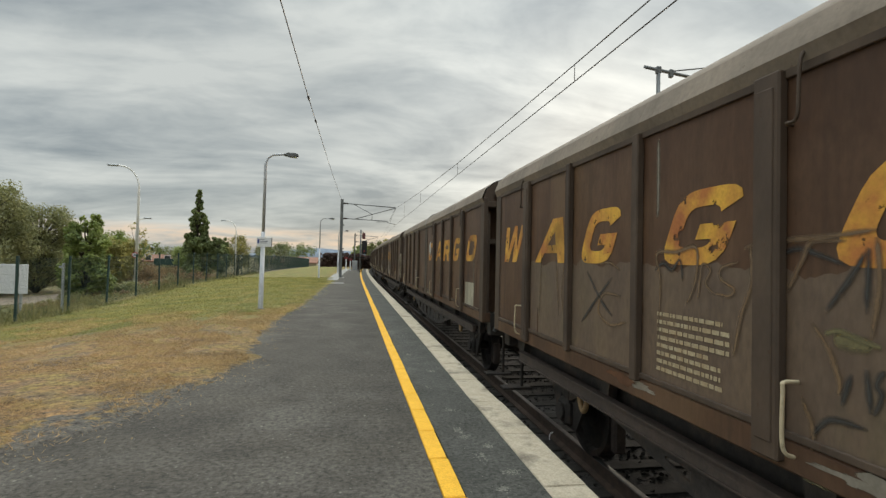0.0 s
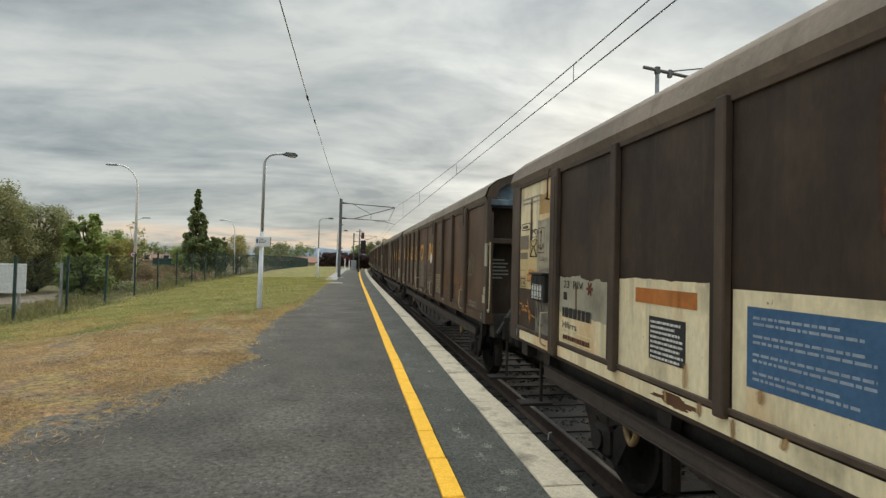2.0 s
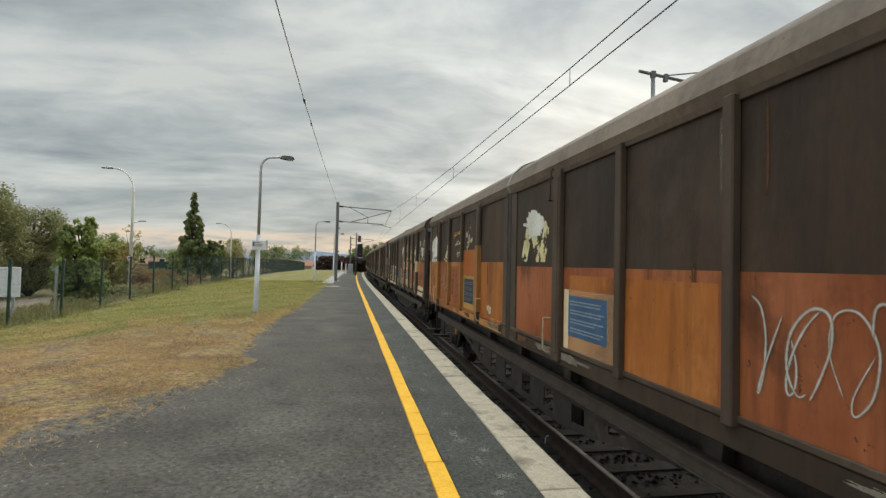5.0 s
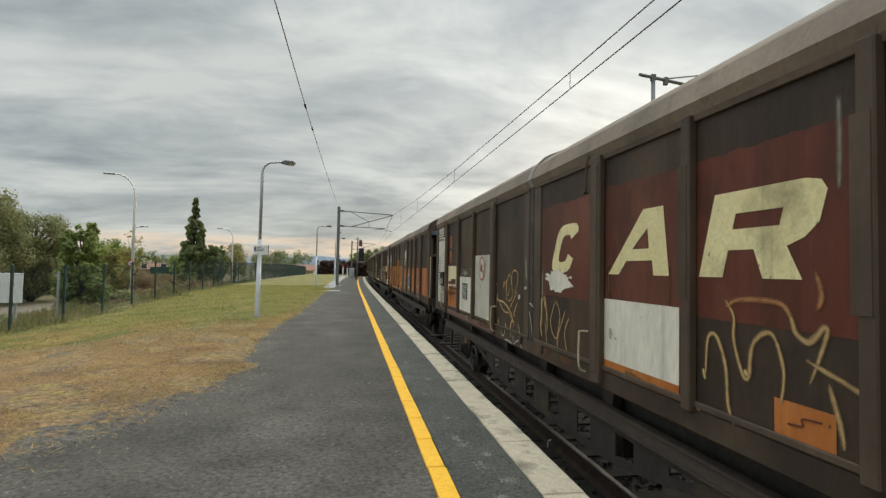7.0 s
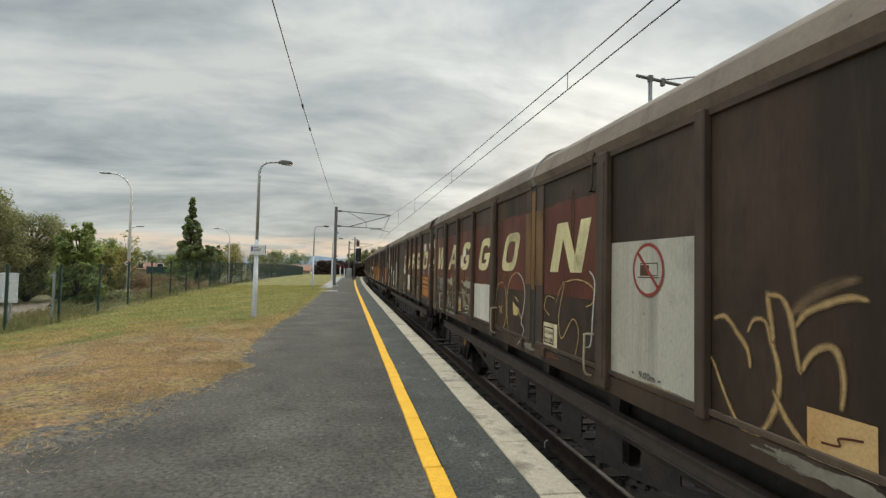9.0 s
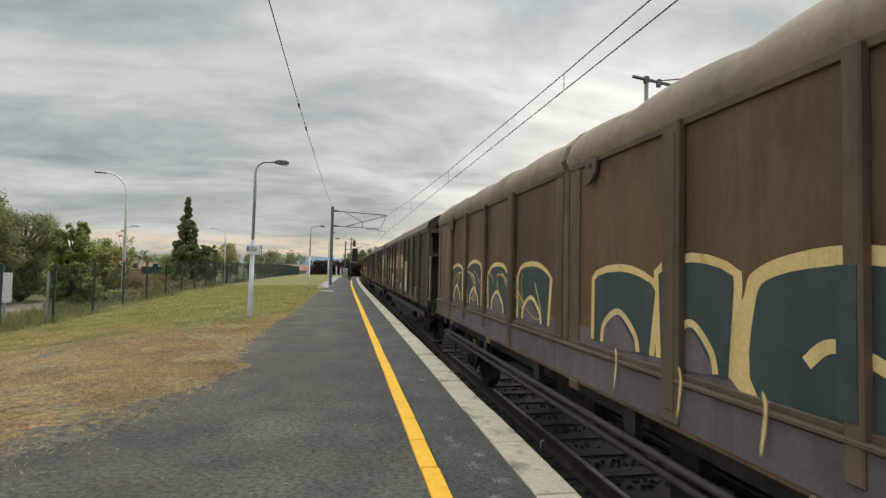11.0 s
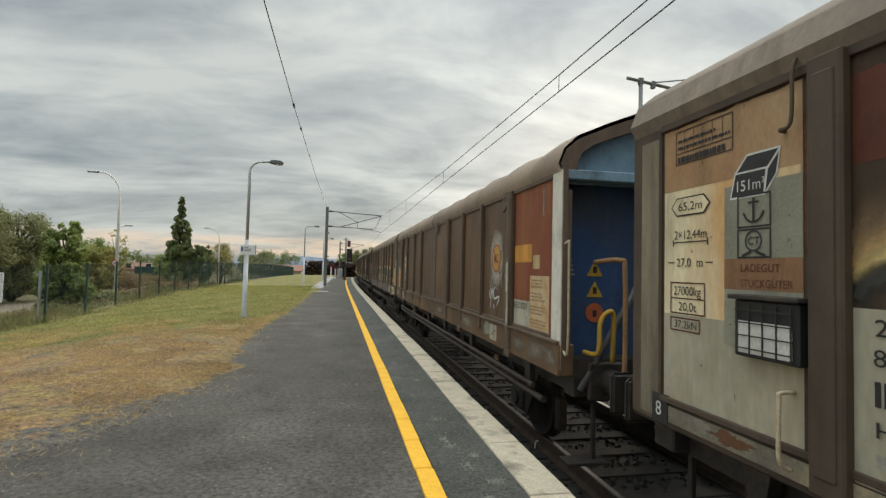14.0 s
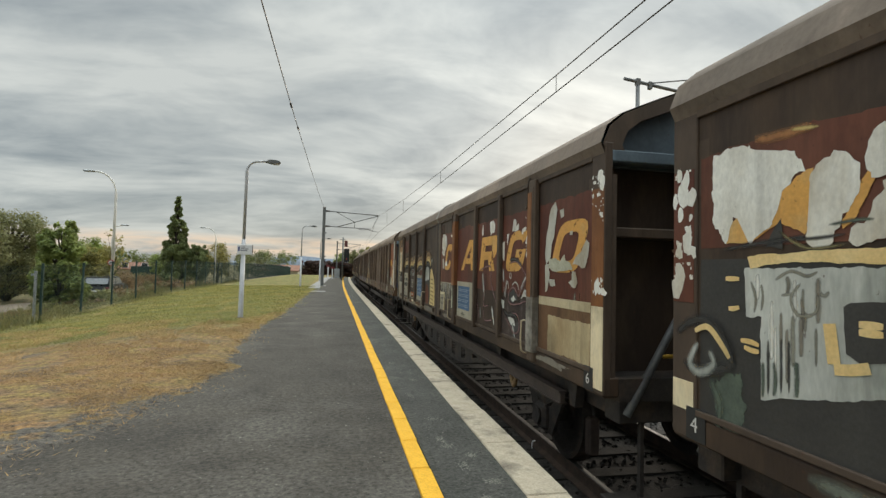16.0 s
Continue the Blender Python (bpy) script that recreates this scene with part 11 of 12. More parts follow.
def flakes_d(w):
    """A great flake of white primer, gold flecks and two tags."""
    peel(w, [(0.27, 1.96), (0.31, 2), (0.34, 1.97), (0.43, 2.02), (0.49, 2.05), (0.54, 2.03), (0.59, 2.05), (0.72, 2.06), (0.81, 2.09), (0.87, 2.03), (0.91, 1.98), (1.01, 1.93), (1, 1.8), (0.96, 1.72), (0.9, 1.64), (0.85, 1.6), (0.79, 1.57), (0.77, 1.5), (0.56, 1.51), (0.48, 1.56), (0.45, 1.5), (0.29, 1.52), (0.26, 1.68), (0.27, 1.8)], peel_white, 4)
    peel(w, [(0.8, 1.57), (1.02, 1.58), (1.02, 1.52), (0.8, 1.52)], peel_white, 4)
    stroke(w, [(0.67, 1.55), (0.7, 1.75), (0.75, 1.92)], 0.16, stain_grey, 4.3, "smear")
    stroke(w, [(0.55, 1.58), (0.61, 1.68), (0.72, 1.7)], 0.16, stain_grey, 4.3, "smear")
    stroke(w, [(0.8, 1.64), (0.83, 1.81), (0.85, 1.94)], 0.16, stain_grey, 4.3, "smear")
    stroke(w, [(0.34, 1.59), (0.41, 1.75)], 0.16, stain_grey, 4.3, "smear")
    stroke(w, [(0.78, 1.52), (0.78, 1.69), (0.79, 1.81)], 0.03, stain_tan, 4.4, "smear")
    stroke(w, [(0.61, 1.79), (0.7, 1.79), (0.71, 1.85)], 0.03, stain_tan, 4.4, "smear")
    stroke(w, [(0.84, 1.78), (0.83, 1.91)], 0.03, stain_tan, 4.4, "smear")
    peel(w, [(0.33, 1.95), (0.37, 1.96), (0.39, 1.91), (0.38, 1.84), (0.33, 1.86)], wagon_black, 4.5)
    peel(w, [(0.43, 1.68), (0.49, 1.69), (0.46, 1.61), (0.41, 1.6)], wagon_black, 4.5)
    peel(w, [(0.76, 1.74), (0.8, 1.74), (0.79, 1.72), (0.76, 1.72)], wagon_black, 4.5)
    peel(w, [(0.28, 2), (0.32, 2.02), (0.33, 1.99), (0.29, 1.98)], covering(amber_letter, "scraped"), 4.6)
    peel(w, [(0.9, 2.01), (0.95, 2.01), (0.94, 1.98), (0.9, 1.99)], covering(amber_letter, "scraped"), 4.6)
    peel(w, [(1, 2), (1.02, 2), (1.02, 1.96), (1, 1.97)], covering(amber_letter, "scraped"), 4.6)
    peel(w, [(0.06, 2.08), (0.11, 2.08), (0.15, 2.03), (0.13, 1.97), (0.07, 2.01)], covering(amber_letter, "scraped"), 15)
    stroke(w, [(1.69, 1.35), (1.61, 1.29), (1.65, 1.15), (1.73, 1.1)], 0.02, spray_white, 6)
    stroke(w, [(1.85, 1.23), (1.76, 1.18), (1.83, 1.14), (1.74, 1.09)], 0.02, spray_white, 6)
    stroke(w, [(2.01, 1.23), (1.87, 1.17), (1.89, 1.05), (2.02, 0.96), (2.16, 1.01), (2.22, 1.11)], 0.02, spray_white, 6)
    stroke(w, [(1.63, 0.96), (1.71, 1.03), (1.81, 1.02)], 0.02, spray_white, 6)
    stroke(w, [(2.81, 1.17), (2.72, 1.12), (2.75, 1.05), (2.88, 1.07), (2.89, 1.14), (2.81, 1.17)], 0.0075, soot_run, 6)
    stroke(w, [(2.78, 1.05), (2.72, 0.97), (2.75, 0.9), (2.88, 0.93), (2.89, 1.02), (2.81, 1.05)], 0.0075, soot_run, 6)
    stroke(w, [(3.05, 1.12), (2.93, 1.09), (2.94, 1), (3.05, 1.03)], 0.0075, soot_run, 6)
    stroke(w, [(2.94, 1), (2.94, 0.93), (3.05, 0.95)], 0.0075, soot_run, 6)
    stroke(w, [(3.1, 1.16), (3.09, 0.93)], 0.0075, soot_run, 6)
    stroke(w, [(3.1, 1.16), (3.22, 1.15), (3.2, 1.08), (3.1, 1.05), (3.21, 0.95)], 0.0075, soot_run, 6)
    stroke(w, [(3.36, 1.13), (3.34, 1.1), (3.22, 1.08), (3.25, 1.02), (3.38, 1.01), (3.35, 0.94), (3.23, 0.9)], 0.0075, soot_run, 6)
    stroke(w, [(2.78, 0.81), (2.97, 0.87), (3.18, 0.88), (3.35, 0.91)], 0.0075, soot_run, 6)
    peel(w, [(0.43, 2.01), (0.84, 2.09), (1.21, 1.96), (1.16, 1.72), (0.87, 1.62), (0.45, 1.6)], peel_white, 5)
    peel(w, [(3.87, 1.99), (3.91, 2.02), (3.95, 1.96), (3.91, 1.9), (3.87, 1.94)], peel_white, 5)
    peel(w, [(4.01, 2), (4.03, 2.02), (4.03, 1.98)], peel_white, 5)
    peel(w, [(4.05, 1.94), (4.07, 1.97), (4.1, 1.91), (4.06, 1.85), (4.02, 1.89)], peel_white, 5)
    peel(w, [(3.91, 1.79), (3.95, 1.87), (4.06, 1.88), (4.28, 1.9), (4.28, 1.8), (4.13, 1.8), (4.03, 1.78), (3.98, 1.72), (3.94, 1.67)], covering(cream_clean, "scraped"), 3.4, rough=0.035)
    peel(w, [(1.79, 1.54), (1.9, 1.6), (2.17, 1.84), (2.32, 1.85), (2.27, 1.8), (2.23, 1.8), (1.99, 1.6), (2.18, 1.6), (2.18, 1.8), (2.22, 1.52)], covering(cream_clean, "scraped"), 3.4, rough=0.035)
    peel(w, [(2.93, 1.82), (3.06, 1.88), (3.44, 1.88), (3.42, 1.81), (3.11, 1.81)], covering(cream_clean, "scraped"), 3.4, rough=0.035)
    peel(w, [(3.06, 1.6), (3.14, 1.7), (3.35, 1.69), (3.31, 1.63)], covering(cream_clean, "scraped"), 3.4, rough=0.035)
    peel(w, [(2.77, 2.03), (3.05, 2.06), (3.36, 2.06), (3.36, 2), (3.18, 1.99), (2.82, 1.96)], covering(amber_letter, "scraped"), 3.6, rough=0.035)
    peel(w, [(3.38, 2.04), (3.54, 2.08), (3.55, 2.02), (3.48, 2.02)], covering(amber_letter, "scraped"), 3.6, rough=0.035)
    peel(w, [(4.05, 2.07), (4.13, 2.08), (4.12, 2.04), (4.07, 2.05)], covering(amber_letter, "scraped"), 3.6, rough=0.035)


def flakes_i(w):
    """Peeling primer, mauve outlines and black crescents over the amber shapes."""
    peel(w, [(4.11, 1.3), (4.15, 1.4), (4.3, 1.44), (4.47, 1.44), (4.56, 1.41), (4.58, 1.33)], red_brown, 5, rough=0.008, name="mural_inset")
    peel(w, [(2.89, 1.37), (3, 1.42), (3.14, 1.4), (3.18, 1.37)], red_brown, 5, rough=0.008, name="mural_inset")
    peel(w, [(3.37, 1.38), (3.48, 1.44), (3.57, 1.45), (3.57, 1.39)], red_brown, 5, rough=0.008, name="mural_inset")
    peel(w, [(3.71, 1.38), (3.81, 1.37), (3.87, 1.31), (3.71, 1.31)], red_brown, 5, rough=0.008, name="mural_inset")
    stroke(w, [(4.06, 1.31), (4.09, 1.4), (4.23, 1.45), (4.39, 1.46), (4.52, 1.45), (4.59, 1.39)], 0.022, spray_white, 6)
    stroke(w, [(2.81, 1.37), (2.93, 1.43), (3.11, 1.43), (3.2, 1.38)], 0.022, spray_white, 6)
    stroke(w, [(3.31, 1.39), (3.42, 1.44), (3.56, 1.46)], 0.022, spray_white, 6)
    stroke(w, [(4.55, 1.43), (4.58, 1.39), (4.59, 1.33)], 0.022, spray_white, 6)
    stroke(w, [(4.64, 1.44), (4.69, 1.47), (4.74, 1.48)], 0.022, spray_white, 6)
    stroke(w, [(4.64, 1.19), (4.68, 1.22)], 0.022, spray_white, 6)
    stroke(w, [(4.64, 1.13), (4.69, 1.12)], 0.022, spray_white, 6)
    peel(w, [(6.67, 2.12), (6.87, 2.1), (7.02, 2.05), (7.06, 1.9), (7, 1.84), (6.92, 1.79), (6.87, 1.71), (6.77, 1.7), (6.66, 1.76), (6.65, 1.94)], covering(peel_white, "chipped"), 5)
    peel(w, [(6.72, 1.67), (6.82, 1.64), (6.87, 1.47), (6.74, 1.47)], covering(peel_white, "chipped"), 5)
    peel(w, [(7, 1.6), (7.07, 1.63), (7.11, 1.58), (7.09, 1.52), (6.97, 1.51), (6.92, 1.56)], covering(peel_white, "chipped"), 5)
    peel(w, [(7.35, 2.05), (7.46, 2.06), (7.55, 2.04), (7.63, 2.05), (7.6, 1.98), (7.54, 2.01), (7.49, 1.98), (7.42, 2.02)], covering(peel_white, "chipped"), 5)
    peel(w, [(7.66, 1.43), (7.68, 1.46), (7.68, 1.33), (7.66, 1.32)], covering(peel_white, "chipped"), 5)
    peel(w, [(11, 2.1), (11.09, 2.11), (11.09, 1.9), (11.06, 1.83), (11.08, 1.6), (11.01, 1.57), (10.96, 1.63), (11.01, 1.7), (10.94, 1.75), (10.96, 1.8), (11.01, 1.84), (10.99, 2.02)], covering(peel_white, "chipped"), 5)
    peel(w, [(10.52, 1.9), (10.55, 2), (10.57, 2.04), (10.64, 2.03), (10.66, 1.95), (10.72, 1.98), (10.75, 1.95), (10.73, 1.91), (10.61, 1.9)], covering(peel_white, "chipped"), 5)
    peel(w, [(9.66, 2.09), (9.79, 2.1), (9.88, 2.04), (9.86, 1.95), (9.7, 1.91)], covering(peel_white, "chipped"), 5)
    peel(w, [(9.29, 2.02), (9.35, 2.08), (9.37, 1.93), (9.3, 1.92)], covering(peel_white, "chipped"), 5)
    peel(w, [(10.81, 1.9), (10.89, 1.92), (10.96, 1.92), (10.93, 1.88), (10.84, 1.85)], covering(peel_white, "chipped"), 5)
    peel(w, [(10.35, 1.88), (10.42, 1.89), (10.37, 1.76), (10.35, 1.79)], covering(peel_white, "chipped"), 5)
    peel(w, [(10.19, 1.79), (10.26, 1.8), (10.26, 1.57), (10.2, 1.61)], covering(peel_white, "chipped"), 5)
    peel(w, [(10.93, 2.03), (10.95, 2.04), (10.94, 2.01)], covering(peel_white, "chipped"), 5)
    stroke(w, [(10.44, 1.54), (10.65, 1.56), (10.78, 1.53), (10.9, 1.46), (10.99, 1.39), (10.9, 1.31), (10.81, 1.22), (10.76, 1.18), (10.65, 1.26), (10.54, 1.26), (10.45, 1.2), (10.44, 1.11), (10.57, 1.08), (10.78, 1.1), (10.98, 1.14), (11.08, 1.12)], 0.032, spray_mauve, 8)
    stroke(w, [(9.21, 1.45), (9.71, 1.51), (9.76, 1.32), (9.87, 1.17), (9.98, 1.06), (10.02, 0.89)], 0.032, spray_mauve, 8)
    stroke(w, [(9.44, 0.96), (9.51, 0.8), (9.87, 0.84)], 0.032, spray_mauve, 8)
    stroke(w, [(9.49, 1.43), (9.48, 1.21), (9.44, 0.99), (9.68, 1.01)], 0.032, spray_mauve, 8)
    stroke(w, [(10.33, 0.92), (10.5, 0.84), (10.65, 0.77), (10.78, 0.81), (10.8, 0.91), (10.73, 0.98), (10.57, 0.98)], 0.032, spray_mauve, 8)
    stroke(w, [(9.09, 1.01), (9.19, 0.93), (9.23, 0.79)], 0.032, spray_mauve, 8)
    stroke(w, [(10.26, 1), (10.42, 0.95), (10.61, 0.97), (10.73, 0.92), (10.75, 0.86)], 0.07, mural_black, 6)
    stroke(w, [(10.46, 1.58), (10.57, 1.59), (10.72, 1.57), (10.86, 1.51)], 0.05, mural_black, 6)
    peel(w, [(10.47, 1.21), (10.61, 1.26), (10.71, 1.19), (10.75, 1.13), (10.57, 1.1), (10.47, 1.12)], mural_black, 6.4)
    peel(w, [(10.73, 0.9), (10.79, 0.9), (10.75, 0.81), (10.66, 0.78), (10.57, 0.83)], mural_black, 6.4)
    peel(w, [(10.52, 1.14), (10.61, 1.17), (10.69, 1.14), (10.57, 1.11)], mural_smoke, 7)
    peel(w, [(10.42, 0.92), (10.54, 0.94), (10.65, 0.9), (10.67, 0.84), (10.54, 0.85)], mural_smoke, 7)
    peel(w, [(10.18, 1.12), (10.29, 1.1), (10.29, 1.01), (10.22, 1.01)], mural_smoke, 7)
    peel(w, [(10.93, 1.26), (11.05, 1.27), (11.05, 1.19), (10.9, 1.18), (10.83, 1.15)], mural_smoke, 7)
    stroke(w, [(10.27, 1.29), (10.33, 1.15), (10.35, 1.35)], 0.02, spray_white, 9)
    stroke(w, [(10.37, 1.36), (10.37, 1.22)], 0.02, spray_white, 9)
    stroke(w, [(10.38, 1.3), (10.42, 1.33), (10.45, 1.24)], 0.02, spray_white, 9)
    stroke(w, [(10.5, 1.44), (10.46, 1.4), (10.5, 1.37), (10.53, 1.4), (10.5, 1.44)], 0.02, spray_white, 9)
    stroke(w, [(10.55, 1.29), (10.65, 1.33), (10.73, 1.31), (10.78, 1.24)], 0.02, spray_white, 9)
    stroke(w, [(10.99, 1.4), (10.9, 1.32), (10.83, 1.25)], 0.06, mural_smoke, 7)
    stroke(w, [(9.81, 1), (9.86, 0.88), (9.92, 0.77)], 0.06, mural_smoke, 7)
    stroke(w, [(9.38, 1.43), (9.41, 1.27), (9.48, 1.11)], 0.06, mural_smoke, 7)
    stroke(w, [(9.27, 0.96), (9.31, 0.8)], 0.06, mural_smoke, 7)
    stroke(w, [(10.24, 1.48), (10.26, 1.32)], 0.06, mural_smoke, 7)
    stroke(w, [(10.57, 0.86), (10.68, 0.72)], 0.06, mural_smoke, 7)
    stroke(w, [(11.11, 0.99), (11.1, 0.85), (11.1, 0.68)], 0.03, spray_white, 12, "paint_run")
    stroke(w, [(11.14, 1.02), (11.13, 0.88)], 0.03, spray_white, 12, "paint_run")
    peel(w, [(11.59, 2.05), (11.69, 2.1), (11.73, 2.02), (11.69, 1.89), (11.67, 1.77), (11.62, 1.71), (11.6, 1.59), (11.5, 1.52), (11.47, 1.62), (11.49, 1.78), (11.54, 1.89), (11.56, 1.99)], primer_dull, 6.2, rough=0.006)
    peel(w, [(11.78, 2.01), (11.86, 2.02), (11.87, 1.95), (11.81, 1.94)], primer_dull, 6.2, rough=0.006)
    peel(w, [(11.47, 1.52), (11.55, 1.53), (11.58, 1.44), (11.56, 1.36), (11.53, 1.28), (11.49, 1.26), (11.48, 1.41)], primer_dull, 6.2, rough=0.006)
    peel(w, [(11.56, 1.38), (11.69, 1.39), (11.71, 1.33), (11.6, 1.32)], primer_dull, 6.2, rough=0.006)
    peel(w, [(12.04, 1.46), (12.1, 1.46), (12.14, 1.37), (12.1, 1.32), (12.04, 1.33), (11.97, 1.37), (12.03, 1.39)], primer_dull, 6.2, rough=0.006)
    peel(w, [(12.29, 1.72), (12.34, 1.69), (12.32, 1.59), (12.27, 1.5), (12.2, 1.49), (12.14, 1.52), (12.04, 1.52), (12.1, 1.58), (12.2, 1.63), (12.26, 1.69)], primer_dull, 6.2, rough=0.006)
    peel(w, [(11.99, 1.81), (12.05, 1.81), (12.04, 1.77), (11.99, 1.77)], primer_dull, 6.2, rough=0.006)
    peel(w, [(11.56, 1.58), (11.71, 1.58), (11.8, 1.55), (11.89, 1.61), (11.91, 1.56), (12, 1.53), (12.05, 1.48), (11.89, 1.46), (11.65, 1.46), (11.56, 1.49)], spray_pale, 6.4, rough=0.006)


def flakes_j(w):
    """White primer flakes over amber bars, a streaked grey figure with cream outlines."""
    peel(w, [(0.45, 1.72), (0.55, 1.76), (0.57, 1.62), (0.42, 1.62)], amber_letter, 4, rough=0.01)
    peel(w, [(0.76, 1.83), (0.84, 1.9), (0.92, 1.92), (0.91, 1.79), (0.9, 1.7), (0.88, 1.64), (0.75, 1.7), (0.67, 1.66), (0.59, 1.62), (0.69, 1.69)], amber_letter, 4, rough=0.01)
    peel(w, [(1.04, 1.67), (1.07, 1.74), (1.11, 1.82), (1.15, 1.87), (1.18, 1.83), (1.13, 1.76), (1.09, 1.69), (1.05, 1.65)], amber_letter, 4, rough=0.01)
    peel(w, [(0.34, 2.1), (0.44, 2.11), (0.59, 2.1), (0.61, 2.04), (0.66, 2.02), (0.67, 2.03), (0.76, 2.03), (0.81, 2.01), (0.87, 1.97), (0.88, 1.92), (0.84, 1.9), (0.79, 1.86), (0.75, 1.83), (0.73, 1.75), (0.69, 1.69), (0.64, 1.67), (0.59, 1.62), (0.57, 1.62), (0.55, 1.76), (0.48, 1.75), (0.43, 1.62), (0.4, 1.64), (0.35, 1.7), (0.34, 1.9)], peel_white, 5, rough=0.02)
    peel(w, [(0.91, 1.89), (0.94, 1.92), (1.01, 1.97), (1.04, 1.95), (1.11, 1.92), (1.12, 1.9), (1.11, 1.79), (1.07, 1.74), (1.05, 1.71), (1.03, 1.66), (1, 1.61), (0.97, 1.58), (0.93, 1.58), (0.88, 1.63), (0.9, 1.72), (0.91, 1.79)], peel_white, 5.1, rough=0.02)
    peel(w, [(1.14, 1.92), (1.17, 1.99), (1.21, 2.03), (1.27, 2.02), (1.27, 1.83), (1.21, 1.83), (1.17, 1.84), (1.14, 1.89)], peel_white, 5.2, rough=0.02)
    peel(w, [(1.27, 1.83), (1.21, 1.81), (1.16, 1.75), (1.13, 1.67), (1.09, 1.65), (1.07, 1.6), (1.11, 1.57), (1.16, 1.6), (1.27, 1.59)], peel_white, 5.3, rough=0.02)
    stroke(w, [(0.61, 2.11), (0.78, 2.1), (0.93, 2.1)], 0.05, spray_rust, 3, "spray_line")
    stroke(w, [(0.81, 2.11), (0.95, 2.09)], 0.02, spray_yellow, 3.2, "spray_line")
    stroke(w, [(0.42, 1.59), (0.62, 1.61), (0.78, 1.62), (0.89, 1.63)], 0.021, mural_black, 5.6, "smear")
    stroke(w, [(0.81, 1.62), (0.94, 1.62), (1.06, 1.63)], 0.013, mural_black, 5.7, "smear")
    stroke(w, [(0.99, 1.67), (1.09, 1.68), (1.17, 1.68)], 0.013, spray_mossy, 5.8, "smear")
    stroke(w, [(0.75, 1.66), (0.89, 1.58), (1.06, 1.59)], 0.013, spray_moss, 5.9, "smear")
    peel(w, [(0.67, 1.59), (0.76, 1.72), (0.77, 1.58)], mural_black, 5.55, rough=0.006, name="mural_field")
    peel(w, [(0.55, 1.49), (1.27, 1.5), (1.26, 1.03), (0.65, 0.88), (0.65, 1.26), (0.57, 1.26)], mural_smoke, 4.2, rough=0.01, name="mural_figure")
    peel(w, [(1.05, 1.34), (1.08, 1.36), (1.2, 1.37), (1.26, 1.38), (1.26, 1.16), (1.11, 1.13), (1.06, 1.16)], mural_black, 6.2, rough=0.004, name="mural_inset")
    peel(w, [(0.57, 1.55), (0.65, 1.56), (0.81, 1.56), (0.94, 1.57), (1.21, 1.57), (1.27, 1.56), (1.27, 1.51), (1.2, 1.51), (0.86, 1.52), (0.69, 1.51), (0.59, 1.49)], mural_cream, 6, rough=0.004, name="mural_band")
    stroke(w, [(0.99, 1.27), (1, 1.19), (1.01, 1.11)], 0.055, mural_cream, 7, "mural_line", False)
    stroke(w, [(1.01, 1.09), (1.08, 1.1), (1.15, 1.12)], 0.045, mural_cream, 7.1, "mural_line", False)
    stroke(w, [(1.11, 1.28), (1.16, 1.28), (1.2, 1.28)], 0.032, mural_cream, 7, "mural_dash")
    stroke(w, [(1.11, 1.25), (1.16, 1.25), (1.2, 1.25)], 0.032, mural_cream, 7, "mural_dash")
    stroke(w, [(0.43, 1.44), (0.47, 1.44), (0.52, 1.44)], 0.026, mural_cream, 7, "mural_dash")
    stroke(w, [(0.45, 1.29), (0.48, 1.29), (0.52, 1.3)], 0.026, mural_cream, 7, "mural_dash")
    stroke(w, [(0.53, 1.14), (0.59, 1.14), (0.64, 1.13)], 0.026, mural_cream, 7, "mural_dash")
    stroke(w, [(0.55, 1.11), (0.6, 1.1), (0.64, 1.1)], 0.026, mural_cream, 7, "mural_dash")
    stroke(w, [(0.93, 1.25), (0.93, 1.17), (0.93, 1.08)], 0.011, spray_grey, 4.4, "paint_run")
    stroke(w, [(0.65, 1.42), (0.66, 1.36), (0.65, 1.29)], 0.012, spray_grey, 4.42, "paint_run")
    stroke(w, [(0.83, 1.45), (0.83, 1.35), (0.83, 1.26)], 0.018, peel_white, 4.46, "paint_run")
    stroke(w, [(0.88, 1.31), (0.88, 1.26), (0.88, 1.22)], 0.014, spray_grey, 4.48, "paint_run")
    stroke(w, [(0.82, 1.29), (0.82, 1.18), (0.82, 1.06)], 0.020, spray_grey, 4.56, "paint_run")
    stroke(w, [(0.87, 1.41), (0.87, 1.33), (0.87, 1.25)], 0.012, spray_grey, 4.58, "paint_run")
    stroke(w, [(0.63, 1.47), (0.63, 1.4), (0.63, 1.34)], 0.018, peel_white, 4.6, "paint_run")
    stroke(w, [(0.86, 1.37), (0.87, 1.28), (0.86, 1.19)], 0.011, pale_run, 4.66, "paint_run")
    stroke(w, [(0.94, 1.46), (0.94, 1.36), (0.94, 1.26)], 0.021, pale_run, 4.7, "paint_run")
    stroke(w, [(0.79, 1.23), (0.79, 1.11), (0.79, 0.98)], 0.015, pale_run, 4.72, "paint_run")
    stroke(w, [(0.73, 1.23), (0.73, 1.08), (0.73, 0.94)], 0.010, peel_white, 4.74, "paint_run")
    stroke(w, [(0.71, 1.35), (0.71, 1.21), (0.71, 1.07)], 0.017, peel_white, 4.8, "paint_run")
    stroke(w, [(0.86, 1.29), (0.86, 1.2), (0.86, 1.11)], 0.019, pale_run, 4.82, "paint_run")
    stroke(w, [(0.76, 1.3), (0.76, 1.22), (0.76, 1.15)], 0.013, pale_run, 4.86, "paint_run")
    stroke(w, [(0.79, 1.46), (0.8, 1.42), (0.79, 1.38)], 0.019, spray_grey, 4.9, "paint_run")
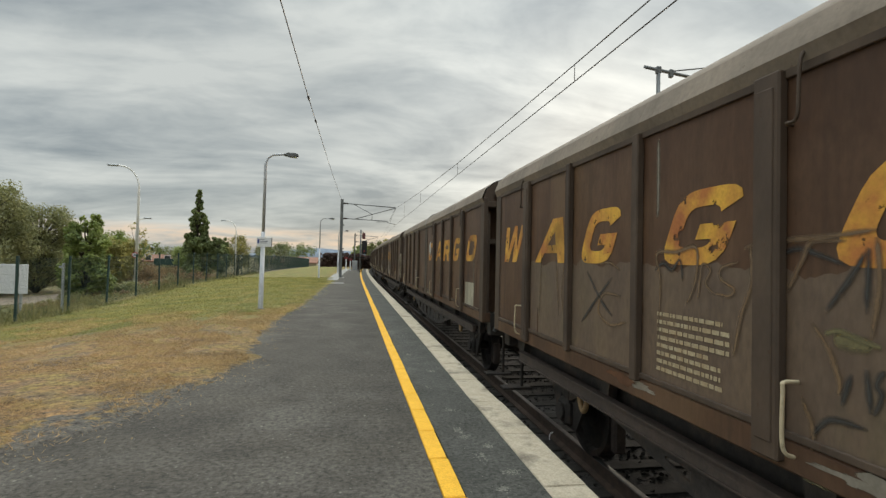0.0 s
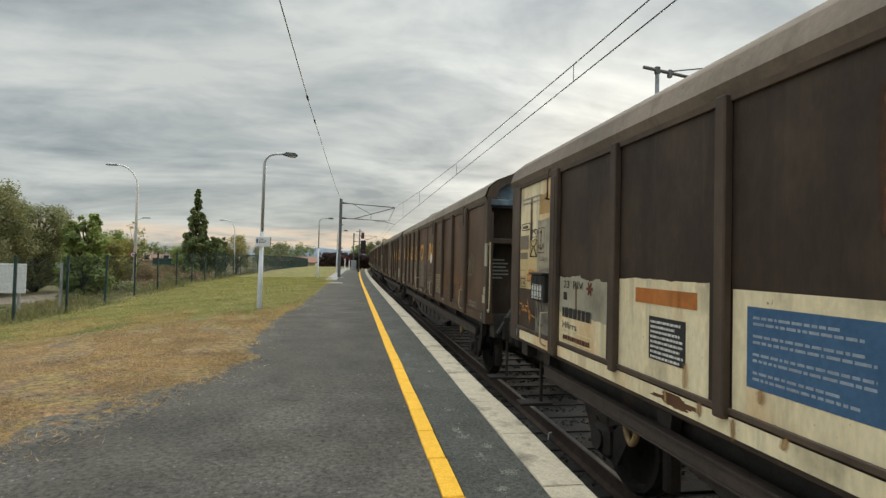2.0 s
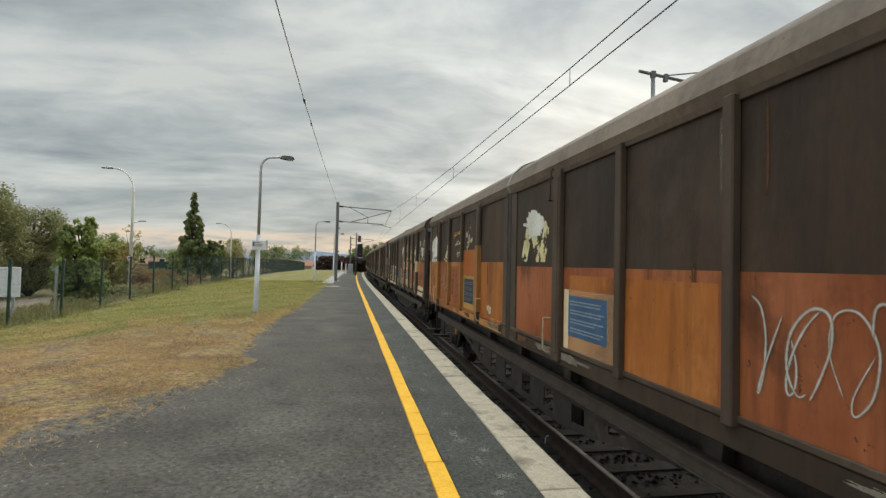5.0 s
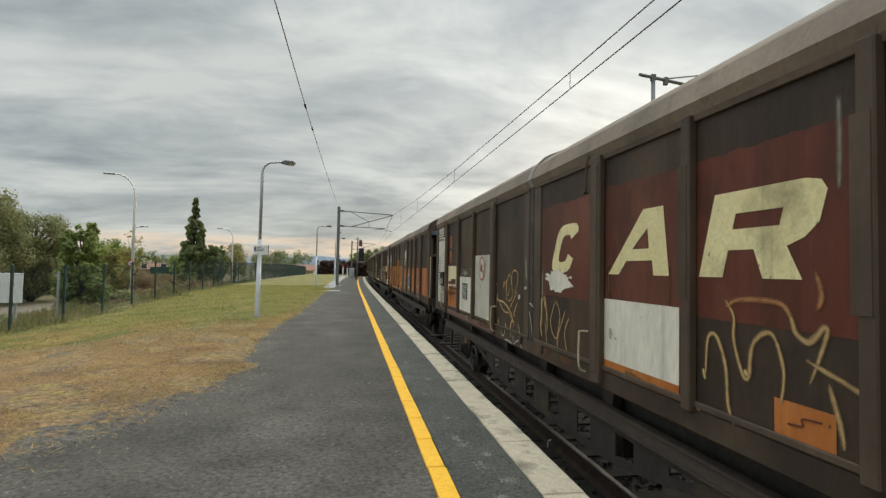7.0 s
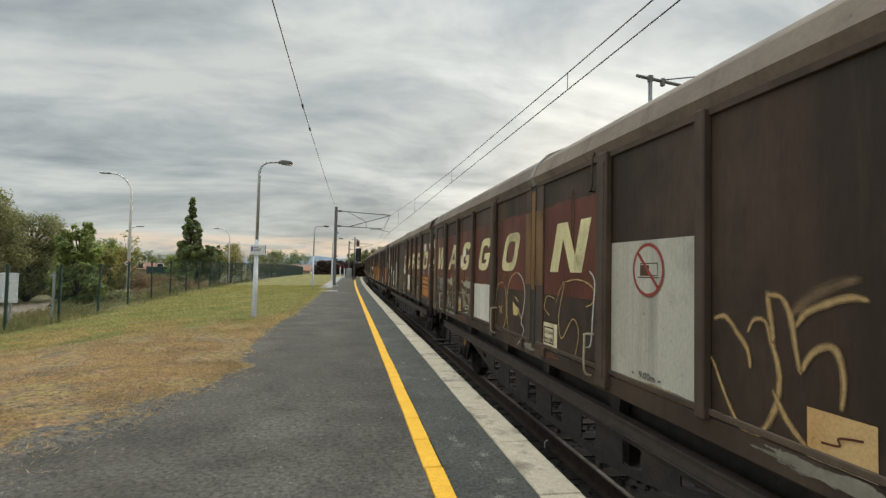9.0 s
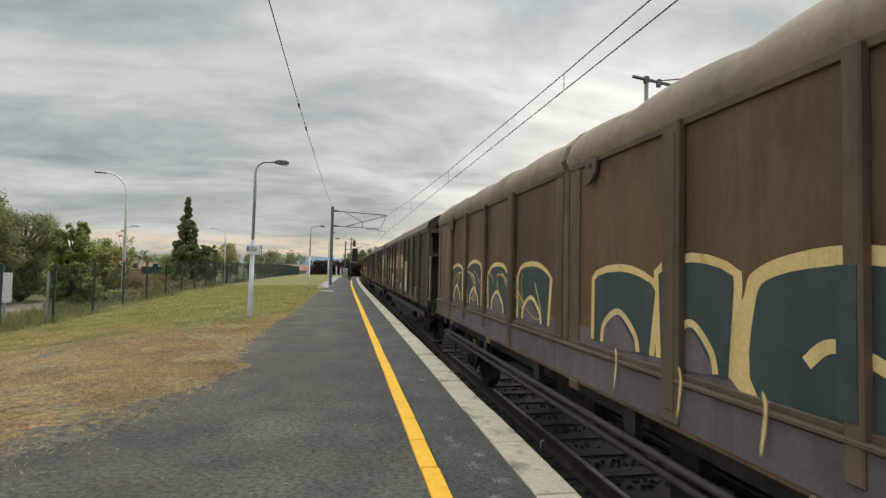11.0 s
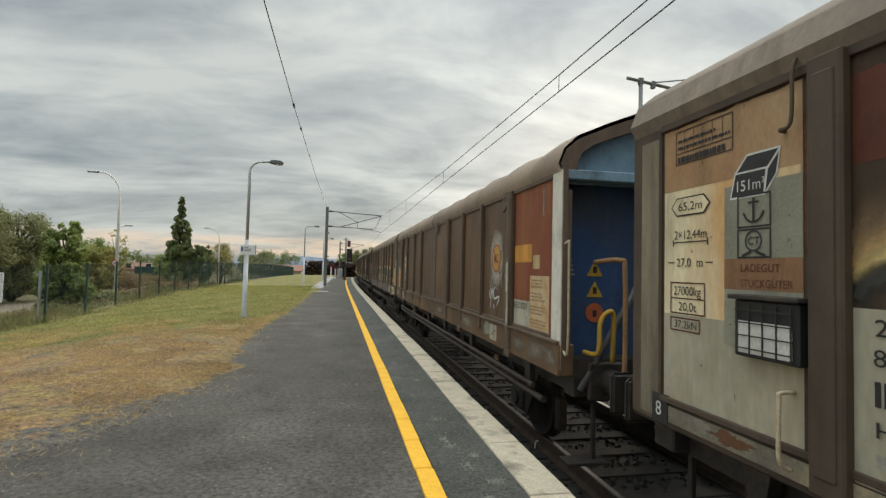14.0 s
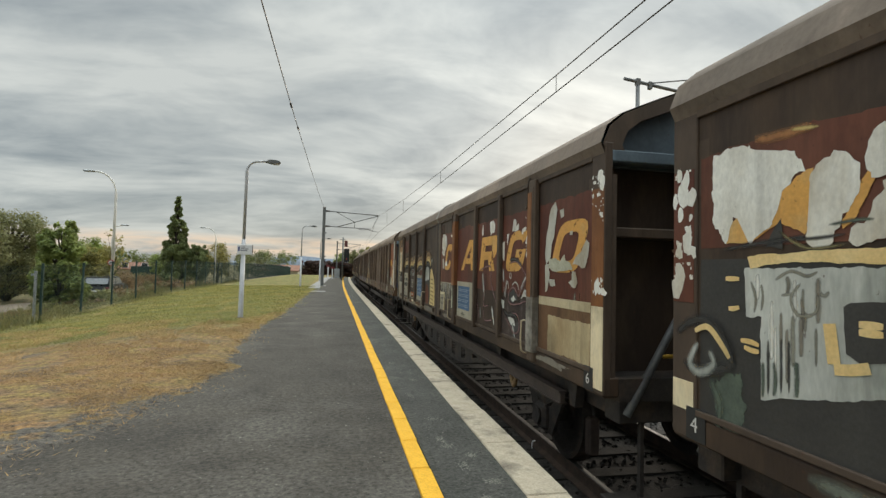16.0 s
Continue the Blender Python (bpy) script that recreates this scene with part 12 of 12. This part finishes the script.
    stroke(w, [(0.73, 1.44), (0.81, 1.48), (0.89, 1.46), (0.94, 1.48)], 0.013, spray_grey, 5.2, "smear")
    stroke(w, [(0.76, 1.37), (0.81, 1.38), (0.83, 1.37)], 0.013, spray_grey, 5.2, "smear")
    stroke(w, [(0.95, 1.39), (0.97, 1.38), (0.99, 1.4)], 0.013, spray_grey, 5.2, "smear")
    stroke(w, [(0.86, 1.43), (0.81, 1.36), (0.85, 1.29), (0.93, 1.31), (0.94, 1.39)], 0.013, spray_grey, 5.2, "smear")
    stroke(w, [(0.59, 1.43), (0.62, 1.35), (0.61, 1.28)], 0.013, spray_grey, 5.2, "smear")
    stroke(w, [(0.66, 1.06), (0.66, 0.98), (0.66, 0.89)], 0.017, spray_mossy, 5.3, "paint_run")
    stroke(w, [(0.72, 1.07), (0.73, 0.99), (0.72, 0.91)], 0.017, spray_mossy, 5.3, "paint_run")
    stroke(w, [(0.83, 1.09), (0.84, 1.02), (0.83, 0.93)], 0.017, spray_mossy, 5.3, "paint_run")
    stroke(w, [(0.84, 1.09), (0.84, 1.02), (0.84, 0.93)], 0.017, spray_mossy, 5.3, "paint_run")
    stroke(w, [(0.69, 1.17), (0.69, 1.04), (0.69, 0.91)], 0.012, mural_black, 5.4, "paint_run")
    stroke(w, [(0.76, 1.18), (0.76, 1.05), (0.76, 0.93)], 0.012, mural_black, 5.4, "paint_run")
    stroke(w, [(0.8, 1.18), (0.8, 1.06), (0.8, 0.94)], 0.012, mural_black, 5.4, "paint_run")
    stroke(w, [(0.07, 1.12), (0.17, 1.19), (0.32, 1.21), (0.44, 1.11), (0.49, 1)], 0.06, mural_black, 18)
    stroke(w, [(0.12, 0.96), (0.28, 0.95), (0.48, 1)], 0.06, mural_black, 18)
    stroke(w, [(0.22, 1.15), (0.32, 1.18), (0.42, 1.1), (0.47, 1.04)], 0.035, mural_cream, 18.5, "mural_line")
    stroke(w, [(0.24, 1.09), (0.18, 0.97), (0.26, 0.93), (0.36, 0.99), (0.33, 1.06)], 0.05, mural_smoke, 18.3)
    stroke(w, [(0.32, 0.91), (0.39, 0.78), (0.36, 0.6)], 0.06, spray_mossy, 7)
    stroke(w, [(0.64, 0.64), (0.77, 0.61), (0.96, 0.64)], 0.06, spray_mossy, 7)


def tags_g(w):
    """Dark rounded figures on the sill and a pale sprayed ground round the notice."""
    for pts in ([(11.27, 0.71), (11.33, 0.77), (11.47, 0.76), (11.54, 0.70), (11.50, 0.655), (11.54, 0.60), (11.49, 0.545), (11.36, 0.535), (11.27, 0.57)],
                [(11.58, 0.72), (11.64, 0.755), (11.72, 0.70), (11.82, 0.69), (11.875, 0.64), (11.87, 0.57), (11.83, 0.55), (11.78, 0.60), (11.74, 0.62), (11.71, 0.57), (11.62, 0.56)],
                [(11.91, 0.70), (11.96, 0.735), (12.01, 0.72), (12.02, 0.685), (11.96, 0.675)]):
        flat("mural_figure", smooth_outline(pts), mural_teal, w, 36)
        mid = Vector((sum(p[0] for p in pts), sum(p[1] for p in pts))) / len(pts)
        flat("mural_rim", smooth_outline([(mid.x + (d - mid.x) * 1.22, mid.y + (z - mid.y) * 1.25) for d, z in pts]), mural_cream, w, 35)
    for d, z in ((11.40, 0.685), (11.41, 0.61)):
        disc(w, d, z, 0.014, mural_cream, 37, "mural_dot")
    flat("mural_figure", smooth_outline([(10.86, 0.58), (10.88, 0.70), (10.96, 0.77), (11.05, 0.70), (11.07, 0.58)]), mural_lilac, w, 36)


BROWN = "dark brown covered wagon with "
SPECS = [
    # leading end at the start, painting, wall, rib, roof, words, bumpy, lid, numbers, gable, end wall, rails
    (155.45, paint_plain, wagon_brown, "faded white stencils", 0), (142.25, paint_plain, wagon_black, "faded white stencils", 0),
    (128.4, paint_f, wagon_black, "cream block shapes", 0), (115.2, paint_plain, wagon_brown, "faded white stencils", 0),
    (101.35, paint_plain, wagon_black, "faded stencils", 0), (88.15, paint_e, wagon_black, "cream block shapes", 0),
    (74.3, paint_plain, wagon_brown, "faded white stencils", 0), (61.1, paint_b, wagon_brown, "gold block shapes", 0),
    (47.25, paint_a, wagon_brown, "gold block shapes", 0), (34.05, paint_b, wagon_brown, "gold block shapes", 0),
    (20.1, paint_a, wagon_brown, "worn gold block shapes", 0), (6.9, paint_b, wagon_brown, "gold shapes and faint graffiti", 0),
    (-6.95, paint_c, wagon_black, "cream data panels and orange paint", 1), (-20.15, paint_d, wagon_black, "orange lower panels, flaking white paint", 1),
    (-33.9, paint_e, wagon_black, "cream block shapes and pale panels", 0), (-47.05, paint_f, wagon_black, "cream shapes and a round sign", 0),
    (-60.95, paint_g, wagon_plain, "", 2), (-74.15, paint_h, wagon_plain, "", 2),
    (-87.95, paint_i, wagon_black, "amber shapes and sprayed arches", 1), (-101.3, paint_j, wagon_black, "a smoky grey mural", 1),
    (-115.1, paint_plain, wagon_brown, "faded white stencils", 0),
]
NUMBERS = {6.9: ("", "2"), -6.95: ("1", "3"), -20.15: ("5", ""), -33.9: ("", "6"), -47.05: ("4", ""), -60.95: ("", "3"), -74.15: ("3", "7"), -87.95: ("8", "6"), -101.3: ("4", "")}
PLAIN_WORDS = {-60.95: "warm brown covered wagon with a teal and cream mural", -74.15: "warm brown covered wagon with round signs and ochre notices"}
TRAIN = []
for i, (front, paint, wall, what, kind) in enumerate(SPECS):
    leads = i % 2 == 0
    plain = kind == 2
    dark = wall is wagon_black
    far_end = {-74.15: end_blue, -33.9: mat("navy end wall paint", (0.024, 0.036, 0.062), (0.016, 0.022, 0.036), rough=0.5, scale=2, third=(0.05, 0.05, 0.05), wear=0.6), -6.95: recess_blue, 6.9: wagon_black}.get(front)
    gable = {-74.15: gable_blue, -6.95: gable_blue, -33.9: gable_dim, -87.95: gable_dim, 6.9: gable_dim, -20.15: gable_dim}.get(front)
    nose = {-47.05: 0.1, -6.95: 0.08, -87.95: 0.1, -74.15: 0.16}.get(front, 0.0)
    LAYOUT["tail"] = 0.24 if front == -6.95 else 0.05
    w, wheels = wagon(PLAIN_WORDS.get(front, BROWN + what), wall, rib_plain if plain else rib_brown, roof_warm if plain else (roof_dark if dark else roof_grey), not leads, leads, plain, kind == 1, NUMBERS.get(front, ("", "")), gable, far_end, nose=nose, even=front == -87.95, bare=front == -101.3)
    paint(w)
    if -110 < front < 25:
        weathering(w, i + 3)
    TRAIN.append((w, front, wheels))


def car_pose(front, t):
    """A wagon rides on its two axles."""
    s = front + SPEED * t
    a, b = along(s - 1.8, TRACK_X), along(s - 10.8, TRACK_X)
    d = Vector((a[0] - b[0], a[1] - b[1], 0)).normalized()
    p = Vector((a[0], a[1], RAIL_Z)) + d * 1.8
    return pose(p.x, p.y, p.z, 0, 0, math.degrees(math.atan2(-d.x, d.y)))


# the car on the lane: seconds, place, heading in degrees
DRIVE = [(0, -107.0, -48.0, -49), (13.69, -25.0, 20.4, -49), (14.29, -20.3, 24.4, -48), (14.69, -17.4, 26.8, -46), (14.89, -16.2, 27.9, -40), (15.09, -15.7, 29.0, -12), (15.29, -15.3, 30.9, -1), (15.49, -15.0, 32.9, 5), (15.69, -14.8, 34.6, 7), (15.89, -14.6, 36.2, 8), (16, -14.5, 37.0, 8)]


def motions():
    for w, front, wheels in TRAIN:
        walk(w, [(float(t), car_pose(front, t)) for t in np.arange(0, 16.01, 0.5)])
        if -110 < front < 40:
            for ws, y in wheels:
                turn = math.degrees(SPEED / 0.46) * 0.1
                walk(ws, [(k * 0.1, pose(0, y, 0.46, -turn * k, 0, 0)) for k in range(161)])
    walk(CAR, [(t, pose(x, y, -0.952, 0, 0, a)) for t, x, y, a in DRIVE])


motions()
